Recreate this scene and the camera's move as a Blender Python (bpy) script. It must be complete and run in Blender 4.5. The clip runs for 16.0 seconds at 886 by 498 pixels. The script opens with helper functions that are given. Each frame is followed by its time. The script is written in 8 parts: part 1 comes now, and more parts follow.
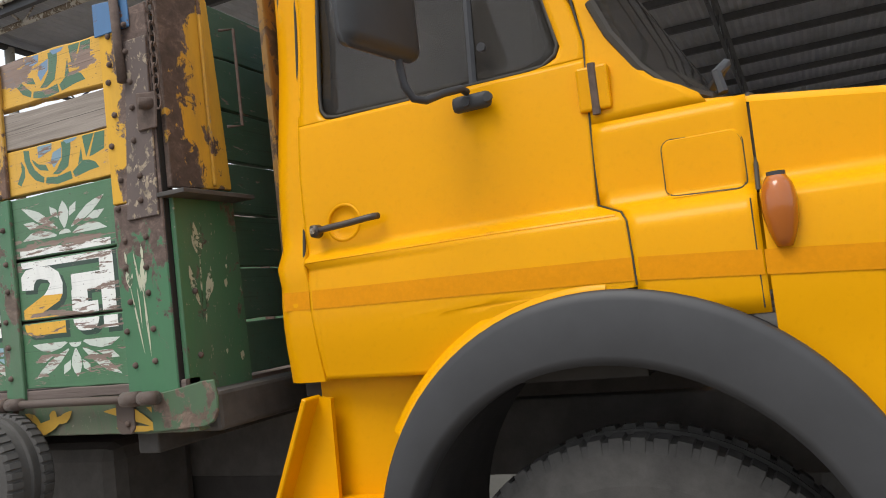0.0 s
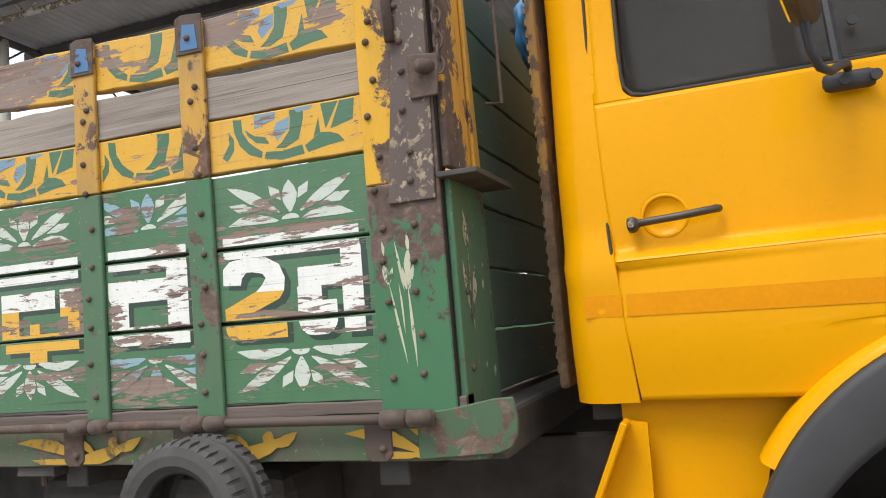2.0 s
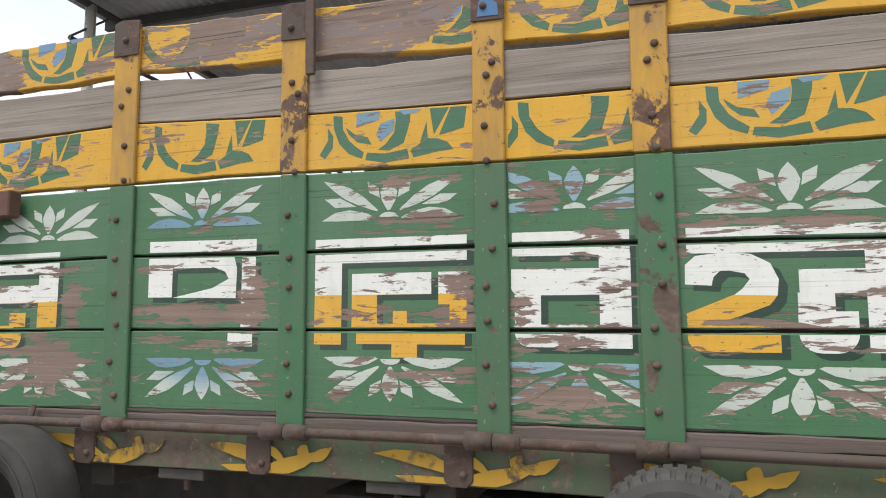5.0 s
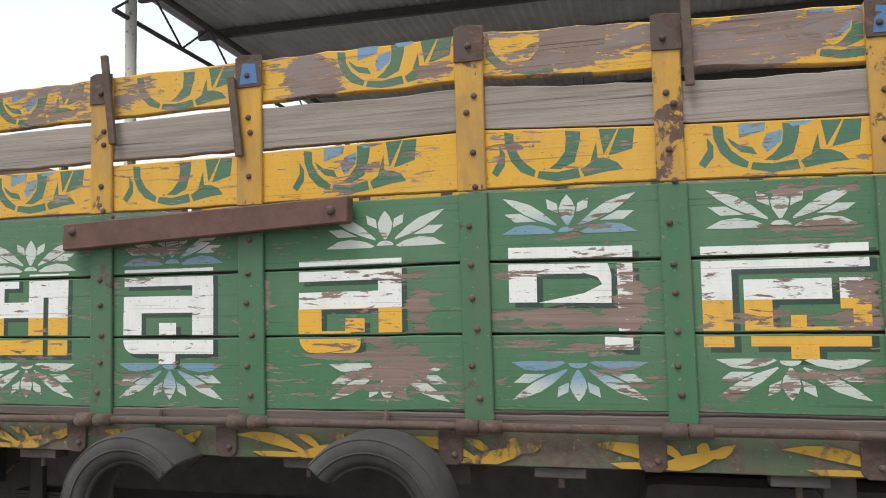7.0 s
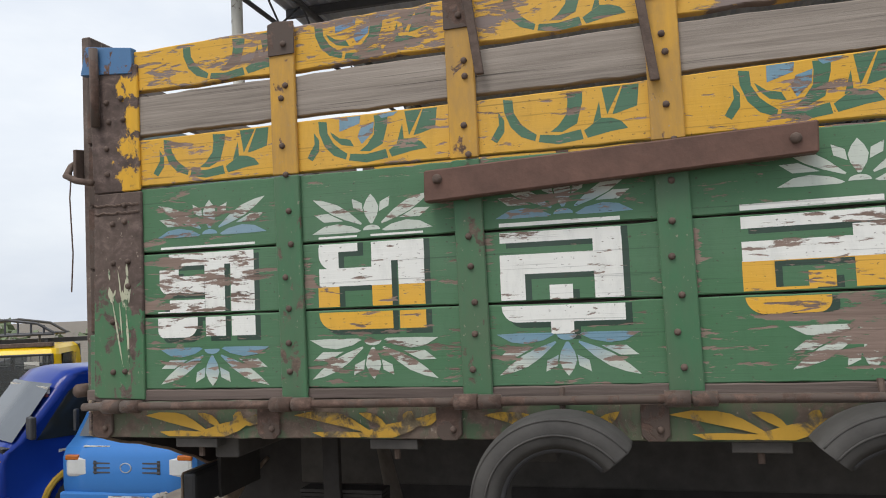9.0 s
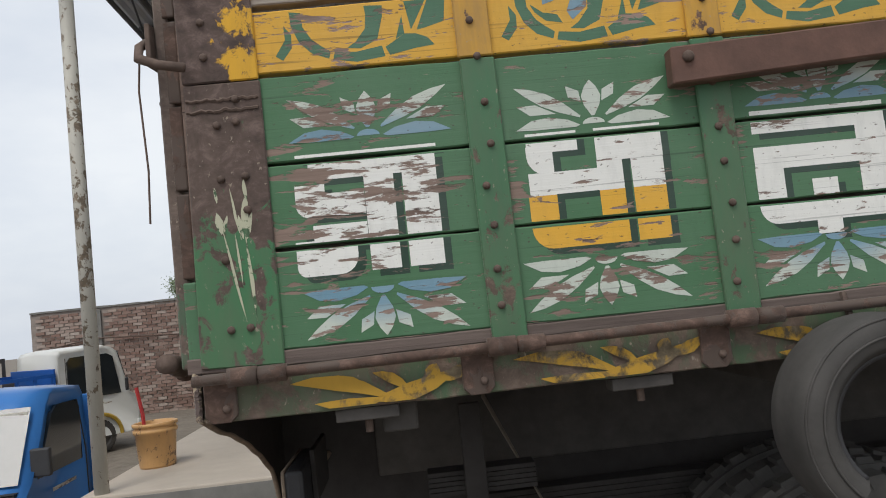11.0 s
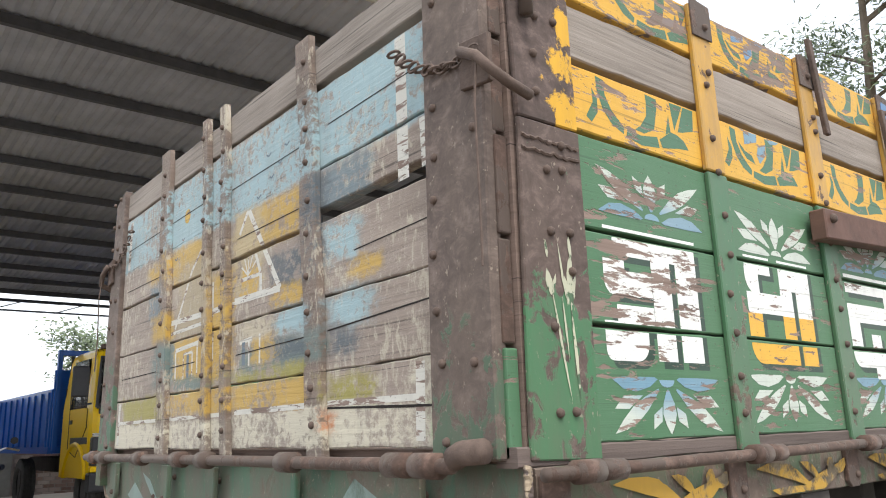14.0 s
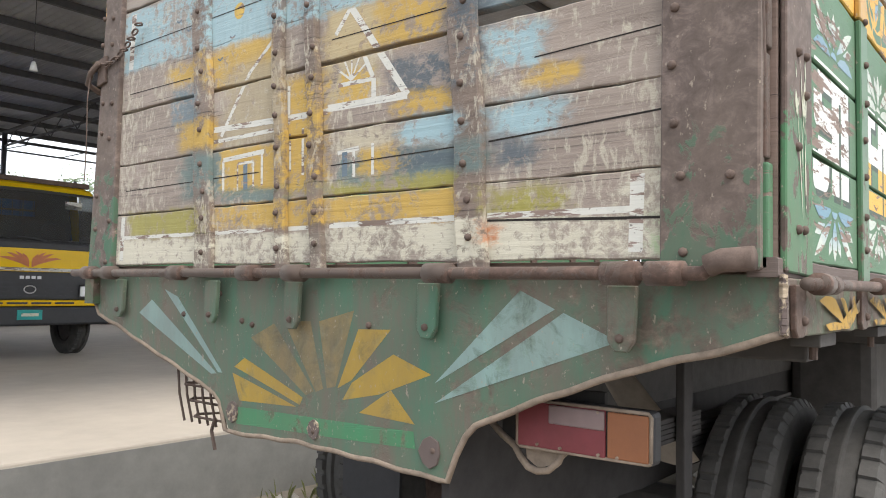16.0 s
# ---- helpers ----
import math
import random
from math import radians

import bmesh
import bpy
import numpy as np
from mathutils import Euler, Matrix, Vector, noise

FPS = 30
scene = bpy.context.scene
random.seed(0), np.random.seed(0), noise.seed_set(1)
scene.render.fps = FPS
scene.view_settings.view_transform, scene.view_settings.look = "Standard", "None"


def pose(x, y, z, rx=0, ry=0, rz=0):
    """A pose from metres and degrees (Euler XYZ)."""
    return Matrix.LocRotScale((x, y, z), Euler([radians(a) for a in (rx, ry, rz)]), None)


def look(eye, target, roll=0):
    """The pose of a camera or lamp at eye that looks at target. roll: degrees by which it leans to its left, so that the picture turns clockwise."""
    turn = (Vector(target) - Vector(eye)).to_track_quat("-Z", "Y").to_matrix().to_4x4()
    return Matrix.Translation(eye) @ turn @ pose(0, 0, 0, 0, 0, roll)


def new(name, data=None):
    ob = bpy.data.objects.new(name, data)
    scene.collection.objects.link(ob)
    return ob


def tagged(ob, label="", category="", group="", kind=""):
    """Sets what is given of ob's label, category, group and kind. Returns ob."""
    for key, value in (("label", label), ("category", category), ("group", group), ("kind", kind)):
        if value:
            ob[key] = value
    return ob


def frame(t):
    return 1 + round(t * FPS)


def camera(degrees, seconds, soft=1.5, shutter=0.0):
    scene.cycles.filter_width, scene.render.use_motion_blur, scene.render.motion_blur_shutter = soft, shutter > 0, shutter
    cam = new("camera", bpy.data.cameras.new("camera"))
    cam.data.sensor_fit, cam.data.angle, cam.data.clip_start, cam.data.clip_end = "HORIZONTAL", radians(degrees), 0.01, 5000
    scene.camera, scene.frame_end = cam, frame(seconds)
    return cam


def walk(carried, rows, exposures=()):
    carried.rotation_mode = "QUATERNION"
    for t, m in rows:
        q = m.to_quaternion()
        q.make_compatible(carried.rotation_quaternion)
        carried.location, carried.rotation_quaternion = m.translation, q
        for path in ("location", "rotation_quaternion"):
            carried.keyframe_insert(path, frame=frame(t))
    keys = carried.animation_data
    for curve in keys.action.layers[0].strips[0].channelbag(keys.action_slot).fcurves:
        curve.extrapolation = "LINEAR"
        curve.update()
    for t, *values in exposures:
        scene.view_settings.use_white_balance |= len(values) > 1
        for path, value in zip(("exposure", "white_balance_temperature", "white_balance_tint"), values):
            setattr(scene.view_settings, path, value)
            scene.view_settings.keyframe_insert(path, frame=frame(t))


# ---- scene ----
cam = camera(59.7, 16.0, 1.0)
PATH = [
    (0, (6.198, -1.607, 1.429), (5.343, 0.197, 1.557), -6.5),
    (0.5, (5.961, -1.654, 1.447), (5.144, 0.168, 1.576), -6.2),
    (1, (5.713, -1.654, 1.455), (4.909, 0.169, 1.623), -5.4),
    (1.5, (5.457, -1.66, 1.444), (4.685, 0.174, 1.64), -4.7),
    (2, (5.216, -1.681, 1.457), (4.523, 0.185, 1.65), -4.7),
    (2.5, (5.027, -1.653, 1.481), (4.477, 0.259, 1.683), -5.5),
    (3, (4.817, -1.655, 1.515), (4.419, 0.292, 1.738), -4.9),
    (3.5, (4.577, -1.675, 1.539), (4.182, 0.273, 1.767), -4.7),
    (4, (4.385, -1.617, 1.504), (3.816, 0.276, 1.81), -3.2),
    (4.5, (4.157, -1.644, 1.517), (3.492, 0.224, 1.775), -0.5),
    (4.7, (4.11, -1.672, 1.482), (3.444, 0.198, 1.728), -0.2),
    (6.8, (3.058, -2.134, 1.596), (2.592, -0.194, 1.732), -0.7),
    (7, (2.95, -2.134, 1.599), (2.439, -0.206, 1.739), -1.1),
    (7.5, (2.634, -2.097, 1.577), (2.051, -0.19, 1.734), -1.9),
    (8, (2.327, -2.102, 1.559), (1.733, -0.199, 1.72), -1.5),
    (8.5, (2.028, -2.112, 1.547), (1.443, -0.206, 1.702), -0.8),
    (9, (1.727, -2.041, 1.535), (1.198, -0.116, 1.658), -2.5),
    (9.2, (1.606, -2.007, 1.524), (1.105, -0.075, 1.641), -3.3),
    (11.3, (0.329, -1.645, 1.308), (0.56, 0.336, 1.467), -6.1),
    (11.5, (0.229, -1.576, 1.284), (0.536, 0.392, 1.467), -6.2),
    (12, (-0.019, -1.398, 1.305), (0.437, 0.539, 1.507), -6.6),
    (12.5, (-0.258, -1.297, 1.299), (0.391, 0.584, 1.497), -5.8),
    (13, (-0.47, -1.183, 1.282), (0.446, 0.583, 1.494), -6.1),
    (13.5, (-0.681, -1.026, 1.32), (0.414, 0.612, 1.665), -3.5),
    (14, (-0.933, -0.977, 1.327), (0.291, 0.537, 1.78), -1.9),
    (14.5, (-1.086, -0.88, 1.286), (0.193, 0.612, 1.658), -0.8),
    (15, (-1.179, -0.703, 1.212), (0.172, 0.761, 1.388), -0.2),
    (15.5, (-1.276, -0.554, 1.217), (0.167, 0.822, 1.37), 1.1),
    (16, (-1.414, -0.395, 1.223), (0.139, 0.861, 1.33), 1.1),
]
EXPOSURES = [(0, 0.82), (1, 0.86), (2, 1.04), (3, 1.07), (4, 0.98), (4.5, 0.84), (7, 0.74), (9, 0.53), (11.3, 0.38), (12, 0.48), (12.5, 0.72), (13, 1.14), (13.5, 1.21), (14, 1.28), (14.5, 1.18), (15, 1.22), (15.5, 1.38), (16, 1.46)]
walk(cam, [(t, look(eye, target, roll)) for t, eye, target, roll in PATH], EXPOSURES)

# ---- sky and light ----
world = bpy.data.worlds.new("sky")
scene.world = world
world.use_nodes = True
wn = world.node_tree.nodes
wl = world.node_tree.links
wn.clear()
w_out = wn.new("ShaderNodeOutputWorld")
w_bg = wn.new("ShaderNodeBackground")
w_sky = wn.new("ShaderNodeTexSky")
w_sky.sky_type = "NISHITA"
w_sky.sun_disc = False
w_sky.sun_elevation = radians(58)
w_sky.sun_rotation = radians(200)
w_sky.air_density, w_sky.dust_density, w_sky.ozone_density = 1.0, 4.0, 1.0
w_co = wn.new("ShaderNodeTexCoord")
w_map = wn.new("ShaderNodeMapping")
w_map.inputs["Scale"].default_value = (1.0, 1.0, 2.6)
w_noise = wn.new("ShaderNodeTexNoise")
w_noise.inputs["Scale"].default_value = 1.7
w_noise.inputs["Detail"].default_value = 6.0
w_noise.inputs["Roughness"].default_value = 0.55
w_ramp = wn.new("ShaderNodeValToRGB")
w_ramp.color_ramp.elements[0].position, w_ramp.color_ramp.elements[1].position = 0.34, 0.66
w_ramp.color_ramp.elements[0].color = (5.1, 5.6, 6.4, 1)
w_ramp.color_ramp.elements[1].color = (7.3, 7.55, 7.8, 1)
w_mix = wn.new("ShaderNodeMix")
w_mix.data_type = "RGBA"
w_mix.inputs[0].default_value = 0.86
wl.new(w_co.outputs["Generated"], w_map.inputs["Vector"])
wl.new(w_map.outputs["Vector"], w_noise.inputs["Vector"])
wl.new(w_noise.outputs["Fac"], w_ramp.inputs["Fac"])
wl.new(w_sky.outputs["Color"], w_mix.inputs[6])
wl.new(w_ramp.outputs["Color"], w_mix.inputs[7])
wl.new(w_mix.outputs[2], w_bg.inputs["Color"])
w_bg.inputs["Strength"].default_value = 0.1
wl.new(w_bg.outputs["Background"], w_out.inputs["Surface"])
sun = new("sun", bpy.data.lights.new("sun", "SUN"))
sun.data.energy = 1.2
sun.data.angle = radians(25)
sun.data.color = (1.0, 0.96, 0.9)
sun.matrix_world = look((0, 0, 20), (4, 11, 0))


# ---- materials ----
class Nodes:
    """A small helper to wire a node material."""

    def __init__(self, name):
        self.mat = bpy.data.materials.new(name)
        self.mat.use_nodes = True
        self.nt = self.mat.node_tree
        self.bsdf = self.nt.nodes["Principled BSDF"]

    def add(self, kind, **values):
        n = self.nt.nodes.new(kind)
        for key, v in values.items():
            n.inputs[key.replace("_", " ")].default_value = v
        return n

    def link(self, a, b):
        self.nt.links.new(a, b)

    def pos(self, scale=(1, 1, 1), space="world"):
        m = self.add("ShaderNodeMapping")
        if space == "world":
            g = self.nt.nodes.new("ShaderNodeNewGeometry")
            self.link(g.outputs["Position"], m.inputs["Vector"])
        else:
            g = self.nt.nodes.new("ShaderNodeTexCoord")
            self.link(g.outputs["Object"], m.inputs["Vector"])
        m.inputs["Scale"].default_value = scale
        return m.outputs["Vector"]

    def noise(self, vec, scale=1.0, detail=5.0, rough=0.6, distort=0.0):
        n = self.add("ShaderNodeTexNoise", Scale=scale, Detail=detail, Roughness=rough, Distortion=distort)
        self.link(vec, n.inputs["Vector"])
        return n.outputs["Fac"]

    def ramp(self, fac, stops):
        r = self.nt.nodes.new("ShaderNodeValToRGB")
        e = r.color_ramp.elements
        while len(e) < len(stops):
            e.new(0.5)
        for el, (p, c) in zip(e, stops):
            el.position = p
            el.color = (*c, 1) if isinstance(c, tuple) else (c, c, c, 1)
        self.link(fac, r.inputs["Fac"])
        return r.outputs["Color"]

    def mix(self, fac, a, b, mode="MIX"):
        n = self.nt.nodes.new("ShaderNodeMix")
        n.data_type = "RGBA"
        n.blend_type = mode
        for sock, v in ((n.inputs[0], fac), (n.inputs[6], a), (n.inputs[7], b)):
            if isinstance(v, tuple):
                sock.default_value = (*v, 1)
            elif isinstance(v, (int, float)):
                sock.default_value = v
            else:
                self.link(v, sock)
        return n.outputs[2]

    def math(self, op, a, b):
        n = self.nt.nodes.new("ShaderNodeMath")
        n.operation = op
        for sock, v in zip(n.inputs, (a, b)):
            if isinstance(v, (int, float)):
                sock.default_value = v
            else:
                self.link(v, sock)
        return n.outputs[0]

    def bump(self, height, strength=0.3, distance=0.01):
        b = self.add("ShaderNodeBump", Strength=strength, Distance=distance)
        self.link(height, b.inputs["Height"])
        self.link(b.outputs["Normal"], self.bsdf.inputs["Normal"])

    def set(self, **values):
        for key, v in values.items():
            sock = self.bsdf.inputs[key.replace("_", " ")]
            if isinstance(v, (int, float, tuple)):
                sock.default_value = (*v, 1) if isinstance(v, tuple) else v
            else:
                self.link(v, sock)
        return self.mat


WOOD_LO, WOOD_HI = (0.115, 0.078, 0.062), (0.275, 0.2, 0.165)


def bare_wood(n, lo, hi):
    """Weathered board: streaks along the grain and darker cracks."""
    grain = n.noise(n.pos((2.2, 2.2, 70)), 1.0, 6, 0.65, 0.3)
    broad = n.noise(n.pos((1.1, 1.1, 5)), 1.3, 4, 0.55)
    col = n.ramp(grain, [(0.3, lo), (0.7, hi)])
    col = n.mix(n.ramp(broad, [(0.35, 0.0), (0.75, 0.75)]), col, tuple(c * 1.28 for c in hi))
    crack = n.noise(n.pos((1.2, 1.2, 120)), 1.0, 3, 0.5, 0.6)
    col = n.mix(n.ramp(crack, [(0.3, 0.75), (0.38, 0.0)]), col, tuple(c * 0.35 for c in lo))
    return col, grain


# where the boards are rubbed bare: x, z, half width, half height, strength
WORN_REAR = ((0.27, 1.679, 0.072, 0.024, 0.12), (0.26, 1.548, 0.078, 0.033, 0.12), (0.34, 1.808, 0.075, 0.019, 0.1), (0.39, 1.792, 0.093, 0.018, 0.1), (0.76, 1.602, 0.033, 0.085, 0.12), (0.82, 1.332, 0.104, 0.048, 0.08), (1.29, 1.643, 0.029, 0.066, 0.1), (1.31, 1.378, 0.058, 0.028, 0.11), (1.49, 1.784, 0.093, 0.014, 0.1), (1.82, 1.613, 0.025, 0.095, 0.14), (2.25, 1.683, 0.112, 0.013, 0.12), (2.31, 1.594, 0.039, 0.097, 0.16), (2.24, 1.417, 0.108, 0.093, 0.16), (2.01, 1.45, 0.143, 0.013, 0.1))
WORN_MID = ((2.64, 1.679, 0.163, 0.022, 0.14), (2.9, 1.601, 0.044, 0.093, 0.16), (2.74, 1.555, 0.273, 0.039, 0.17), (2.74, 1.472, 0.269, 0.024, 0.1), (2.67, 1.776, 0.14, 0.013, 0.12), (3.46, 1.592, 0.063, 0.094, 0.17), (3.28, 1.539, 0.274, 0.03, 0.15), (3.36, 1.761, 0.177, 0.037, 0.12), (3.39, 1.873, 0.136, 0.024, 0.08), (3.43, 1.404, 0.105, 0.024, 0.12))
WORN_FRONT = ((3.62, 1.551, 0.045, 0.04, 0.15), (3.71, 1.481, 0.11, 0.012, 0.16), (3.66, 1.808, 0.061, 0.045, 0.1), (3.73, 1.35, 0.15, 0.04, 0.09), (3.84, 1.508, 0.052, 0.01, 0.12), (3.97, 1.697, 0.03, 0.048, 0.12), (4.12, 1.8, 0.063, 0.029, 0.09), (4.23, 1.732, 0.227, 0.013, 0.12), (4.27, 1.669, 0.105, 0.006, 0.12), (4.14, 1.515, 0.201, 0.011, 0.1), (4.3, 1.575, 0.114, 0.01, 0.11), (4.03, 1.322, 0.057, 0.021, 0.09))
WORN = WORN_REAR + WORN_MID + WORN_FRONT
WORN_TOP = ((0.29, 2.278, 0.064, 0.066, 0.05), (0.55, 2.271, 0.12, 0.021, 0.06), (0.98, 2.253, 0.238, 0.03, 0.05), (1.36, 2.29, 0.103, 0.057, 0.06), (1.99, 2.283, 0.104, 0.084, 0.2), (2.37, 2.28, 0.074, 0.029, 0.12), (2.83, 2.308, 0.17, 0.06, 0.16), (3.24, 2.276, 0.193, 0.068, 0.22), (3.63, 2.282, 0.067, 0.033, 0.08), (3.76, 2.239, 0.117, 0.019, 0.1), (4.03, 2.29, 0.09, 0.056, 0.18), (4.32, 2.252, 0.096, 0.031, 0.14))


def soft_zone(n, y0, y1, z0, z1, soft=0.02):
    """A rectangle with sprayed, ragged edges on the tailgate."""
    g = n.nt.nodes.new("ShaderNodeNewGeometry")
    s = n.nt.nodes.new("ShaderNodeSeparateXYZ")
    n.link(g.outputs["Position"], s.inputs[0])
    wob = n.math("MULTIPLY", n.math("SUBTRACT", n.noise(n.pos((13, 13, 22)), 1.0, 9, 0.74, 0.5), 0.5), 0.2)
    out = None
    for axis, lo, hi in (("Y", y0, y1), ("Z", z0, z1)):
        c = n.math("ADD", s.outputs[axis], wob if axis == "Y" else n.math("MULTIPLY", wob, 0.4))
        for e, up in ((lo, True), (hi, False)):
            r = n.nt.nodes.new("ShaderNodeMapRange")
            r.interpolation_type = "SMOOTHSTEP"
            n.link(c, r.inputs[0])
            k = soft if axis == "Y" else soft * 0.6
            for sock, v in zip(list(r.inputs)[1:5], (e - k, e + k, 0.0 if up else 1.0, 1.0 if up else 0.0)):
                sock.default_value = v
            out = r.outputs[0] if out is None else n.math("MULTIPLY", out, r.outputs[0])
    return out


# lotus flowers on the side boards: x, z of the upper and of the lower one
LOTUS = ((0.443, 1.743, 0.441, 1.403), (0.96, 1.722, 0.951, 1.416), (1.499, 1.73, 1.492, 1.418), (2.21, 1.756, 2.21, 1.417), (2.74, 1.775, 2.757, 1.421), (3.284, 1.775, 3.291, 1.429), (3.741, 1.778, 3.746, 1.423), (4.189, 1.758, 4.195, 1.424))


SKY_C, GOLD_C, NAVY_C, CREAM_C, OLIVE_C, TEAL_C = (0.31, 0.46, 0.5), (0.52, 0.33, 0.06), (0.08, 0.105, 0.125), (0.6, 0.56, 0.44), (0.3, 0.27, 0.05), (0.12, 0.18, 0.17)
SLATE_C, ORANGE_C, LIME_C = (0.15, 0.21, 0.24), (0.55, 0.2, 0.07), (0.38, 0.5, 0.28)
# colours brushed on the tailgate boards: colour, y from to, z from to, softness
PICTURE_SKY = ((SKY_C, 1.79, 2.25, 1.98, 2.2, 0.02), (SKY_C, 1.43, 1.74, 1.97, 2.2, 0.02), (SKY_C, 0.2, 1.43, 1.97, 2.2, 0.02), (SLATE_C, 0.43, 0.66, 1.85, 1.965, 0.03))
PICTURE_FIELDS = (
    (GOLD_C, 1.76, 1.94, 1.887, 1.952, 0.04), (GOLD_C, 1.4, 1.73, 1.84, 1.965, 0.03), (GOLD_C, 0.76, 1.17, 1.84, 1.965, 0.03), (NAVY_C, 0.63, 0.93, 1.7, 1.8, 0.03), (NAVY_C, 0.62, 0.74, 1.8, 1.96, 0.04), (GOLD_C, 0.74, 0.92, 1.655, 1.715, 0.02),
    (SKY_C, 0.48, 0.63, 1.722, 1.82, 0.03), (GOLD_C, 0.39, 0.52, 1.671, 1.714, 0.03), (SLATE_C, 1.74, 1.93, 1.75, 1.874, 0.03), (GOLD_C, 1.66, 1.88, 1.66, 1.75, 0.03), (TEAL_C, 1.62, 1.85, 1.5, 1.641, 0.04), (SKY_C, 0.7, 0.9, 1.578, 1.645, 0.03), (TEAL_C, 0.62, 1.11, 1.494, 1.57, 0.03), (NAVY_C, 0.7, 0.96, 1.513, 1.56, 0.04), (SKY_C, 0.43, 0.61, 1.568, 1.645, 0.04), (NAVY_C, 0.5, 0.61, 1.495, 1.56, 0.04),
)
PICTURE_HOUSE = (
    ((0.38, 0.31, 0.2), 1.34, 1.63, 1.649, 1.9, 0.05), ((0.44, 0.36, 0.22), 0.98, 1.18, 1.72, 1.97, 0.04), (GOLD_C, 1.0, 1.12, 1.71, 1.8, 0.015), (GOLD_C, 1.38, 1.63, 1.5, 1.64, 0.015), (TEAL_C, 1.15, 1.63, 1.475, 1.515, 0.015), (GOLD_C, 1.16, 1.33, 1.485, 1.815, 0.03), (GOLD_C, 0.89, 1.03, 1.513, 1.595, 0.02), ((0.5, 0.44, 0.32), 0.91, 1.12, 1.587, 1.64, 0.04),
)
PICTURE_FOOT = (
    (OLIVE_C, 0.7, 1.14, 1.465, 1.499, 0.02), (GOLD_C, 0.7, 1.14, 1.391, 1.465, 0.02), (GOLD_C, 1.15, 1.66, 1.396, 1.47, 0.02), (OLIVE_C, 1.68, 2.16, 1.385, 1.47, 0.03), (OLIVE_C, 0.42, 0.62, 1.39, 1.45, 0.03),
    (CREAM_C, 1.15, 2.24, 1.29, 1.376, 0.015), (CREAM_C, 0.2, 1.14, 1.295, 1.385, 0.012), (CREAM_C, 0.2, 0.28, 1.376, 1.463, 0.015), (ORANGE_C, 0.59, 0.63, 1.328, 1.373, 0.02), (LIME_C, 0.19, 0.225, 1.3, 1.38, 0.02),
)
PICTURE = PICTURE_SKY + PICTURE_FIELDS + PICTURE_HOUSE + PICTURE_FOOT


def painted_picture(name, lo=(0.165, 0.128, 0.105), hi=(0.32, 0.262, 0.22), lost=0.0):
    """The tailgate's faded landscape on bare boards."""
    n = Nodes(name)
    wood, grain = bare_wood(n, lo, hi)
    chalk = n.noise(n.pos((46, 46, 20)), 1.0, 7, 0.72, 0.4)
    thin = n.noise(n.pos((3.0, 3.0, 2.4)), 1.0, 3, 0.6)
    chalk = n.math("ADD", n.math("MULTIPLY", chalk, 0.65), n.math("MULTIPLY", thin, 0.35))
    col = n.mix(n.ramp(chalk, [(0.52, 0.0), (0.57, 0.8)]), wood, (0.47, 0.42, 0.33))
    flake = n.noise(n.pos((34, 34, 40)), 1.0, 8, 0.72, 0.4)
    broad = n.noise(n.pos((2.2, 2.2, 3.5)), 1.0, 4, 0.6, 0.6)
    keep = n.ramp(n.math("ADD", n.math("MULTIPLY", flake, 0.6), n.math("MULTIPLY", broad, 0.4)), [(0.425 + lost, 0.1), (0.5 + lost, 0.88)])
    for c, y0, y1, z0, z1, soft in PICTURE:
        z = soft_zone(n, y0, y1, z0, z1, soft)
        col = n.mix(n.math("MULTIPLY", z, keep), col, c)
    dirt = n.noise(n.pos((5, 5, 1.5)), 1.4, 5, 0.7)
    col = n.mix(n.ramp(dirt, [(0.5, 0.0), (0.8, 0.35)]), col, (0.14, 0.11, 0.09))
    n.bump(n.math("ADD", grain, n.math("MULTIPLY", keep, 0.4)), 0.55, 0.004)
    n.set(Sheen_Weight=0.3, Sheen_Roughness=0.45, Sheen_Tint=(0.8, 0.76, 0.7))
    return n.set(Base_Color=col, Roughness=0.85)


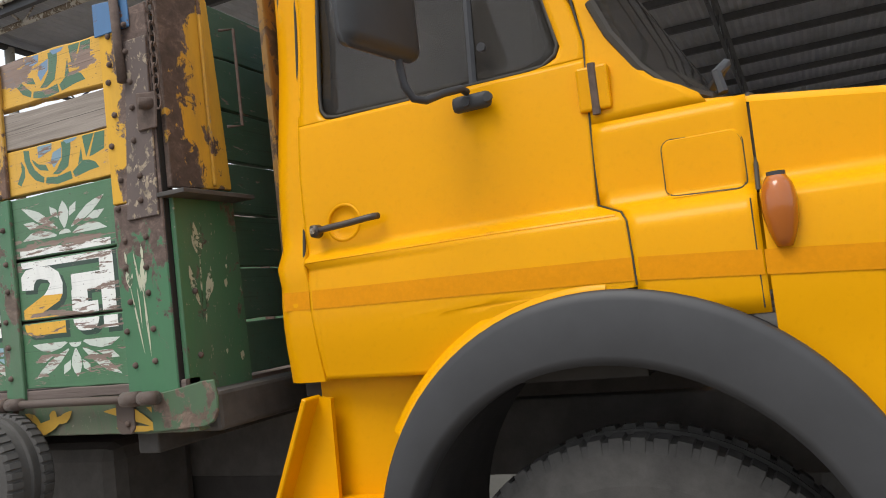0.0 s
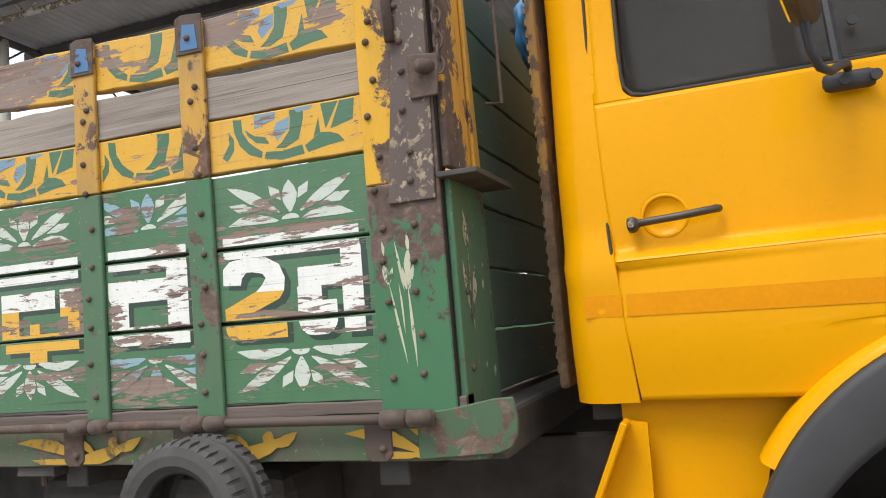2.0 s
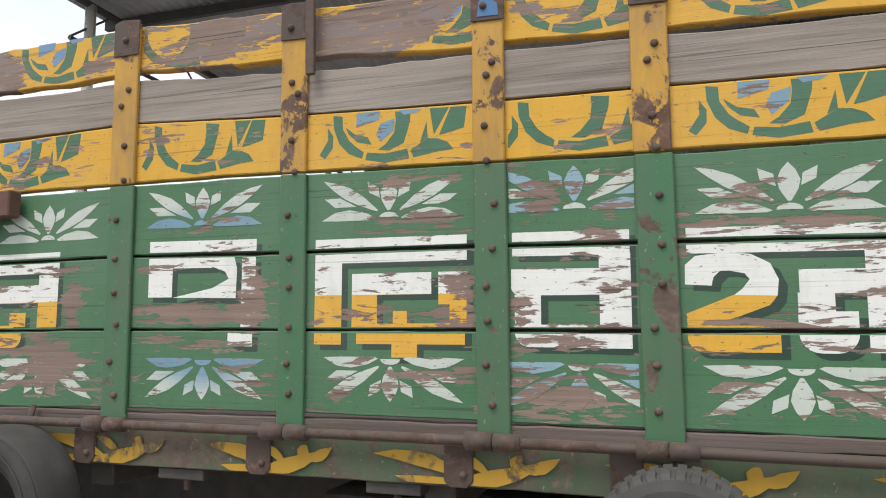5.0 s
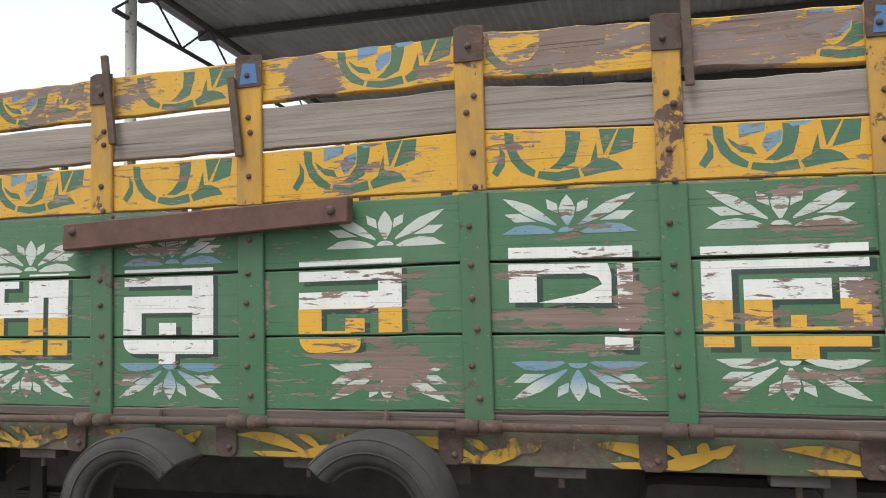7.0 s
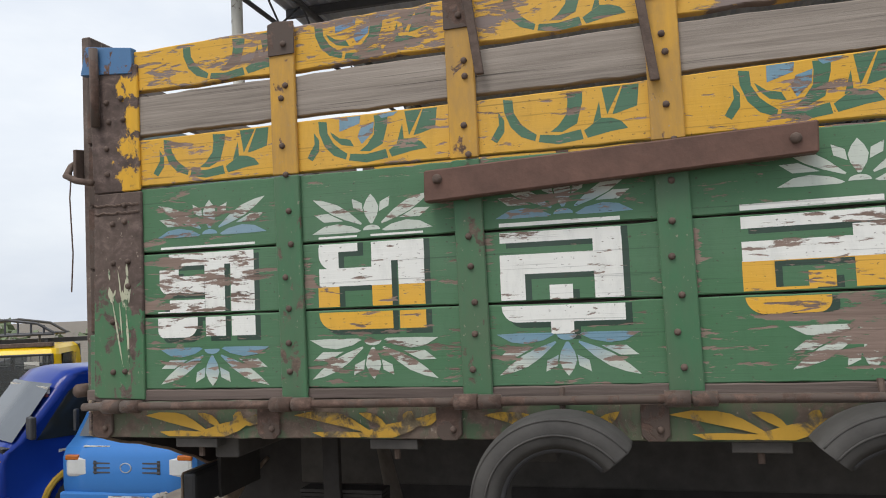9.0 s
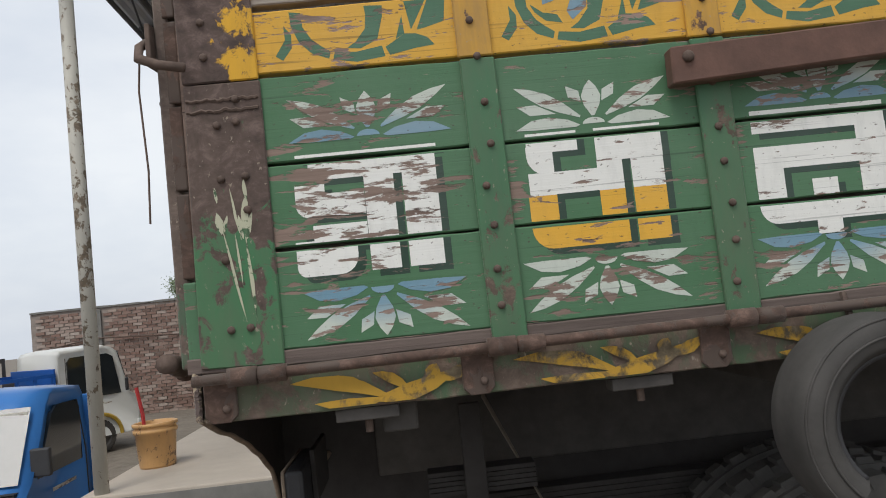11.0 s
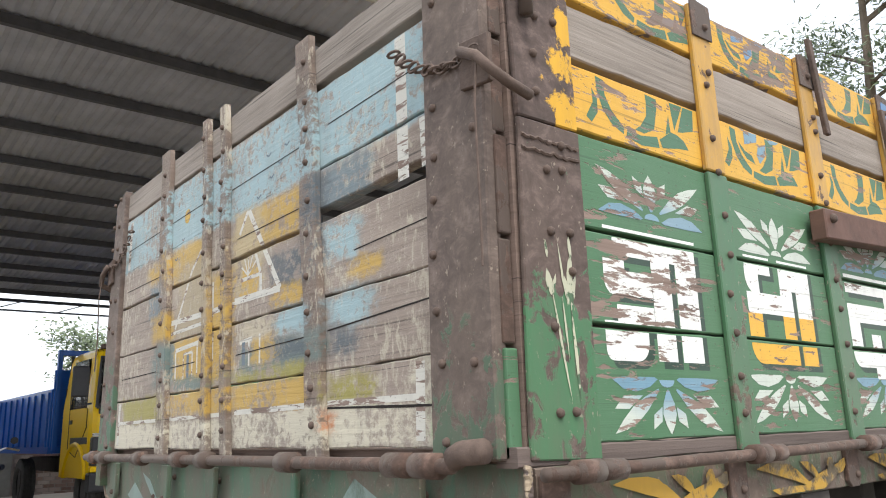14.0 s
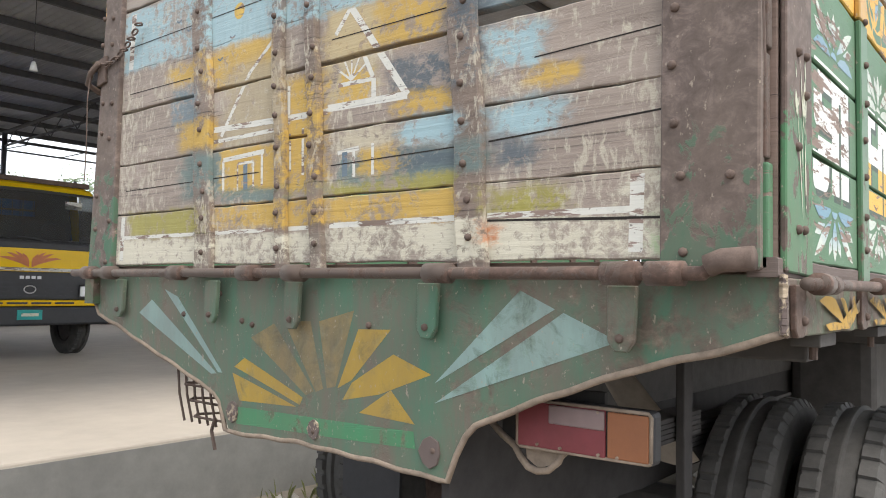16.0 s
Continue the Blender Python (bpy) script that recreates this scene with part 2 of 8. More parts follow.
def painted_wood(name, paint, chip=0.2, lo=WOOD_LO, hi=WOOD_HI, fade=0.25, rough=0.62, under=None, broad=0.3, worn=1.0, zones=(), spray=()):
    """Old paint on boards. chip 0 to 1: how much of it has flaked along the grain."""
    n = Nodes(name)
    wood, grain = bare_wood(n, lo, hi)
    flake = n.noise(n.pos((8, 8, 44)), 1.0, 7, 0.6, 0.6)
    patch = n.noise(n.pos((1.7, 1.7, 3.2)), 1.0, 4, 0.6, 0.8)
    fine = n.noise(n.pos((26, 26, 120)), 1.0, 5, 0.68, 0.3)
    f = n.math("ADD", n.math("MULTIPLY", flake, 1.0 - broad), n.math("MULTIPLY", patch, broad))
    f = n.math("ADD", f, n.math("MULTIPLY", n.math("SUBTRACT", fine, 0.26), 0.26))
    g = n.nt.nodes.new("ShaderNodeNewGeometry")
    for px, pz, rx, rz, amount in zones:
        v = n.add("ShaderNodeMapping")
        n.link(g.outputs["Position"], v.inputs["Vector"])
        v.inputs["Location"].default_value = (-px / rx, 0, -pz / rz)
        v.inputs["Scale"].default_value = (1 / rx, 0, 1 / rz)
        l = n.nt.nodes.new("ShaderNodeVectorMath")
        l.operation = "LENGTH"
        n.link(v.outputs["Vector"], l.inputs[0])
        r = n.nt.nodes.new("ShaderNodeMapRange")
        n.link(l.outputs["Value"], r.inputs[0])
        for sock, q in zip(list(r.inputs)[1:5], (0.4, 1.2, amount * worn, 0.0)):
            sock.default_value = q
        f = n.math("SUBTRACT", f, r.outputs[0])
    edge = 0.4 + 0.26 * chip
    mask = n.ramp(f, [(edge - 0.012, 0.0), (edge + 0.012, 1.0)])
    tone = n.noise(n.pos((0.9, 0.9, 1.6)), 2.0, 5, 0.6)
    c = n.mix(n.ramp(tone, [(0.3, 0.0), (0.75, fade)]), paint, tuple(min(1, 0.55 * q + 0.2) for q in paint))
    for px, pz in spray:
        v = n.add("ShaderNodeMapping")
        n.link(g.outputs["Position"], v.inputs["Vector"])
        v.inputs["Location"].default_value = (-px / 0.19, 0, -pz / 0.085)
        v.inputs["Scale"].default_value = (1 / 0.19, 0, 1 / 0.085)
        l = n.nt.nodes.new("ShaderNodeVectorMath")
        l.operation = "LENGTH"
        n.link(v.outputs["Vector"], l.inputs[0])
        c = n.mix(n.ramp(l.outputs["Value"], [(0.35, 0.85), (1.0, 0.0)]), c, (0.13, 0.28, 0.4))
    stain = n.noise(n.pos((10, 10, 3.0)), 1.6, 8, 0.72)
    c = n.mix(n.ramp(stain, [(0.5, 0.0), (0.8, 0.4)]), c, tuple(q * 0.45 + 0.02 for q in paint))
    line = n.noise(n.pos((1.6, 1.6, 150)), 1.0, 3, 0.5, 0.5)
    c = n.mix(n.ramp(line, [(0.3, 0.6), (0.37, 0.0)]), c, tuple(q * 0.3 + 0.015 for q in paint))
    speck = n.noise(n.pos((70, 70, 110)), 1.0, 2, 0.5)
    c = n.mix(n.ramp(speck, [(0.66, 0.0), (0.72, 0.7)]), c, tuple(w * 0.6 for w in lo))
    if under:
        wood = n.mix(n.ramp(n.noise(n.pos((3, 3, 18)), 1.5, 4), [(0.48, 0.0), (0.52, 1.0)]), wood, under)
    left = n.noise(n.pos((17, 17, 75)), 1.0, 6, 0.66, 0.4)
    wood = n.mix(n.ramp(left, [(0.6, 0.0), (0.63, 0.85)]), wood, tuple(0.7 * q + 0.06 for q in paint))
    h = n.math("ADD", n.math("MULTIPLY", mask, 0.7), n.math("MULTIPLY", grain, 0.5))
    n.bump(h, 0.5, 0.004)
    r = n.ramp(mask, [(0, 0.85), (1, rough)])
    n.set(Sheen_Weight=0.1, Sheen_Roughness=0.5, Sheen_Tint=(0.8, 0.75, 0.68))
    return n.set(Base_Color=n.mix(mask, wood, c), Roughness=r)


def weathered_wood(name, lo, hi):
    n = Nodes(name)
    wood, grain = bare_wood(n, lo, hi)
    n.bump(grain, 0.6, 0.004)
    return n.set(Base_Color=wood, Roughness=0.85)


def painted_steel(name, paint, wear=0.3, rust=(0.13, 0.07, 0.045), rough=0.5, dirt=0.3, lost=None, soft=0.012, grain=15, grime=0.0):
    """Brush-painted steel with rust breaking through; wear 0 to 1. lost: axis, from, to, amount: more of it is gone towards one end."""
    n = Nodes(name)
    a = n.noise(n.pos((grain, grain, grain * 0.8)), 1.0, 9, 0.66, 0.4)
    b = n.noise(n.pos((2, 2, 1.3)), 1.0, 4, 0.6)
    f = n.math("ADD", n.math("MULTIPLY", a, 0.6), n.math("MULTIPLY", b, 0.4))
    if lost:
        axis, lo, hi, amount = lost
        g = n.nt.nodes.new("ShaderNodeNewGeometry")
        s = n.nt.nodes.new("ShaderNodeSeparateXYZ")
        n.link(g.outputs["Position"], s.inputs[0])
        r = n.nt.nodes.new("ShaderNodeMapRange")
        n.link(s.outputs[axis], r.inputs[0])
        for sock, v in zip(list(r.inputs)[1:5], (lo, hi, 0.0, amount)):
            sock.default_value = v
        f = n.math("SUBTRACT", f, r.outputs[0])
    edge = 0.36 + 0.3 * wear
    mask = n.ramp(f, [(edge - soft, 0.0), (edge + soft, 1.0)])
    rt = n.ramp(n.noise(n.pos((20, 20, 26)), 1.0, 9, 0.72, 0.4), [(0.3, tuple(c * 0.45 for c in rust)), (0.52, rust), (0.72, tuple(c * 1.9 + 0.02 for c in rust))])
    stain = n.noise(n.pos((9, 9, 2.6)), 1.3, 8, 0.75)
    c = n.mix(n.ramp(stain, [(0.42, 0.0), (0.75, dirt)]), paint, tuple(q * 0.35 + 0.03 for q in paint))
    col = n.mix(mask, rt, c)
    if grime:
        run = n.noise(n.pos((13, 13, 2.2)), 1.0, 7, 0.68, 0.3)
        cloud = n.noise(n.pos((3.4, 3.4, 2.6)), 1.0, 6, 0.65)
        amount = n.math("ADD", n.math("MULTIPLY", run, 0.5), n.math("MULTIPLY", cloud, 0.5))
        col = n.mix(n.ramp(amount, [(0.4, 0.0), (0.6, grime)]), col, (0.15, 0.112, 0.088))
        fleck = n.noise(n.pos((75, 75, 48)), 1.0, 4, 0.65)
        col = n.mix(n.ramp(fleck, [(0.64, 0.0), (0.69, 0.75)]), col, (0.34, 0.28, 0.22))
    n.bump(n.math("ADD", mask, n.math("MULTIPLY", a, 0.5)), 0.35, 0.003)
    n.set(Sheen_Weight=0.15, Sheen_Roughness=0.5, Sheen_Tint=(0.8, 0.75, 0.68))
    return n.set(Base_Color=col, Roughness=n.ramp(mask, [(0, 0.85), (1, rough)]))


def car_paint(name, paint, rough=0.3, dust=0.18, coat=0.35):
    n = Nodes(name)
    a = n.noise(n.pos((1.2, 1.2, 1.0)), 1.4, 6, 0.6)
    b = n.noise(n.pos((60, 60, 60)), 1.0, 3, 0.6)
    c = n.mix(n.ramp(a, [(0.35, 0.0), (0.8, dust)]), paint, tuple(q * 0.72 for q in paint))
    c = n.mix(n.ramp(b, [(0.55, 0.0), (0.8, 0.15)]), c, tuple(q * 0.6 for q in paint))
    r = n.math("ADD", n.math("MULTIPLY", a, 0.22), rough - 0.1)
    n.bump(n.noise(n.pos((3.5, 3.5, 3.5)), 1.0, 2), 0.06, 0.02)
    n.set(Coat_Weight=coat, Coat_Roughness=0.14, Specular_IOR_Level=0.08)
    return n.set(Base_Color=c, Roughness=r)


def plain(name, col, rough=0.6, metal=0.0, vary=0.25, scale=8.0, bump=0.15, spec=0.5):
    n = Nodes(name)
    a = n.noise(n.pos((scale, scale, scale)), 1.0, 7, 0.65)
    b = n.noise(n.pos((scale * 0.15,) * 3), 1.0, 4, 0.6)
    lo, hi = tuple(c * (1 - vary) for c in col), tuple(min(1, c * (1 + vary)) for c in col)
    c = n.mix(0.4, n.ramp(a, [(0.3, lo), (0.7, hi)]), n.ramp(b, [(0.3, lo), (0.7, hi)]))
    if bump:
        n.bump(a, bump, 0.01)
    return n.set(Base_Color=c, Roughness=rough, Metallic=metal, Specular_IOR_Level=spec)


def dusty_glass(name, dust=0.3, tint=(0.3, 0.28, 0.26)):
    """Window glass under a thin, uneven film of dust."""
    n = Nodes(name)
    a = n.noise(n.pos((3, 3, 3)), 1.0, 5, 0.6)
    w = n.ramp(a, [(0.3, 1.0 - dust * 1.2), (0.7, 1.0 - dust * 0.7)])
    return n.set(Base_Color=tint, Roughness=0.06, Transmission_Weight=w, IOR=1.3)


def emissive_free(name, col, rough=0.2):
    n = Nodes(name)
    return n.set(Base_Color=col, Roughness=rough, Coat_Weight=0.5)


GREEN, YELLOW, WHITE = (0.054, 0.16, 0.07), (0.68, 0.37, 0.025), (0.8, 0.8, 0.76)
BLUE, DKGREEN, BROWN = (0.1, 0.22, 0.36), (0.01, 0.042, 0.024), (0.085, 0.058, 0.045)
M = {
    "green": painted_wood("green paint on boards", GREEN, 0.25, zones=WORN),
    "yellow_board": painted_wood("yellow paint on boards", YELLOW, 0.27, under=(0.3, 0.22, 0.2)),
    "yellow_bad": painted_wood("flaking yellow paint on boards", YELLOW, 0.42, under=(0.24, 0.19, 0.175), broad=0.55, zones=WORN_TOP),
    "grey_wood": weathered_wood("grey weathered board", (0.15, 0.125, 0.105), (0.33, 0.285, 0.245)),
    "ledge_wood": weathered_wood("dark dirty ledge", (0.055, 0.04, 0.034), (0.15, 0.115, 0.1)),
    "brown_wood": weathered_wood("brown weathered board", (0.1, 0.07, 0.055), (0.24, 0.17, 0.14)),
    "white_motif": painted_wood("white paint on boards", WHITE, 0.36, fade=0.15, worn=0.7, zones=WORN),
    "petal_white": painted_wood("thin white paint on boards", (0.56, 0.61, 0.54), 0.46, fade=0.5, worn=0.8, zones=WORN),
    "petal_spray": painted_wood("white paint with sprayed blue on boards", (0.56, 0.61, 0.54), 0.43, fade=0.4, worn=0.8, zones=WORN, spray=[(f[k], f[k + 1]) for f in LOTUS[0:5:2] for k in (0, 2)]),
    "yellow_motif": painted_wood("golden paint on boards", (0.74, 0.4, 0.03), 0.28, worn=0.6, zones=WORN),
    "green_motif": painted_wood("leaf green paint on boards", (0.05, 0.15, 0.08), 0.34),
    "dark_motif": painted_wood("dark green paint on boards", DKGREEN, 0.3, zones=WORN),
    "blue_motif": painted_wood("blue paint on boards", (0.13, 0.28, 0.38), 0.44, fade=0.85, zones=WORN),
    "sky_motif": painted_wood("sky blue paint on boards", (0.24, 0.4, 0.47), 0.42, fade=0.6, zones=WORN),
    "green_worn": painted_wood("worn leaf green paint on boards", (0.06, 0.15, 0.08), 0.52, broad=0.5, zones=WORN_TOP),
    "blue_worn": painted_wood("worn blue paint on boards", (0.13, 0.26, 0.42), 0.5, fade=0.5, broad=0.5, zones=WORN_TOP),
    "rear_yellow": painted_wood("faded yellow paint on boards", (0.62, 0.4, 0.06), 0.3, fade=0.5),
    "rear_blue": painted_wood("faded dark blue paint on boards", (0.09, 0.14, 0.18), 0.35, fade=0.4),
    "rear_white": painted_wood("faded white paint on boards", (0.62, 0.6, 0.53), 0.46, fade=0.6),
    "green_steel": painted_steel("green painted steel", (0.05, 0.165, 0.075), 0.21, rust=(0.12, 0.085, 0.065), grime=0.3),
    "yellow_steel": painted_steel("yellow painted rusty steel", (0.66, 0.35, 0.025), 0.32, dirt=0.5, grime=0.45),
    "brown_steel": painted_steel("brown painted rusty steel", BROWN, 0.46, rust=(0.1, 0.06, 0.045), rough=0.7),
    "blue_steel": painted_steel("blue painted steel", (0.06, 0.17, 0.35), 0.3),
    "rail_steel": painted_steel("green and brown painted rail", (0.065, 0.125, 0.06), 0.36, rust=(0.135, 0.095, 0.072), rough=0.75, soft=0.03, grime=0.7),
    "flap_steel": painted_steel("dull green painted sheet steel", (0.07, 0.16, 0.1), 0.27, rust=(0.15, 0.12, 0.09), rough=0.65, dirt=0.4, soft=0.05, grime=0.85),
    "mint_steel": painted_steel("pale mint paint on steel", (0.24, 0.36, 0.33), 0.2, rust=(0.12, 0.2, 0.15), soft=0.05, grime=0.3),
    "gold_steel": painted_steel("ochre paint on steel", (0.42, 0.27, 0.03), 0.24, rust=(0.13, 0.14, 0.075), soft=0.09, grime=0.3),
    "gold_faded": painted_steel("faded ochre paint on steel", (0.25, 0.185, 0.065), 0.4, rust=(0.12, 0.125, 0.085), soft=0.1, grime=0.4),
    "crack": plain("dark split in a board", (0.02, 0.016, 0.013), 0.95),
    "leaf_steel": painted_steel("bright green paint on steel", (0.045, 0.23, 0.1), 0.25, soft=0.04, rust=(0.14, 0.1, 0.07), grime=0.3),
    "white_steel": painted_steel("cream paint on steel", (0.6, 0.6, 0.48), 0.38, rust=(0.05, 0.14, 0.07)),
    "sprig_cream": painted_steel("worn cream paint on steel", (0.5, 0.5, 0.36), 0.29, rust=(0.07, 0.13, 0.07), grain=40),
    "tail_picture": painted_picture("faded landscape painted on boards"),
    "tail_strap": painted_picture("worn picture on brown steel straps", (0.085, 0.062, 0.05), (0.2, 0.15, 0.12), 0.045),
    "rail_yellow": painted_steel("faded yellow scrolls on the rail", (0.52, 0.3, 0.03), 0.3, rust=(0.13, 0.1, 0.06), rough=0.7, soft=0.03),
    "rust": plain("rusty steel", (0.115, 0.08, 0.064), 0.85, 0.0, 0.5, 30.0, 0.4),
    "cab": car_paint("deep yellow truck paint", (0.76, 0.342, 0.0002), 0.36, 0.3, 0.1),
    "cab_stripe": plain("orange reflective tape", (0.66, 0.25, 0.002), 0.55, 0, 0.1, 90.0, 0.04, 0.1),
    "seam": plain("dark rubber seal", (0.035, 0.028, 0.02), 0.7),
    "black_plastic": plain("dull black plastic", (0.035, 0.035, 0.038), 0.55, 0, 0.2, 25.0, 0.1),
    "arch": plain("dark grey rubber wheel arch", (0.036, 0.036, 0.038), 0.55, 0, 0.3, 5.0, 0.08),
    "tyre": plain("dusty tyre rubber", (0.066, 0.062, 0.057), 0.85, 0, 0.4, 18.0, 0.3),
    "old_tyre": plain("worn dusty old tyre rubber", (0.066, 0.062, 0.058), 0.85, 0, 0.5, 7.0, 0.3),
    "dusty_rim": plain("dusty rusty sheet edge", (0.26, 0.2, 0.15), 0.85, 0, 0.45, 30.0, 0.4),
    # blackened version of the chassis steel: the underbody's shade is in its colour
    "under_shade": plain("chassis steel blackened for shade", (0.04, 0.036, 0.034), 0.9, 0, 0.4, 12.0, 0.3),
    "flecked_plate": painted_steel("brown plate with pale flecks", (0.12, 0.088, 0.078), 0.34, rust=(0.34, 0.27, 0.19), rough=0.8, dirt=0.5, grain=42),
    # worn cab yellow, browned to carry the shade behind the cab
    "intake_shade": painted_steel("worn yellow intake paint darkened for shade", (0.3, 0.15, 0.02), 0.44, rust=(0.1, 0.06, 0.03), rough=0.7, dirt=0.6),
    "dark_under": plain("dirty dark chassis steel", (0.075, 0.068, 0.062), 0.85, 0, 0.4, 12.0, 0.3),
    "lens_orange": emissive_free("amber lens", (0.4, 0.105, 0.008), 0.25),
    "lens_red": plain("dusty red lens", (0.19, 0.035, 0.04), 0.5, 0, 0.2, 12.0, 0.1),
    "lens_amber": plain("dusty amber lens", (0.27, 0.1, 0.04), 0.5, 0, 0.2, 12.0, 0.1),
    "lens_pink": plain("dusty clear lens", (0.24, 0.17, 0.16), 0.5, 0, 0.2, 12.0, 0.1),
    "chrome": plain("worn bright metal", (0.55, 0.55, 0.55), 0.3, 0.9, 0.15, 20.0, 0.05),
    "glass": dusty_glass("dusty window glass", 0.2, (0.17, 0.155, 0.14)),
    "dark_glass": plain("dark tinted glass", (0.02, 0.024, 0.026), 0.08, 0, 0.2, 3.0, 0.0),
    "handle_brown": plain("worn dark brown metal", (0.07, 0.055, 0.045), 0.45, 0.3, 0.3, 40.0, 0.1),
    "interior": plain("dark cab lining", (0.05, 0.045, 0.04), 0.8),
    "concrete": plain("pale worn concrete", (0.45, 0.395, 0.33), 0.8, 0, 0.12, 3.0, 0.15),
    "concrete_side": plain("darker grey concrete", (0.2, 0.195, 0.18), 0.85, 0, 0.25, 5.0, 0.3),
    "dirt": plain("dry dirt with rubble", (0.17, 0.145, 0.115), 0.95, 0, 0.4, 6.0, 0.8),
    "roof_sheet": plain("dark roof sheet seen from below", (0.36, 0.375, 0.41), 0.6, 0.1, 0.3, 2.0, 0.1),
    "pole": painted_steel("whitewashed steel pole", (0.52, 0.5, 0.44), 0.36, rust=(0.18, 0.14, 0.1), rough=0.7),
    "dark_steel": plain("dark steel section", (0.075, 0.076, 0.082), 0.6, 0.2, 0.3, 10.0, 0.2),
    "bark": plain("grey bark", (0.14, 0.11, 0.08), 0.9, 0, 0.35, 12.0, 0.5),
    # leaf green made paler and greyer so that haze is in the colour
    "leaves": plain("green leaves paled for haze", (0.125, 0.165, 0.085), 0.6, 0, 0.45, 1.5, 0.0),
    "lamp_white": plain("white bulb glass", (0.75, 0.76, 0.74), 0.25, 0, 0.05, 10.0, 0.0),
    "mortar": plain("grey mortar", (0.3, 0.255, 0.225), 0.9, 0, 0.25, 10.0, 0.4),
}


# ---- building helpers ----
def part(name, bm, material, parent=None, label="", smooth=False):
    """Links a bmesh as one mesh object under a thing or a part."""
    me = bpy.data.meshes.new(name)
    bm.normal_update()
    bm.to_mesh(me)
    bm.free()
    me.materials.append(M[material] if isinstance(material, str) else material)
    if smooth:
        for p in me.polygons:
            p.use_smooth = True
    ob = new(name, me)
    if parent is not None:
        ob.parent = parent
    if label:
        ob["label"] = label
    return ob


def same_mesh(name, ob, at, parent=None, turn=None):
    """Another object on the same mesh, at a place."""
    c = new(name, ob.data)
    c.matrix_basis = Matrix.Translation(at) @ (turn if turn else Matrix.Identity(4))
    if parent is not None:
        c.parent = parent
    return c


def empty(name, label, category, group="", at=(0, 0, 0), turn=0.0):
    e = new(name)
    e.empty_display_size = 0.2
    e.matrix_basis = Matrix.Translation(at) @ Matrix.Rotation(radians(turn), 4, "Z")
    return tagged(e, label, category, group)


def add_box(bm, x0, x1, y0, y1, z0, z1, bevel=0.0):
    vs = [bm.verts.new((x, y, z)) for z in (z0, z1) for y in (y0, y1) for x in (x0, x1)]
    fs = [bm.faces.new([vs[i] for i in q]) for q in ((0, 2, 3, 1), (4, 5, 7, 6), (0, 1, 5, 4), (2, 6, 7, 3), (0, 4, 6, 2), (1, 3, 7, 5))]
    if bevel:
        bmesh.ops.bevel(bm, geom=list({e for f in fs for e in f.edges}), offset=bevel, segments=2, affect="EDGES", profile=0.5)
    return bm


def box(x0, x1, y0, y1, z0, z1, bevel=0.0):
    return add_box(bmesh.new(), x0, x1, y0, y1, z0, z1, bevel)


def add_tube(bm, a, b, r, seg=12, r2=None, caps=True):
    a, b = Vector(a), Vector(b)
    w = (b - a).normalized()
    u = w.orthogonal().normalized()
    v = w.cross(u)
    r2 = r if r2 is None else r2
    rings = []
    for p, q in ((a, r), (b, r2)):
        rings.append([bm.verts.new(p + q * (math.cos(t) * u + math.sin(t) * v)) for t in [2 * math.pi * i / seg for i in range(seg)]])
    for i in range(seg):
        j = (i + 1) % seg
        bm.faces.new((rings[0][i], rings[0][j], rings[1][j], rings[1][i]))
    if caps:
        bm.faces.new(rings[0][::-1])
        bm.faces.new(rings[1])
    return bm


def tube(a, b, r, seg=12, r2=None):
    return add_tube(bmesh.new(), a, b, r, seg, r2)


def add_path(bm, pts, r, seg=8):
    """A round bar bent along points."""
    pts = [Vector(p) for p in pts]
    rings = []
    u = None
    for i, p in enumerate(pts):
        w = (pts[min(i + 1, len(pts) - 1)] - pts[max(i - 1, 0)]).normalized()
        if u is None:
            u = w.orthogonal().normalized()
        u = (u - w * u.dot(w)).normalized()
        v = w.cross(u)
        rings.append([bm.verts.new(p + r * (math.cos(t) * u + math.sin(t) * v)) for t in [2 * math.pi * k / seg for k in range(seg)]])
    for a, b in zip(rings, rings[1:]):
        for i in range(seg):
            j = (i + 1) % seg
            bm.faces.new((a[i], a[j], b[j], b[i]))
    bm.faces.new(rings[0][::-1])
    bm.faces.new(rings[-1])
    return bm


def add_plate(bm, outline, d0, d1, axis="y"):
    """A flat outline extruded between two depths. axis y: outline is (x, z); axis x: outline is (y, z); axis z: (x, y)."""
    def at(p, d):
        return {"y": (p[0], d, p[1]), "x": (d, p[0], p[1]), "z": (p[0], p[1], d)}[axis]
    a = [bm.verts.new(at(p, d0)) for p in outline]
    b = [bm.verts.new(at(p, d1)) for p in outline]
    n = len(outline)
    bm.faces.new(a)
    bm.faces.new(b[::-1])
    for i in range(n):
        j = (i + 1) % n
        bm.faces.new((a[i], b[i], b[j], a[j]))
    return bm


def plate(outline, d0, d1, axis="y", bevel=0.0):
    bm = add_plate(bmesh.new(), outline, d0, d1, axis)
    bmesh.ops.recalc_face_normals(bm, faces=bm.faces)
    if bevel:
        bmesh.ops.bevel(bm, geom=list(bm.edges), offset=bevel, segments=1, affect="EDGES")
    return bm


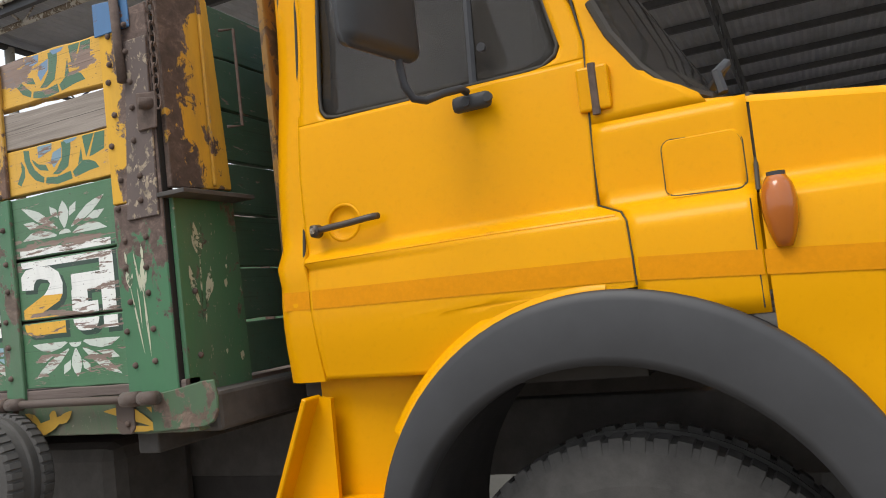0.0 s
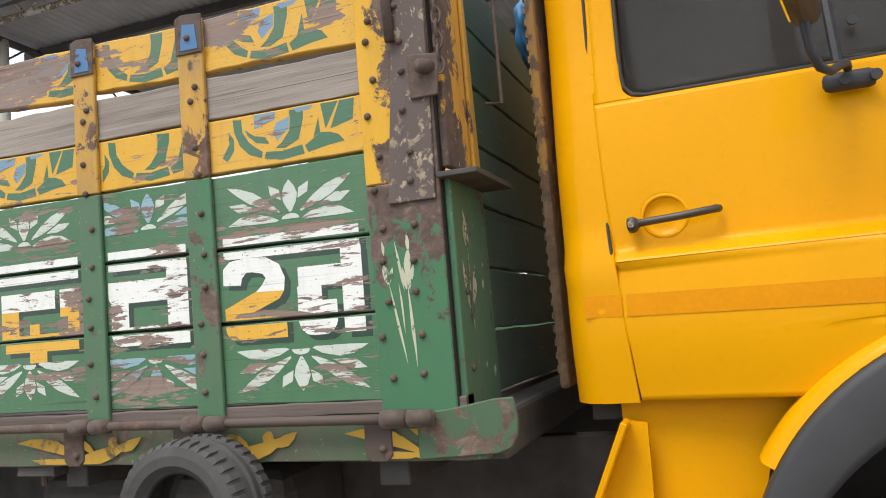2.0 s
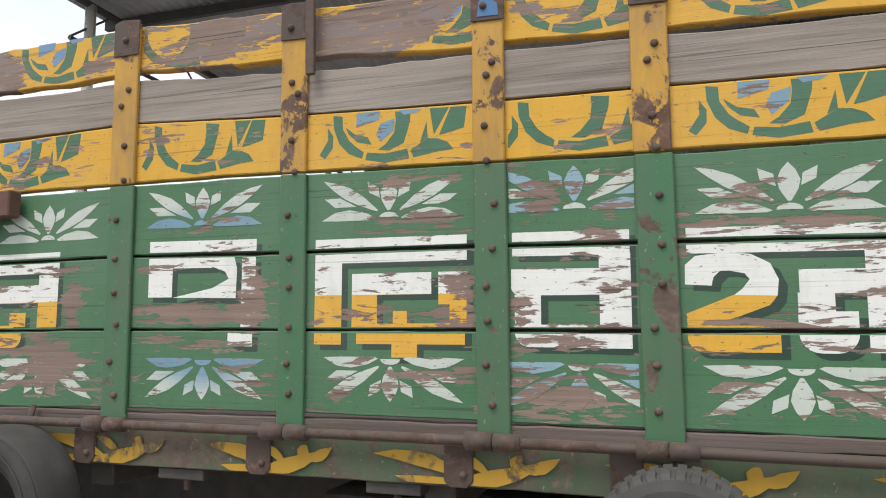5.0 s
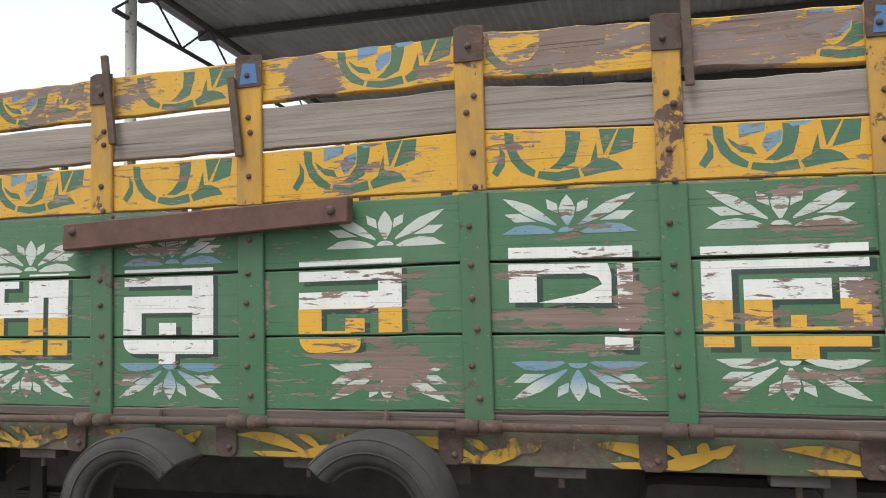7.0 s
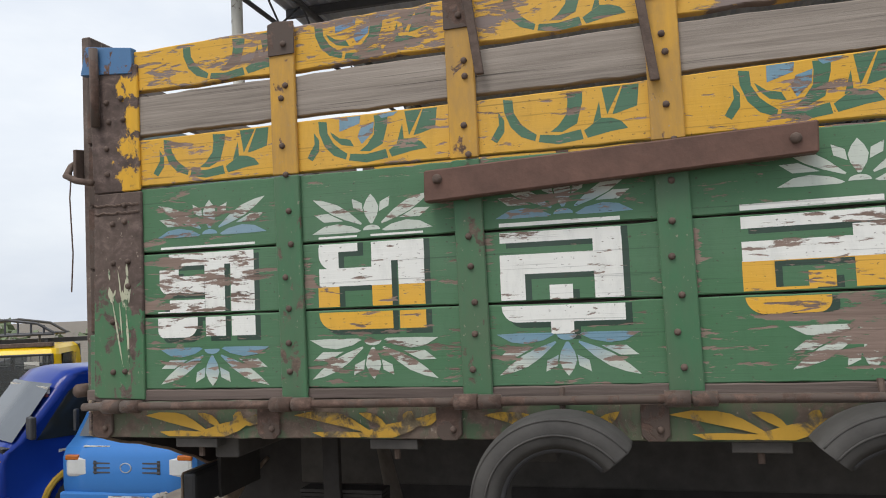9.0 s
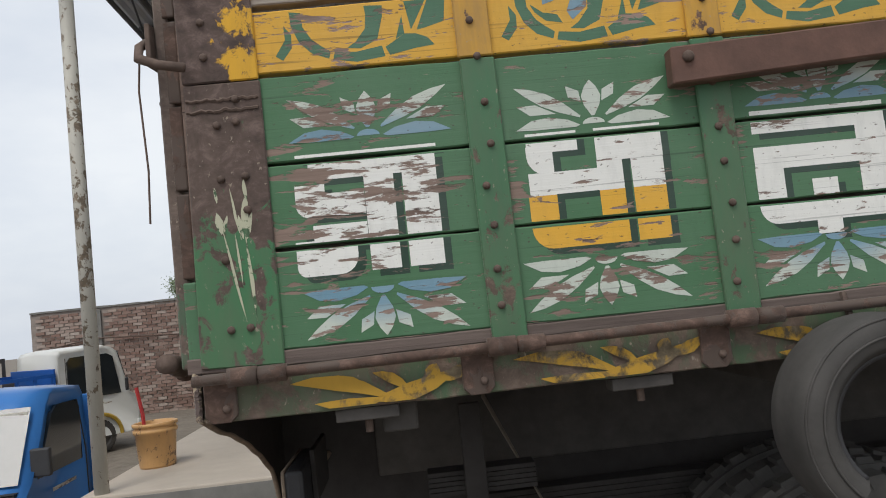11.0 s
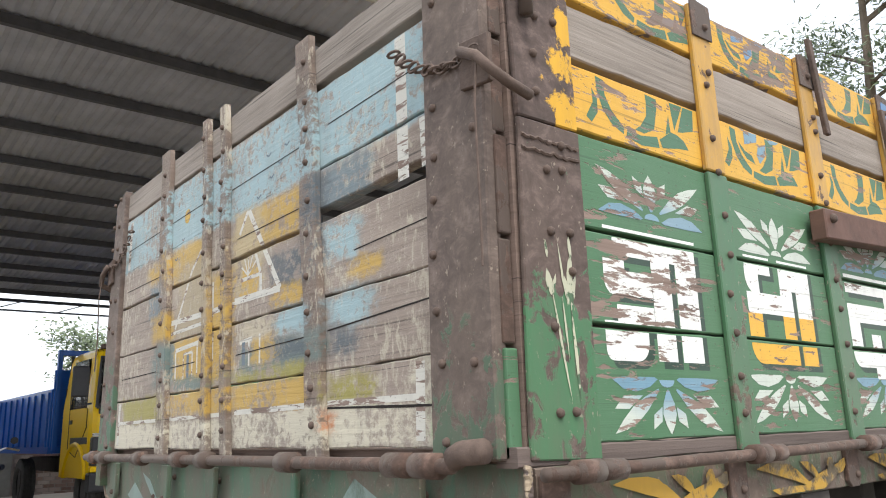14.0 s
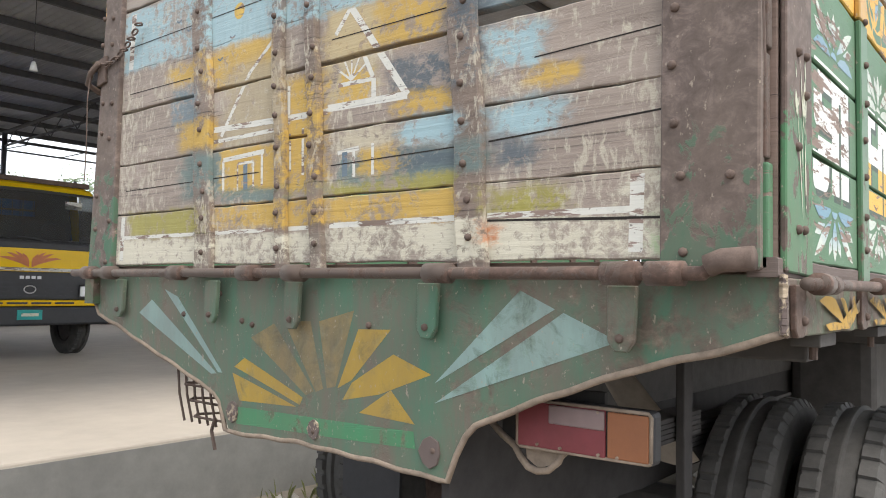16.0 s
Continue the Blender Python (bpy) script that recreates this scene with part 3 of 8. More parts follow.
def clip(poly, axis, lo, hi):
    """Cuts a convex outline to lo..hi along one of its two axes."""
    for bound, keep in ((lo, 1), (hi, -1)):
        out = []
        for i, p in enumerate(poly):
            q = poly[(i + 1) % len(poly)]
            dp, dq = keep * (p[axis] - bound), keep * (q[axis] - bound)
            if dp >= 0:
                out.append(p)
            if dp * dq < 0:
                s = dp / (dp - dq)
                out.append((p[0] + s * (q[0] - p[0]), p[1] + s * (q[1] - p[1])))
        poly = out
        if len(poly) < 3:
            return []
    return poly


def leaf(cx, cz, ang, length, width, bend=0.0):
    """A pointed petal that starts at (cx, cz), as convex pieces."""
    ca, sa = math.cos(ang), math.sin(ang)
    prof = [(0.0, 0.15), (0.3, 0.8), (0.55, 1.0), (0.8, 0.62), (1.0, 0.02)]
    out = []
    def at(t, s):
        x, y = t * length, s * width / 2 + bend * t * (1 - t) * length
        return (cx + ca * x - sa * y, cz + sa * x + ca * y)
    for (t0, w0), (t1, w1) in zip(prof, prof[1:]):
        out.append([at(t0, -w0), at(t1, -w1), at(t1, w1), at(t0, w0)])
    return out


# the side boards lie a little uneven: their levels as cut, and the heights where they really run at stations along the body
SAG_X = (0.3, 1.75, 2.5, 3.0, 3.5, 4.4)
LEVELS = (1.293, 1.4985, 1.696, 1.898, 2.046, 2.066, 2.193, 2.214, 2.352)
SAG = ((1.291, 1.29, 1.297, 1.303, 1.3, 1.288), (1.514, 1.507, 1.51, 1.507, 1.505, 1.5), (1.706, 1.706, 1.713, 1.704, 1.702, 1.689), (1.91, 1.91, 1.916, 1.912, 1.902, 1.89), (2.06, 2.07, 2.09, 2.065, 2.05, 2.036), (2.072, 2.085, 2.093, 2.07, 2.055, 2.04), (2.193, 2.212, 2.215, 2.186, 2.173, 2.152), (2.21, 2.23, 2.24, 2.22, 2.197, 2.166), (2.342, 2.364, 2.38, 2.352, 2.34, 2.318))


def sagged(x, z):
    """The height at which a level of the side boards runs at x."""
    real = [float(np.interp(x, SAG_X, r)) for r in SAG]
    if z < LEVELS[0]:
        return z + real[0] - LEVELS[0]
    if z > LEVELS[-1]:
        return z + real[-1] - LEVELS[-1]
    return float(np.interp(z, LEVELS, real))


def sag_mesh(ob):
    for v in ob.data.vertices:
        v.co.z = sagged(v.co.x, v.co.z)
    return ob


def board(x0, x1, z0, z1, d0, d1, axis="y", seed=0, wear=0.004, step=0.05, warp=0.003):
    """A board with worn, uneven long edges and a slight warp; d0 is its outer face."""
    rnd = random.Random(seed)
    n = max(2, int((x1 - x0) / step))
    bm = bmesh.new()
    rows = []
    off = rnd.random() * 100
    for i in range(n + 1):
        u = x0 + (x1 - x0) * i / n
        e0 = wear * (noise.noise((u * 3, off, 0)) + 0.8 * noise.noise((u * 14, off, 3)))
        e1 = wear * (noise.noise((u * 3, off, 7)) + 0.8 * noise.noise((u * 14, off, 9)))
        w = warp * noise.noise((u * 1.2, off, 5))
        b = 0.003
        ring = [(z0 + e0 + b, d0 + w), (z0 + e0, d0 + w + (b if d1 > d0 else -b)), (z0 + e0, d1), (z1 + e1, d1), (z1 + e1, d0 + w + (b if d1 > d0 else -b)), (z1 + e1 - b, d0 + w)]
        rows.append([bm.verts.new((u, d, z) if axis == "y" else (d, u, z)) for z, d in ring])
    for a, b in zip(rows, rows[1:]):
        for i in range(6):
            j = (i + 1) % 6
            bm.faces.new((a[i], a[j], b[j], b[i]))
    bm.faces.new(rows[0][::-1])
    bm.faces.new(rows[-1])
    bmesh.ops.recalc_face_normals(bm, faces=bm.faces)
    return bm


def bolt_mesh(r=0.0092, h=0.009):
    bm = bmesh.new()
    prof = [(1.0, 0.0), (1.0, 0.35), (0.8, 0.75), (0.45, 1.0)]
    rings = [[bm.verts.new((r * q * math.cos(t), -h * d, r * q * math.sin(t))) for t in [2 * math.pi * k / 8 for k in range(8)]] for q, d in prof]
    for a, b in zip(rings, rings[1:]):
        for i in range(8):
            bm.faces.new((a[i], a[(i + 1) % 8], b[(i + 1) % 8], b[i]))
    bm.faces.new(rings[-1])
    bmesh.ops.recalc_face_normals(bm, faces=bm.faces)
    return bm


def ring_tyre(r_out, r_in, width, a0=0.0, a1=360.0, blocks=40, depth=0.012, seg=48):
    """A tyre, or a cut piece of one, about the y axis: rounded section whose tread steps in and out."""
    bm = bmesh.new()
    share = abs(a1 - a0) / 360
    full = share > 0.99
    h = width / 2
    m = r_out - r_in
    sec = [(r_in, -h * 0.72, 0), (r_in + m * 0.25, -h * 0.98, 0), (r_in + m * 0.6, -h, 0), (r_out - m * 0.12, -h * 0.93, 0.2), (r_out - 0.004, -h * 0.8, 1), (r_out, -h * 0.42, 1), (r_out, -h * 0.36, -0.8), (r_out, -h * 0.05, -0.8), (r_out, 0, 1.6), (r_out, h * 0.05, 1.6), (r_out, h * 0.36, -0.8), (r_out, h * 0.42, 1), (r_out - 0.004, h * 0.8, 1), (r_out - m * 0.12, h * 0.93, 0.2), (r_in + m * 0.6, h, 0), (r_in + m * 0.25, h * 0.98, 0), (r_in, h * 0.72, 0), (r_in + 0.015, h * 0.64, 0), (r_out - 0.022, h * 0.7, 0), (r_out - 0.022, -h * 0.7, 0), (r_in + 0.015, -h * 0.64, 0)]
    rows = []
    steps = []
    for i in range(blocks):
        for off, up in ((0.0, 0), (0.28, 0), (0.34, 1), (0.94, 1)):
            steps.append((i + off, up))
    if not full:
        steps.append((blocks, 0))
    for u, up in steps:
        t = radians(a0 + (a1 - a0) * u / blocks)
        row = []
        for r, y, k in sec:
            q = r + depth * (k if k < 0 else (min(k, 1) * up if k < 1.5 else 0.5))
            row.append(bm.verts.new((q * math.cos(t), y, q * math.sin(t))))
        rows.append(row)
    k = len(sec)
    pairs = list(zip(rows, rows[1:])) + ([(rows[-1], rows[0])] if full else [])
    for a, b in pairs:
        for i in range(k):
            j = (i + 1) % k
            bm.faces.new((a[i], a[j], b[j], b[i]))
    if not full:
        for row in (rows[0], rows[-1]):
            bm.faces.new(row)
    bmesh.ops.recalc_face_normals(bm, faces=bm.faces)
    return bm


# ---- the painted cargo truck ----
truck = empty("cargo_truck", "old yellow lorry with a hand-painted green wooden cargo body", "truck")

BED0, BED1, BEDW = -0.02, 4.6, 2.44
POSTS = ((0.666, 0.746), (1.203, 1.283), (1.735, 1.82), (2.435, 2.518), (2.983, 3.058), (3.506, 3.584), (3.878, 3.96))
PANELS = ((0.19, 0.666), (0.746, 1.203), (1.283, 1.735), (1.82, 2.435), (2.518, 2.983), (3.058, 3.506), (3.584, 3.878), (3.96, 4.4))
ROWS_Z = ((1.293, 1.495), (1.502, 1.692), (1.7, 1.893), (1.903, 2.046), (2.066, 2.193), (2.214, 2.352))
ROW_MAT = ("green", "green", "green", "yellow_board", "grey_wood", "yellow_bad")
ROW_LABEL = ("", "", "", "yellow board with painted green scrolls", "bare grey weathered board", "flaking yellow top board")

side_boards = []
for k, ((z0, z1), mat) in enumerate(zip(ROWS_Z, ROW_MAT)):
    worn = 0.003 if k < 4 else 0.007
    if k in (4, 5):
        cuts = [0.18, 1.775, 3.545, 4.42]
    else:
        cuts = [0.18, 4.42]
    for q, (a, b) in enumerate(zip(cuts, cuts[1:])):
        dz = 0.0 if k < 4 else (0.003, -0.002, 0.0)[q % 3]
        side_boards.append((k, a, b, sag_mesh(part("plank", board(a + 0.002, b - 0.002, z0 + dz, z1 + dz, 0.0, 0.032, seed=10 * k + q, wear=worn, warp=0.0), mat, truck, ROW_LABEL[k]))))


def paint_on(groups, mat, depth, x_lim, rows=ROWS_Z, axis="y", boards=side_boards, name="painted_motif", outer=0.0):
    """Lays painted shapes on the boards: each shape is cut at the boards' edges and lies a hair proud of the wood."""
    for g, pieces in enumerate(groups):
        for k, a, b, ob in boards:
            z0, z1 = rows[k]
            d = outer - depth - 0.000012 * (g % 12)
            faces = []
            for poly in pieces:
                c = clip(clip(poly, 0, max(a, x_lim[0]), min(b, x_lim[1])), 1, z0 + 0.004, z1 - 0.004)
                keys = []
                for p in c:
                    key = (round(p[0], 5), round(p[1], 5))
                    if key not in keys:
                        keys.append(key)
                if len(keys) > 2:
                    faces.append(keys)
            # shapes that touch are one part
            groups_here = []
            for keys in faces:
                near = [q for q in groups_here if q[0] & set(keys)]
                joined = (set(keys).union(*[q[0] for q in near]), [keys] + [f for q in near for f in q[1]])
                groups_here = [q for q in groups_here if q not in near] + [joined]
            for _, shape in groups_here:
                bm = bmesh.new()
                seen = {}
                for keys in shape:
                    for q in keys:
                        if q not in seen:
                            seen[q] = bm.verts.new((q[0], d, sagged(*q) if boards is side_boards else q[1]) if axis == "y" else (d, q[0], q[1]))
                    vs = [seen[q] for q in keys]
                    if not bm.faces.get(vs):
                        bm.faces.new(vs)
                bm.normal_update()
                for f in bm.faces:
                    if (f.normal.y if axis == "y" else f.normal.x) > 0:
                        f.normal_flip()
                part(name, bm, mat, ob)


def leaf_to(p, q, width, bend=0.0):
    """A pointed petal from p to q."""
    d = (q[0] - p[0], q[1] - p[1])
    return leaf(p[0], p[1], math.atan2(d[1], d[0]), math.hypot(*d), width, bend)


def lotus(cx, cz, up=1, seed=0):
    """A stencilled lotus: pairs of petals that fan out from a half disc; returns the white petals and the low pair that is sometimes blue."""
    r = random.Random(seed)
    white, low = [], []
    def to(p, s):
        return (cx + s * p[0], cz + up * p[1])
    for s in (-1, 1):
        j = r.uniform(0.97, 1.04)
        white.append(leaf_to(to((0.03, 0.018), s), to((0.18 * j, 0.097 * j), s), 0.031, 0.05 * s * up))
        for shape in (((0.177, 0.052), (0.133, 0.053), (0.086, 0.029), (0.147, 0.029)), ((0.058, 0.091), (0.028, 0.077), (0.024, 0.05), (0.054, 0.064))):
            white.append([[to((p[0] * j, p[1]), s) for p in shape]])
        low.append([[to((p[0] * j, p[1]), s) for p in ((0.032, -0.001), (0.06, 0.013), (0.106, 0.022), (0.146, 0.017), (0.184, -0.003), (0.135, -0.005), (0.042, -0.005))]])
    white.append(leaf_to(to((0.0, 0.018), 1), to((0.0, 0.101), 1), 0.046))
    white.append([[to((0.026 * math.cos(math.pi * i / 8), 0.014 * math.sin(math.pi * i / 8)), 1) for i in range(9)]])
    return white, low


def rounded(x0, x1, z0, z1, left=0.0, right=0.0):
    """A block with rounded lower corners."""
    out = [(x1, z1), (x0, z1)]
    for cx, r, a0 in ((x0 + left, left, 180), (x1 - right, right, 270)):
        out += [(cx + r * math.cos(radians(a0 + 15 * k)), z0 + r + r * math.sin(radians(a0 + 15 * k))) for k in range(7)] if r else [(cx, z0)]
    return out


def strip(outer, inner):
    """A brush stroke between two edges, as convex pieces."""
    return [[a, b, d, c] for a, b, c, d in zip(outer, outer[1:], inner, inner[1:])]


def union(rects, cuts):
    """Joins level rectangles into one sheet of cells; cuts are extra levels."""
    xs = sorted({v for r in rects for v in r[:2]})
    zs = sorted({v for r in rects for v in r[2:]} | set(cuts))
    out = []
    for x0, x1 in zip(xs, xs[1:]):
        for z0, z1 in zip(zs, zs[1:]):
            m, n = (x0 + x1) / 2, (z0 + z1) / 2
            if any(r[0] < m < r[1] and r[2] < n < r[3] for r in rects):
                out.append([(x0, z0), (x1, z0), (x1, z1), (x0, z1)])
    return out


# block letters, each of level strokes (x from to, z from to), with rounded feet and bowed strokes besides
CUTS = [z for r in ROWS_Z for z in r]


def letter(panel, strokes, feet=(), bows=(), gold_bows=(), split=-9.0):
    """Paints one letter with its dark shade; what lies below split is golden."""
    a, b = PANELS[panel]
    lim = (a + 0.004, b - 0.004)
    cells = union(strokes, CUTS + [split])
    shapes = [cells] + [[f] for f in feet]
    white = [[q for c in g for q in [clip(c, 1, max(split, 0.0), 9.0)] if q] for g in shapes]
    gold = [[q for c in g for q in [clip(c, 1, 0.0, split)] if q] for g in shapes] if split > 0 else []
    def moved(pieces):
        return [[(p[0] + 0.017, p[1] - 0.014) for p in poly] for poly in pieces]
    drop = union([(x0 + 0.017, x1 + 0.017, z0 - 0.014, z1 - 0.014) for x0, x1, z0, z1 in strokes], CUTS)
    paint_on([drop] + [moved([f]) for f in feet] + [moved(g) for g in (*bows, *gold_bows)], "dark_motif", 0.00015, lim, name="letter_shade")
    paint_on([g for g in white if g] + list(bows), "white_motif", 0.0004, lim, name="painted_letter")
    paint_on([g for g in gold if g] + list(gold_bows), "yellow_motif", 0.0004, lim, name="painted_letter")


letter(0, ((0.273, 0.592, 1.7, 1.711), (0.3, 0.587, 1.65, 1.692), (0.422, 0.489, 1.438, 1.65), (0.509, 0.587, 1.438, 1.65), (0.333, 0.421, 1.564, 1.618), (0.3, 0.421, 1.495, 1.545), (0.266, 0.3, 1.52, 1.531)), feet=(rounded(0.266, 0.333, 1.564, 1.64, left=0.03), rounded(0.258, 0.395, 1.436, 1.51, 0.02, 0.04)))
letter(1, ((0.797, 0.915, 1.664, 1.71), (0.956, 1.111, 1.632, 1.71), (1.034, 1.11, 1.445, 1.635), (0.955, 1.014, 1.445, 1.635), (0.795, 1.014, 1.565, 1.617), (0.791, 0.856, 1.49, 1.566)), feet=(rounded(0.795, 0.856, 1.612, 1.68, left=0.045), rounded(0.791, 0.958, 1.445, 1.5, left=0.045)), split=1.564)
letter(2, ((1.325, 1.644, 1.66, 1.714), (1.571, 1.645, 1.45, 1.664), (1.323, 1.571, 1.575, 1.628), (1.322, 1.389, 1.5, 1.578), (1.453, 1.514, 1.503, 1.544), (1.452, 1.512, 1.42, 1.46)), feet=(rounded(1.322, 1.573, 1.45, 1.503, left=0.04),))
letter(3, ((1.935, 2.259, 1.659, 1.719), (1.934, 2.258, 1.576, 1.627), (2.186, 2.258, 1.507, 1.655), (1.932, 2.007, 1.5, 1.58), (2.082, 2.143, 1.509, 1.549), (2.0, 2.1, 1.505, 1.513)), feet=(rounded(1.934, 2.13, 1.451, 1.503, 0.045, 0.03),), split=1.578)
letter(4, ((2.573, 2.911, 1.7, 1.734), (2.572, 2.777, 1.661, 1.688), (2.573, 2.651, 1.584, 1.665), (2.869, 2.91, 1.5, 1.688), (2.831, 2.905, 1.457, 1.495)), bows=([[(2.777, 1.664), (2.777, 1.688), (2.845, 1.688), (2.854, 1.658), (2.829, 1.632), (2.817, 1.651)], [(2.829, 1.632), (2.854, 1.658), (2.852, 1.581), (2.764, 1.582), (2.78, 1.608)], [(2.654, 1.583), (2.78, 1.608), (2.764, 1.582)]],))
letter(5, ((3.084, 3.485, 1.665, 1.726), (3.084, 3.159, 1.463, 1.668), (3.187, 3.396, 1.585, 1.638), (3.187, 3.255, 1.506, 1.588), (3.414, 3.484, 1.56, 1.638), (3.442, 3.484, 1.506, 1.563), (3.2, 3.48, 1.465, 1.515), (3.294, 3.36, 1.433, 1.467), (3.297, 3.334, 1.513, 1.545)), split=1.5855)
letter(6, ((3.595, 3.861, 1.67, 1.726), (3.793, 3.862, 1.46, 1.673), (3.6, 3.661, 1.5, 1.58)), feet=(rounded(3.592, 3.796, 1.579, 1.64, left=0.02), rounded(3.599, 3.796, 1.461, 1.512, left=0.035)))
letter(7, ((3.98, 4.377, 1.668, 1.725), (4.322, 4.379, 1.457, 1.672), (4.199, 4.324, 1.578, 1.63), (4.195, 4.264, 1.53, 1.58)), feet=(rounded(4.194, 4.305, 1.455, 1.54, 0.04, 0.04),), bows=(strip(((3.975, 1.6), (3.976, 1.643), (3.998, 1.663), (4.054, 1.669), (4.109, 1.665), (4.146, 1.644), (4.161, 1.609), (4.157, 1.574)), ((4.029, 1.597), (4.033, 1.615), (4.047, 1.629), (4.066, 1.629), (4.095, 1.623), (4.105, 1.61), (4.09, 1.59), (4.073, 1.576))),), gold_bows=([[(4.073, 1.577), (4.157, 1.574), (4.142, 1.554), (4.082, 1.53), (4.026, 1.557)], [(4.026, 1.557), (4.082, 1.53), (4.026, 1.51), (3.978, 1.504), (3.976, 1.536)]], [rounded(3.977, 4.16, 1.455, 1.51, left=0.03)]))

# a lotus above and below each letter
for i, ((a, b), (ux, uz, dx, dz)) in enumerate(zip(PANELS, LOTUS)):
    lim = (a + 0.004, b - 0.004)
    for up, cx, cz in ((1, ux, uz), (-1, dx, dz)):
        wh, bl = lotus(cx, cz, up, seed=i * 3 + up)
        if i == 6:
            bl, wh = bl + wh[::2], wh[1::2]
        paint_on(wh, "petal_spray" if i in (0, 2, 4) else "petal_white", 0.0006, lim, name="petal")
        paint_on(bl, ("sky_motif" if i == 6 else "blue_motif") if i in (0, 2, 4, 6) else "petal_white", 0.0008, lim, name="petal")

# stencilled scrolls on the yellow boards
SCROLL_X = (0.285, 0.803, 1.348, 1.948, 2.565, 3.123, 3.607, 4.027)
TOP_X = (0.36, 0.8, 1.36, 2.06, 2.5, 3.3, 3.6, 4.0)


def scroll(ox, oz, blue):
    """A ring of leaves with a tulip on its right; returns the green and the blue pieces."""
    g = [
        [[(-0.033, 0.009), (-0.017, -0.002), (0.005, 0.025), (-0.009, 0.045)], [(-0.009, 0.045), (0.005, 0.025), (0.006, 0.055), (-0.01, 0.078)]],
        strip(((0.005, 0.108), (0.007, 0.074), (0.023, 0.035), (0.05, 0.008), (0.087, -0.006)), ((0.031, 0.104), (0.033, 0.071), (0.051, 0.041), (0.07, 0.025), (0.092, 0.01))),
        strip(((0.096, -0.009), (0.149, -0.019), (0.215, -0.012)), ((0.101, 0.009), (0.15, 0.004), (0.209, 0.013))),
        strip(((0.129, 0.014), (0.161, 0.011), (0.2, 0.028), (0.216, 0.08), (0.218, 0.105)), ((0.131, 0.015), (0.151, 0.028), (0.174, 0.055), (0.178, 0.087), (0.176, 0.108))),
        [[(0.217, 0.009), (0.226, -0.01), (0.287, 0.001), (0.289, 0.034), (0.263, 0.036)], [(0.287, 0.001), (0.33, 0.005), (0.314, 0.024), (0.289, 0.034)], [(0.242, 0.025), (0.263, 0.036), (0.26, 0.078)]],
        [[(0.268, 0.11), (0.279, 0.043), (0.318, 0.11)]],
        [[(0.292, 0.042), (0.322, 0.11), (0.363, 0.11), (0.356, 0.057), (0.31, 0.045)]],
    ]
    b = []
    if blue:
        g.append(strip(((0.041, 0.074), (0.05, 0.057), (0.074, 0.036), (0.113, 0.028)), ((0.042, 0.075), (0.069, 0.055), (0.085, 0.052), (0.102, 0.048))))
        b = [[[(0.137, 0.033), (0.125, 0.054), (0.137, 0.081), (0.152, 0.045)], [(0.137, 0.081), (0.176, 0.091), (0.172, 0.061), (0.152, 0.045)]], [[(0.071, 0.112), (0.07, 0.073), (0.132, 0.09), (0.136, 0.112)]], [[(0.185, 0.112), (0.2, 0.098), (0.235, 0.102), (0.25, 0.112)]]]
    def put(groups):
        return [[[(ox + p[0], oz + p[1]) for p in poly] for poly in pieces] for pieces in groups]
    return put(g), put(b)


for i, (a, b) in enumerate(PANELS):
    lim = (a + 0.004, b - 0.004)
    g, bl = scroll(SCROLL_X[i], 1.931, i % 2 == 1)
    paint_on(g, "green_motif", 0.0002, lim, name="scroll_leaf")
    paint_on(bl, "blue_motif", 0.0005, lim, name="scroll_leaf")
    g, bl = scroll(TOP_X[i], 2.236, i % 2 == 1)
    paint_on(g[1:], "green_worn", 0.0002, lim, name="scroll_leaf")
    paint_on(bl, "blue_worn", 0.0005, lim, name="scroll_leaf")

# upright straps with bolts, capped with small plates
bolt = bolt_mesh()
bolt_ob = part("bolt", bolt, "rust", truck, smooth=True)
bolt_ob.matrix_basis = Matrix.Translation((0.7, -0.014, 1.34))
rnd = random.Random(4)
CAPS = ("brown_steel", "brown_steel", "blue_steel", "brown_steel", "brown_steel", "blue_steel", "blue_steel")
for i, (a, b) in enumerate(POSTS):
    lean = 0.006
    lower = sag_mesh(part("strap", plate([(a + lean, 1.262), (b + lean, 1.262), (b, 1.893), (a, 1.893)], -0.014, 0.0, bevel=0.003), "green_steel", truck, "green painted upright strap"))
    up_mat = "yellow_steel"
    sag_mesh(part("strap", plate([(a - 0.002, 1.897), (b - 0.002, 1.897), (b - 0.004, 2.355), (a - 0.004, 2.355)], -0.014, 0.0, bevel=0.003), up_mat, truck, "yellow painted upright strap"))
    sag_mesh(part("strap_cap", plate([(a - 0.004, 2.262), (b + 0.001, 2.262), (b + 0.001, 2.362), (a + 0.02, 2.368), (a - 0.004, 2.36)], -0.019, -0.0142, bevel=0.0015), "brown_steel", truck))
    if CAPS[i] == "blue_steel":
        sag_mesh(part("cap_paint", plate([(a + 0.012, 2.272), (b - 0.012, 2.272), (b - 0.02, 2.335), (a + 0.022, 2.34)], -0.0205, -0.0192), "blue_steel", truck, "blue painted patch"))
    for z in (1.335, 1.42, 1.512, 1.6, 1.69, 1.795, 1.9, 1.985, 2.12, 2.16, 2.3):
        if z == 1.335 and i == 0:
            continue
        same_mesh("bolt", bolt_ob, ((a + b) / 2 + 0.012 * rnd.uniform(-1, 1), -0.014 if z < 2.25 else -0.02, sagged(a, z) + 0.008 * rnd.uniform(-1, 1)), truck)

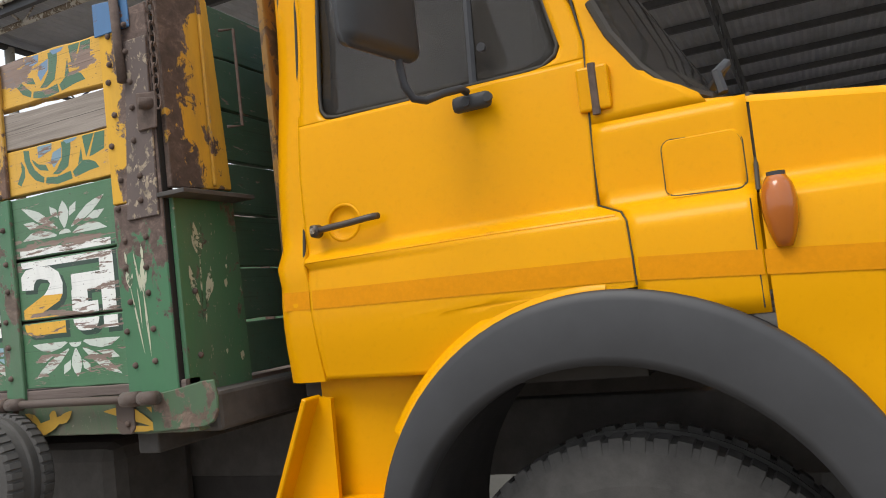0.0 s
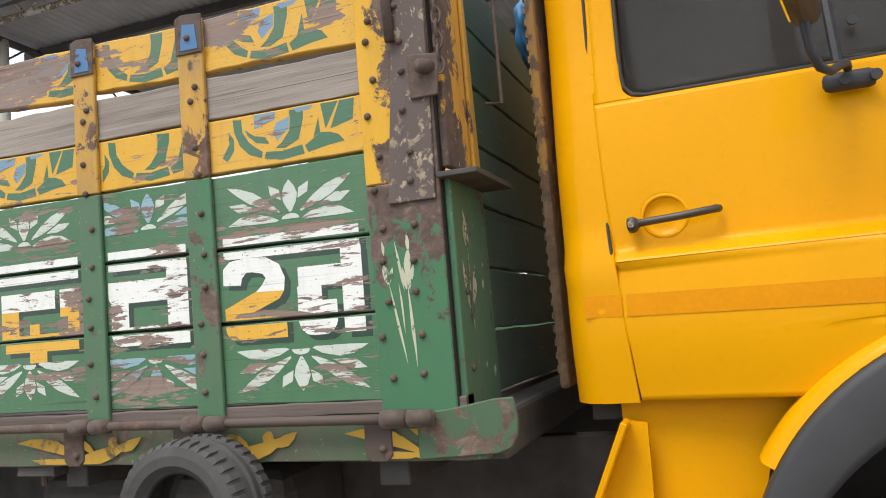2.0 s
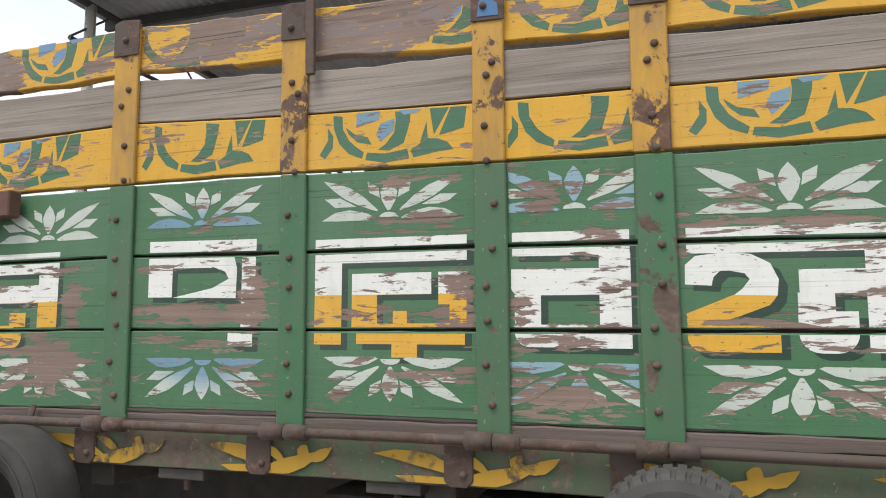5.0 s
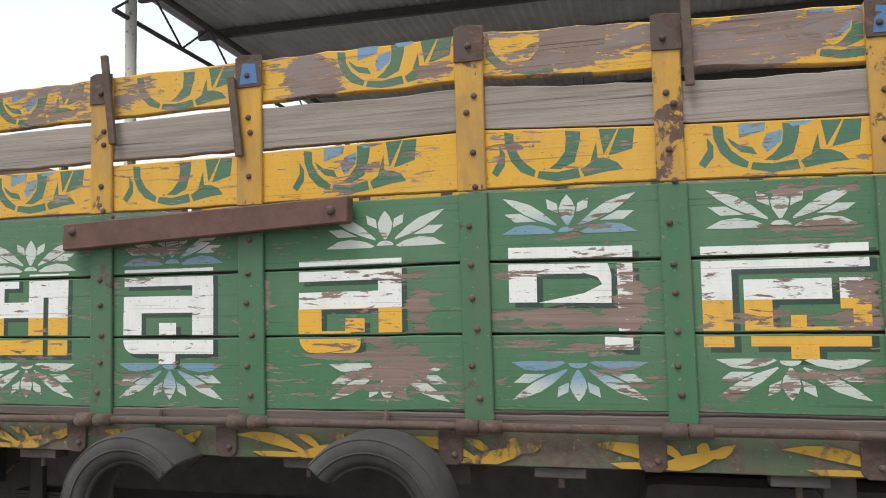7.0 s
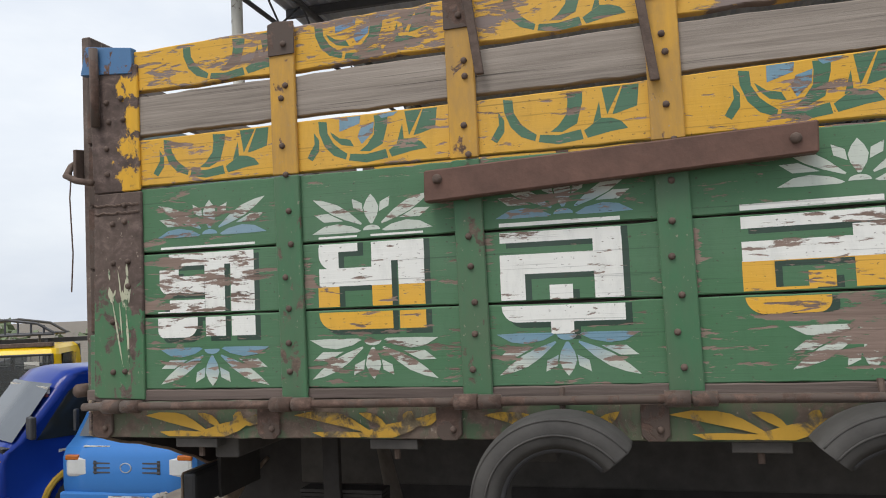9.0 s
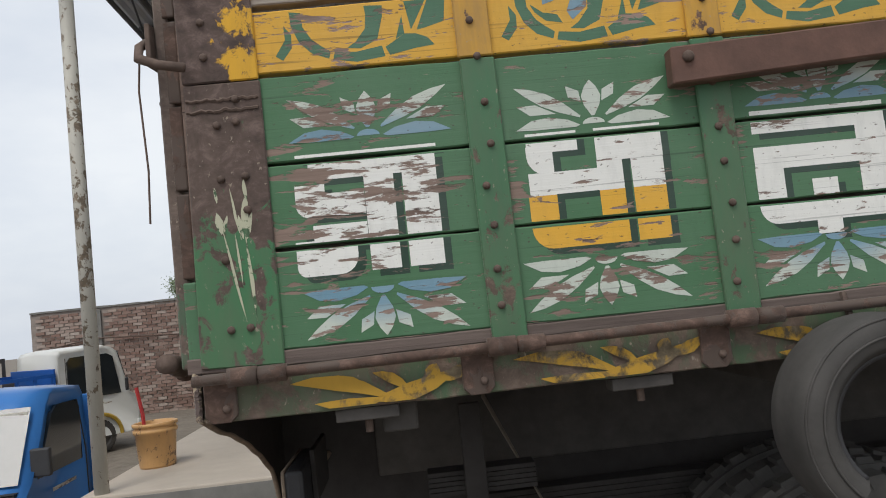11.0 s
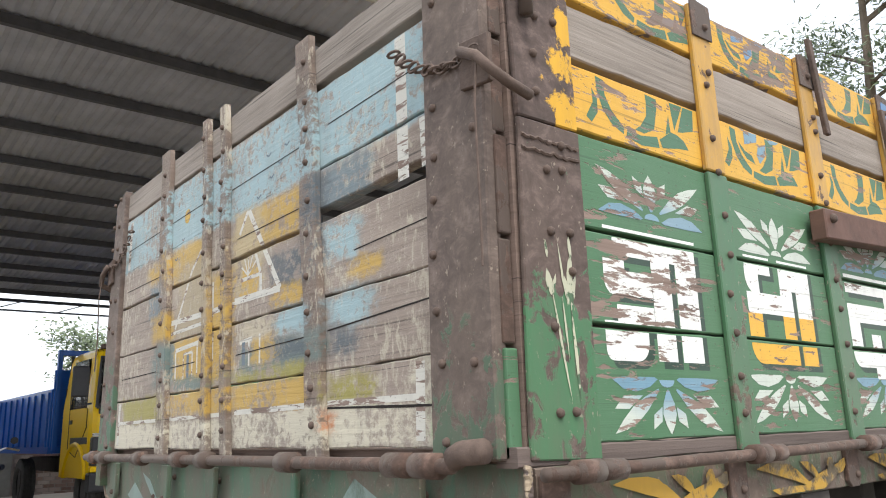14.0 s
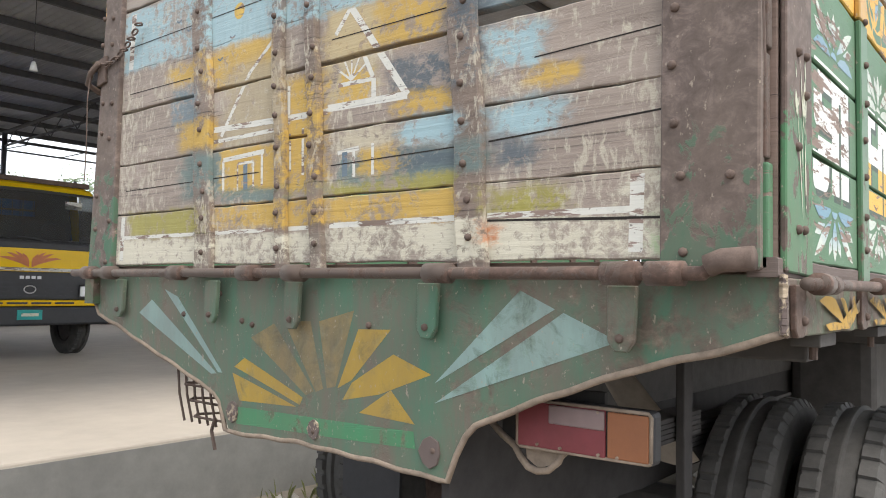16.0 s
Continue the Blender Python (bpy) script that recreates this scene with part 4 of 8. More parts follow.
# rear and front corner posts
part("corner_post", plate([(0.03, 1.268), (0.212, 1.262), (0.212, 1.9), (0.042, 1.9)], -0.01, 0.002, bevel=0.003), painted_steel("brown over green corner plate", (0.045, 0.18, 0.075), 0.28, rust=(0.1, 0.068, 0.058), rough=0.7, lost=("Z", 1.38, 1.72, 0.17), grime=0.35), truck, "brown and green corner plate")
part("corner_post", plate([(0.04, 1.903), (0.21, 1.903), (0.205, 2.3), (0.03, 2.28)], -0.01, 0.002, bevel=0.003), painted_steel("brown over yellow corner plate", (0.7, 0.38, 0.02), 0.46, rust=(0.1, 0.068, 0.058), rough=0.7, lost=("X", 0.17, 0.04, 0.14)), truck, "rusty yellow corner plate")
part("corner_cap", plate([(0.0, 2.285), (0.19, 2.27), (0.19, 2.352), (0.02, 2.375)], -0.014, 0.012, bevel=0.002), "blue_steel", truck)
part("corner_bar", tube((0.065, -0.026, 2.11), (0.06, -0.026, 2.36), 0.014, 8), "brown_steel", truck, smooth=True)
for x in (0.1, 0.155):
    for z in (1.34, 1.497, 1.6, 1.692, 1.8, 1.86, 1.95, 2.05, 2.12, 2.2):
        if rnd.random() < 0.35:
            continue
        same_mesh("bolt", bolt_ob, (x + 0.01 * rnd.uniform(-1, 1), -0.01, z + 0.012 * rnd.uniform(-1, 1)), truck)
part("corner_post", plate([(4.41, 1.255), (4.6, 1.255), (4.6, 1.8), (4.41, 1.8)], -0.012, 0.002, bevel=0.003), painted_steel("brown over green front corner plate", (0.05, 0.165, 0.075), 0.22, rust=(0.12, 0.08, 0.065), rough=0.7, lost=("Z", 1.5, 1.8, 0.16)), truck, "green corner plate, rusty towards the top")
part("corner_post", plate([(4.41, 1.803), (4.6, 1.803), (4.6, 2.36), (4.41, 2.35)], -0.012, 0.002, bevel=0.003), painted_steel("brown over yellow front corner plate", (0.7, 0.38, 0.02), 0.2, rust=(0.12, 0.08, 0.065), rough=0.7, lost=("X", 4.41, 4.58, 0.26)), truck, "rusty yellow and brown corner plate")
part("corner_cap", plate([(4.4, 2.3), (4.54, 2.3), (4.54, 2.385), (4.4, 2.4)], -0.018, -0.0125, bevel=0.002), "blue_steel", truck)
part("corner_plate", plate([(4.47, 1.75), (4.59, 1.75), (4.6, 2.26), (4.52, 2.26)], -0.02, -0.0125, bevel=0.002), "flecked_plate", truck)
part("corner_bar", tube((4.51, -0.03, 2.14), (4.5, -0.03, 2.42), 0.013, 8), "rust", truck, smooth=True)
for x in (4.44, 4.53):
    for z in (1.34, 1.43, 1.53, 1.62, 1.7, 1.79, 1.88, 1.97, 2.06, 2.15, 2.22, 2.3):
        same_mesh("bolt", bolt_ob, (x + 0.014 * rnd.uniform(-1, 1), -0.012 if x < 4.5 or z < 1.75 else -0.02, z + 0.012 * rnd.uniform(-1, 1)), truck)
# painted sprigs on the corner plates: two ragged lilies on thin stems
for cx in (0.125, 4.475):
    shapes = [leaf(cx + 0.028, 1.555, radians(86), 0.09, 0.017, 0.12), leaf(cx + 0.03, 1.545, radians(76), 0.06, 0.012, 0.1), leaf(cx + 0.022, 1.545, radians(98), 0.055, 0.012), leaf(cx - 0.024, 1.56, radians(100), 0.05, 0.017), leaf(cx - 0.02, 1.562, radians(76), 0.04, 0.01), leaf(cx - 0.03, 1.63, radians(95), 0.035, 0.008), leaf(cx + 0.034, 1.63, radians(92), 0.05, 0.01)]
    shapes += [leaf(cx + 0.026, 1.56, radians(-87), 0.2, 0.008), leaf(cx - 0.022, 1.565, radians(-80), 0.2, 0.007), leaf(cx, 1.66, radians(-82), 0.12, 0.006), leaf(cx + 0.004, 1.56, radians(-86), 0.12, 0.005)]
    for k, shape in enumerate(shapes):
        bm = bmesh.new()
        for poly in shape:
            bm.faces.new([bm.verts.new((p[0] + 0.002 * noise.noise((p[0] * 90, 0, p[1] * 90)), (-0.0125 if cx > 1 else -0.0105) - 0.0001 * k, p[1])) for p in poly])
        bmesh.ops.remove_doubles(bm, verts=bm.verts, dist=0.00005)
        part("painted_sprig", bm, "sprig_cream", truck)
# rough weld across the rear corner plate
for z in (1.862, 1.838):
    part("weld_bead", add_path(bmesh.new(), [(0.045 + 0.0055 * k, -0.0105 - 0.002 * abs(noise.noise((k * 0.9, z * 50, 0))), z + 0.006 * noise.noise((k * 0.5, z * 90, 4))) for k in range(30)], 0.004, 5), "rust", truck)

# ledge, hinge rod with knuckles, and the bottom rail
part("ledge", board(0.0, 4.62, 1.258, 1.29, -0.004, 0.05, seed=91, wear=0.004), "ledge_wood", truck)
part("bottom_rail", board(0.032, 4.66, 1.15, 1.256, -0.012, 0.06, seed=92, wear=0.004, warp=0.0), "rail_steel", truck, "green and rusty bottom rail with yellow scrolls")
def rod_z(x):
    return 1.246 + 0.014 * min(1.0, x / 1.8) - 0.01 * max(0.0, (x - 3.4) / 1.1)
part("hinge_rod", add_path(bmesh.new(), [(x, -0.045, rod_z(x)) for x in [0.02 + 0.3 * k for k in range(16)]], 0.012, 10), "brown_steel", truck, smooth=True)
for i, (a, b) in enumerate([(0.09, 0.2)] + list(POSTS) + [(4.43, 4.52)]):
    m = (a + b) / 2
    part("hinge_knuckle", tube((m - 0.05, -0.045, rod_z(m)), (m + 0.012, -0.045, rod_z(m)), 0.021, 12), "brown_steel", truck, smooth=True)
    part("hinge_knuckle", tube((m + 0.016, -0.045, rod_z(m)), (m + 0.075, -0.045, rod_z(m)), 0.019, 12), "brown_steel", truck, smooth=True)
    q = m - 0.075
    part("hinge_bracket", plate([(q - 0.035, 1.245), (q - 0.035, 1.165), (q - 0.02, 1.15), (q + 0.02, 1.15), (q + 0.035, 1.165), (q + 0.035, 1.245)], -0.024, -0.0125, bevel=0.002), "brown_steel", truck)
    same_mesh("bolt", bolt_ob, (q + 0.012, -0.024, 1.18), truck)
rail_boards = [(0, 0.0, 4.6, truck)]
for i in range(9):
    cx = 0.42 + 0.51 * i
    k = 1 + 0.12 * math.sin(2.3 * i)
    def to(u0, v0, u1, v1, w, bend):
        return leaf_to((cx + 0.2 * k * u0, 1.193 + 0.04 * v0), (cx + 0.2 * k * u1, 1.193 + 0.04 * v1), w * 1.3, bend)
    g = [to(0.85, 0.5, -0.15, -0.75, 0.03, 0.22), to(0.1, -0.7, -1.0, 0.6, 0.026, -0.28), to(0.05, -0.65, -0.75, -0.6, 0.02, 0.2), to(-0.1, -0.4, -0.55, 0.75, 0.018, -0.25), to(0.3, -0.4, -0.1, 0.75, 0.018, -0.3), to(0.55, -0.1, 0.6, 0.95, 0.026, 0.3), to(0.6, 0.0, 1.0, 0.8, 0.022, -0.3)]
    paint_on(g, "rail_yellow", 0.0195, (0.05, 4.55), rows=((1.152, 1.232),), boards=rail_boards, name="rail_scroll")

# the loose rusty channel bolted over the boards, and stake bars
bm = plate([(1.135, 1.79), (2.115, 1.838), (2.118, 1.915), (1.137, 1.876)], -0.06, -0.015, bevel=0.004)
channel = part("channel_bar", bm, plain("rust brown channel", (0.12, 0.062, 0.045), 0.7, 0, 0.4, 14.0, 0.3), truck, "rust-brown steel channel bolted across")
for x, z in ((1.175, 1.85), (2.065, 1.875)):
    b = same_mesh("bolt", bolt_ob, (x, -0.06, z), truck)
    b.scale = (1.5, 1.5, 1.5)
for x0, x1, z0, z1 in ((1.262, 1.298, 2.13, 2.425), (1.722, 1.752, 2.06, 2.31), (3.07, 3.075, 2.16, 2.44)):
    part("stake_bar", plate([(x1 - 0.012, z0), (x1 + 0.012, z0), (x0 + 0.012, z1), (x0 - 0.012, z1)], -0.036, -0.022, bevel=0.002), "rust", truck)

# added strips behind the green boards' seams; they block light in the slits
for z in (1.4985, 1.696):
    sag_mesh(part("seam_backing", board(0.19, 4.41, z - 0.03, z + 0.03, 0.034, 0.05, seed=95, wear=0.002), "ledge_wood", truck))

# floor, far side, headboard
part("bed_floor", box(0.03, 4.6, 0.03, BEDW - 0.03, 1.2, 1.26), "brown_wood", truck)
for k, (z0, z1) in enumerate(ROWS_Z):
    part("plank", board(0.02, 4.6, z0, z1, BEDW, BEDW - 0.032, seed=200 + k), ROW_MAT[k], truck)
for x in [0.05] + [(a + b) / 2 for a, b in POSTS] + [4.5]:
    part("strap", box(x - 0.035, x + 0.035, BEDW - 0.045, BEDW - 0.034, 1.2, 2.36), "brown_steel", truck)
part("bottom_rail", box(-0.01, 4.66, BEDW - 0.05, BEDW + 0.012, 1.15, 1.256), "rail_steel", truck)
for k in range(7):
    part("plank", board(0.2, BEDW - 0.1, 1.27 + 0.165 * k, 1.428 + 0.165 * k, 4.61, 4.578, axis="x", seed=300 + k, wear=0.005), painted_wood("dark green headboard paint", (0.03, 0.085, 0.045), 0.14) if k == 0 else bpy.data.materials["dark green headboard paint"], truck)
# headboard corner: yellow angle above, green plate with a shelf below
part("headboard_angle", plate([(0.008, 1.825), (0.258, 1.835), (0.24, 2.15), (0.222, 2.42), (0.16, 2.5), (0.008, 2.47)], 4.603, 4.622, "x", bevel=0.003), painted_steel("yellow angle rusty at the latch", (0.66, 0.35, 0.025), 0.24, rust=(0.1, 0.065, 0.05), dirt=0.5, lost=("Y", 0.16, 0.03, 0.15)), truck, "rusty yellow corner angle")
part("angle_fold", box(4.6225, 4.634, 0.17, 0.182, 1.84, 2.44, 0.004), "yellow_steel", truck)
part("headboard_plate", plate([(0.008, 1.2), (0.2, 1.155), (0.27, 1.144), (0.272, 1.3), (0.26, 1.8), (0.008, 1.8)], 4.603, 4.62, "x", bevel=0.003), painted_steel("green plate with pale chips", (0.05, 0.16, 0.075), 0.14, rust=(0.12, 0.085, 0.065), grime=0.25), truck, "green corner plate with cream sprigs")
part("headboard_shelf", box(4.6, 4.7, -0.03, 0.265, 1.795, 1.808, 0.002), "dark_under", truck)
part("corner_seam", box(4.59, 4.603, -0.008, 0.03, 1.26, 2.3), "crack", truck)
sprig = [leaf_to((0.092, 1.625), (0.078, 1.73), 0.026), leaf_to((0.092, 1.625), (0.1, 1.69), 0.02), leaf_to((0.09, 1.63), (0.066, 1.69), 0.018), leaf_to((0.09, 1.645), (0.11, 1.725), 0.012), leaf_to((0.076, 1.49), (0.046, 1.605), 0.024, 0.1), leaf_to((0.074, 1.51), (0.05, 1.56), 0.02), leaf_to((0.1, 1.49), (0.132, 1.6), 0.026, -0.1), leaf_to((0.105, 1.51), (0.138, 1.555), 0.02), leaf_to((0.092, 1.64), (0.084, 1.47), 0.007), leaf_to((0.078, 1.5), (0.084, 1.44), 0.006), leaf_to((0.1, 1.5), (0.094, 1.43), 0.006)]
for k, shape in enumerate(sprig):
    bm = bmesh.new()
    for poly in shape:
        bm.faces.new([bm.verts.new((4.6212 + 0.0001 * k, p[0], p[1])) for p in poly])
    bmesh.ops.remove_doubles(bm, verts=bm.verts, dist=0.00005)
    part("painted_sprig", bm, "sprig_cream", truck)
for y, z, r in ((0.192, 1.551, 0.012), (0.2, 1.6, 0.006), (0.235, 1.33, 0.014), (0.17, 1.35, 0.007)):
    part("paint_chip", plate([(y + r * 0.6 * math.cos(k * 0.9), z + r * math.sin(k * 0.9) * (1.3 if k % 2 else 0.8)) for k in range(7)], 4.6202, 4.6208, "x"), "sprig_cream", truck)
for z in (1.35, 1.53):
    same_mesh("bolt", bolt_ob, (4.62, 0.06, z), truck, Matrix.Rotation(radians(90), 4, "Z"))
part("front_beam", box(4.6, 4.7, 0.03, BEDW, 1.14, 1.25, 0.012), "dark_under", truck, "dark front cross beam")
part("rail_end", plate([(4.5, 1.256), (4.6, 1.268), (4.69, 1.284), (4.734, 1.286), (4.742, 1.24), (4.738, 1.2), (4.722, 1.175), (4.69, 1.163), (4.5, 1.152)], -0.022, -0.0125, bevel=0.003), painted_steel("rusty green rail end", (0.065, 0.12, 0.06), 0.5, rust=(0.14, 0.095, 0.07), rough=0.75), truck, "green and rusty rail end plate")
bundle = bmesh.new()
bmesh.ops.create_icosphere(bundle, subdivisions=4, radius=1.0)
for v in bundle.verts:
    k = 1 + 0.22 * noise.noise(v.co * 2.2) + 0.1 * abs(noise.noise(v.co * 6.0)) + 0.05 * noise.noise(v.co * 14.0)
    v.co = Vector((v.co.x * 0.055 * k, v.co.y * 0.14 * k, v.co.z * 0.13 * k))
tarp = part("tarp", bundle, plain("blue plastic sheet", (0.05, 0.2, 0.42), 0.5, 0, 0.5, 18.0, 0.4), None, smooth=True)
tarp.matrix_basis = Matrix.Translation((4.73, 0.62, 2.33))
tagged(tarp, "crumpled blue plastic sheet tucked behind the cab", "sheet")
for y0 in (0.22,):
    part("ladder_rail", add_path(bmesh.new(), [(4.66, y0, 2.32), (4.7, y0 + 0.02, 2.32), (4.7, y0 + 0.02, 2.02), (4.66, y0, 2.02)], 0.005), "rust", truck)
# chain and latch at the front corner
for k in range(11):
    z = 2.36 - 0.03 * k
    bm = bmesh.new()
    pts = [(0.011 * math.cos(t), 0, 0.02 * math.sin(t)) for t in [2 * math.pi * i / 10 for i in range(11)]]
    add_path(bm, pts, 0.0035, 5)
    l = part("chain_link", bm, "rust", truck)
    l.matrix_basis = Matrix.Translation((4.63, -0.022, z)) @ Matrix.Rotation(radians(90 * (k % 2)), 4, "Z")
part("latch", tube((4.585, -0.05, 2.06), (4.605, -0.02, 2.06), 0.017, 12), "rust", truck, smooth=True)
part("latch_plate", plate([(4.55, 1.99), (4.62, 1.99), (4.63, 2.09), (4.55, 2.1)], -0.028, -0.021, bevel=0.003), "rust", truck)

# ---- tailgate ----
RROWS = ((1.292, 1.466), (1.471, 1.643), (1.648, 1.833), (1.842, 1.974), (1.98, 2.195), (2.215, 2.32))
tail_boards = []
for k, (z0, z1) in enumerate(RROWS):
    cuts = [0.2, 0.7, 2.26] if k in (3, 4) else [0.2, 2.26]
    for q, (a, b) in enumerate(zip(cuts, cuts[1:])):
        s = 0.034 if (k == 3 and q == 0) else 0.0
        tail_boards.append((k, a, b, part("plank", board(a + 0.001, b - 0.001, z0 + s, z1 + (0.01 if q else 0), -0.002, 0.03, axis="x", seed=400 + 7 * k + q, wear=0.005, warp=0.0), "grey_wood" if k == 5 else "tail_picture", truck, "bare top board of the tailgate" if k == 5 else "tailgate board with a faded painted house")))


def tail(pieces, mat, depth, lim=(0.205, 2.255)):
    paint_on(pieces, mat, depth * 0.35, lim, rows=RROWS, axis="x", boards=tail_boards, name="painted_scene", outer=-0.002)


# the house: gable lines, porch, posts and windows
def line(a, b, w=0.014):
    d = Vector((b[0] - a[0], b[1] - a[1])).normalized() * w / 2
    return [(a[0] - d.y, a[1] + d.x), (b[0] - d.y, b[1] + d.x), (b[0] + d.y, b[1] - d.x), (a[0] + d.y, a[1] - d.x)]
roof_lines = [line((1.078, 1.974), (0.87, 1.706), 0.02), line((1.078, 1.974), (1.135, 1.908), 0.014), line((1.078, 1.974), (0.975, 1.847), 0.012), line((1.03, 1.844), (0.988, 1.766), 0.014), line((0.988, 1.766), (0.986, 1.704), 0.016), line((1.12, 1.767), (0.988, 1.766), 0.012), line((1.159, 1.71), (0.87, 1.706), 0.02), line((1.378, 1.964), (1.507, 1.867), 0.012), line((1.507, 1.867), (1.642, 1.687), 0.014), line((1.682, 1.711), (1.159, 1.702), 0.018), line((1.679, 1.673), (1.382, 1.678), 0.012)]
wall_lines = [line((1.324, 1.797), (1.32, 1.686), 0.012), line((1.627, 1.611), (1.622, 1.509), 0.012), line((1.627, 1.611), (1.428, 1.62), 0.014), line((1.438, 1.621), (1.434, 1.52), 0.01), line((1.554, 1.594), (1.55, 1.512), 0.008), line((1.554, 1.594), (1.477, 1.594), 0.008), line((1.477, 1.594), (1.474, 1.515), 0.008), line((1.259, 1.668), (1.254, 1.536), 0.01), line((1.036, 1.59), (1.115, 1.584), 0.012), line((1.054, 1.584), (1.052, 1.515), 0.01), line((0.986, 1.598), (0.984, 1.516), 0.01), line((1.365, 1.658), (1.361, 1.555), 0.008), line((1.313, 1.659), (1.308, 1.55), 0.008), line((1.311, 1.617), (1.364, 1.615), 0.012)]
fan_lines = [line((1.07, 1.775), (1.07 + 0.06 * math.cos(radians(a)), 1.775 + 0.07 * math.sin(radians(a))), 0.006) for a in (30, 60, 90, 120, 150)]
tail([[h] for h in roof_lines + wall_lines + fan_lines], "rear_white", 0.0006)
tail([[line((1.515, 1.589), (1.511, 1.513), 0.02)], [line((1.34, 1.646), (1.336, 1.553), 0.024)], [line((1.088, 1.584), (1.086, 1.519), 0.02)]], "rear_blue", 0.0016)
# long splits in the boards
splits = [line((0.21, 1.582), (0.62, 1.562), 0.004), line((0.21, 1.748), (0.5, 1.735), 0.003), line((0.7, 1.56), (1.14, 1.552), 0.003), line((0.21, 1.372), (0.62, 1.382), 0.005), line((0.28, 1.373), (0.42, 1.377), 0.006), line((1.45, 1.56), (2.2, 1.552), 0.003), line((1.82, 1.9), (2.2, 1.9), 0.003), line((0.75, 2.07), (1.2, 2.065), 0.003), line((1.42, 2.08), (2.2, 2.07), 0.003), line((0.24, 2.09), (0.62, 2.085), 0.003), line((0.75, 1.9), (1.15, 1.898), 0.003)]
tail([[h] for h in splits], "crack", 0.0018)
trim_lines = [line((0.25, 1.39), (0.62, 1.392), 0.014), line((0.71, 1.392), (1.14, 1.39), 0.014), line((1.18, 1.388), (2.22, 1.386), 0.012), line((0.262, 1.305), (0.258, 1.46), 0.03), line((2.215, 1.305), (2.21, 1.46), 0.025), line((0.3, 1.85), (0.305, 2.19), 0.04), line((2.2, 1.99), (2.19, 2.19), 0.03), line((0.22, 1.86), (0.225, 1.97), 0.03)]
tail([[h] for h in trim_lines], "rear_white", 0.001)
tail([[[(1.57 + 0.026 * math.cos(t), 2.07 + 0.026 * math.sin(t)) for t in [2 * math.pi * k / 14 for k in range(14)]]]], "rear_yellow", 0.0006)
birds = []
for y, z in ((1.9, 2.1), (1.84, 2.06), (1.82, 2.11), (1.6, 1.99), (1.66, 1.93), (0.95, 2.1), (0.88, 2.06), (0.93, 2.03), (0.84, 2.1), (1.01, 1.99)):
    birds += [[line((y - 0.014, z + 0.008), (y, z), 0.005)], [line((y, z), (y + 0.014, z + 0.007), 0.005)]]
tail(birds, "rear_blue", 0.0016)
# latches and chains at the upper corners of the tailgate
for y, s in ((0.0, 1), (2.4, -1)):
    part("latch_bar", add_path(bmesh.new(), [(-0.045, y + 0.05 * s, 2.03), (-0.05, y, 2.0), (-0.045, y - 0.03 * s, 1.965), (0.0, y - 0.035 * s, 1.945), (0.055, y - 0.032 * s, 1.935)], 0.011, 8), "rust", truck, smooth=True)
    part("latch_plate", plate([(y - 0.015, 1.95), (y + 0.07 * s, 1.96), (y + 0.07 * s, 2.06), (y - 0.015, 2.05)], -0.032, -0.0205, "x", bevel=0.002), "rust", truck)
    part("latch_wire", add_path(bmesh.new(), [(-0.05, y, 1.99), (-0.058, y, 1.9), (-0.052, y + 0.004, 1.72), (-0.056, y, 1.6)], 0.0025, 5), "rust", truck)
    for k in range(12):
        bm = bmesh.new()
        add_path(bm, [(0, 0.018 * math.cos(t), 0.01 * math.sin(t)) for t in [2 * math.pi * i / 10 for i in range(11)]], 0.0035, 5)
        l = part("chain_link", bm, "rust", truck)
        u = k / 11
        l.matrix_basis = Matrix.Translation((-0.03, y + s * (0.03 + 0.26 * u), 2.03 + 0.1 * u - 0.16 * u * (1 - u))) @ Matrix.Rotation(radians(90 * (k % 2)), 4, "Y")
# straps and end posts of the tailgate
for a, b, mat in ((0.66, 0.75, "brown_steel"), (1.2, 1.258, "rear_yellow"), (1.346, 1.402, "rear_yellow"), (1.703, 1.8, "brown_steel")):
    a, b = a + 0.004, b - 0.004
    m = "tail_strap"
    bm = bmesh.new()
    rows = []
    for i in range(13):
        z = 1.262 + (2.36 - 1.262) * i / 12
        e = 0.005 * math.sin(i * 1.3 + a * 9) - 0.07 * (2.05 - z)
        rows.append([bm.verts.new(p) for p in ((-0.003, a + e, z), (-0.018, a + e + 0.001, z), (-0.021, a + e + 0.006, z), (-0.021, b + e - 0.006, z), (-0.018, b + e - 0.001, z), (-0.003, b + e, z))])
    for r, s in zip(rows, rows[1:]):
        for i in range(5):
            bm.faces.new((r[i], r[i + 1], s[i + 1], s[i]))
    bm.faces.new(rows[-1])
    bmesh.ops.recalc_face_normals(bm, faces=bm.faces)
    part("strap", bm, m, truck, "faded upright strap")
    for i in range(11):
        z = 1.33 + 0.095 * i + rnd.uniform(-0.015, 0.015)
        same_mesh("bolt", bolt_ob, (-0.021, (a + b) / 2 - 0.07 * (2.05 - z) + rnd.uniform(-0.012, 0.012), z), truck, Matrix.Rotation(radians(-90), 4, "Z"))
post_mat = painted_steel("brown end post with green showing", (0.05, 0.13, 0.075), 0.42, rust=(0.125, 0.092, 0.078), rough=0.75, lost=("Z", 1.35, 1.85, 0.2), grime=0.5)
part("end_post", plate([(0.022, 1.27), (0.206, 1.262), (0.2, 2.42), (0.015, 2.42)], -0.02, 0.012, "x", bevel=0.004), post_mat, truck, "dark brown steel end post")
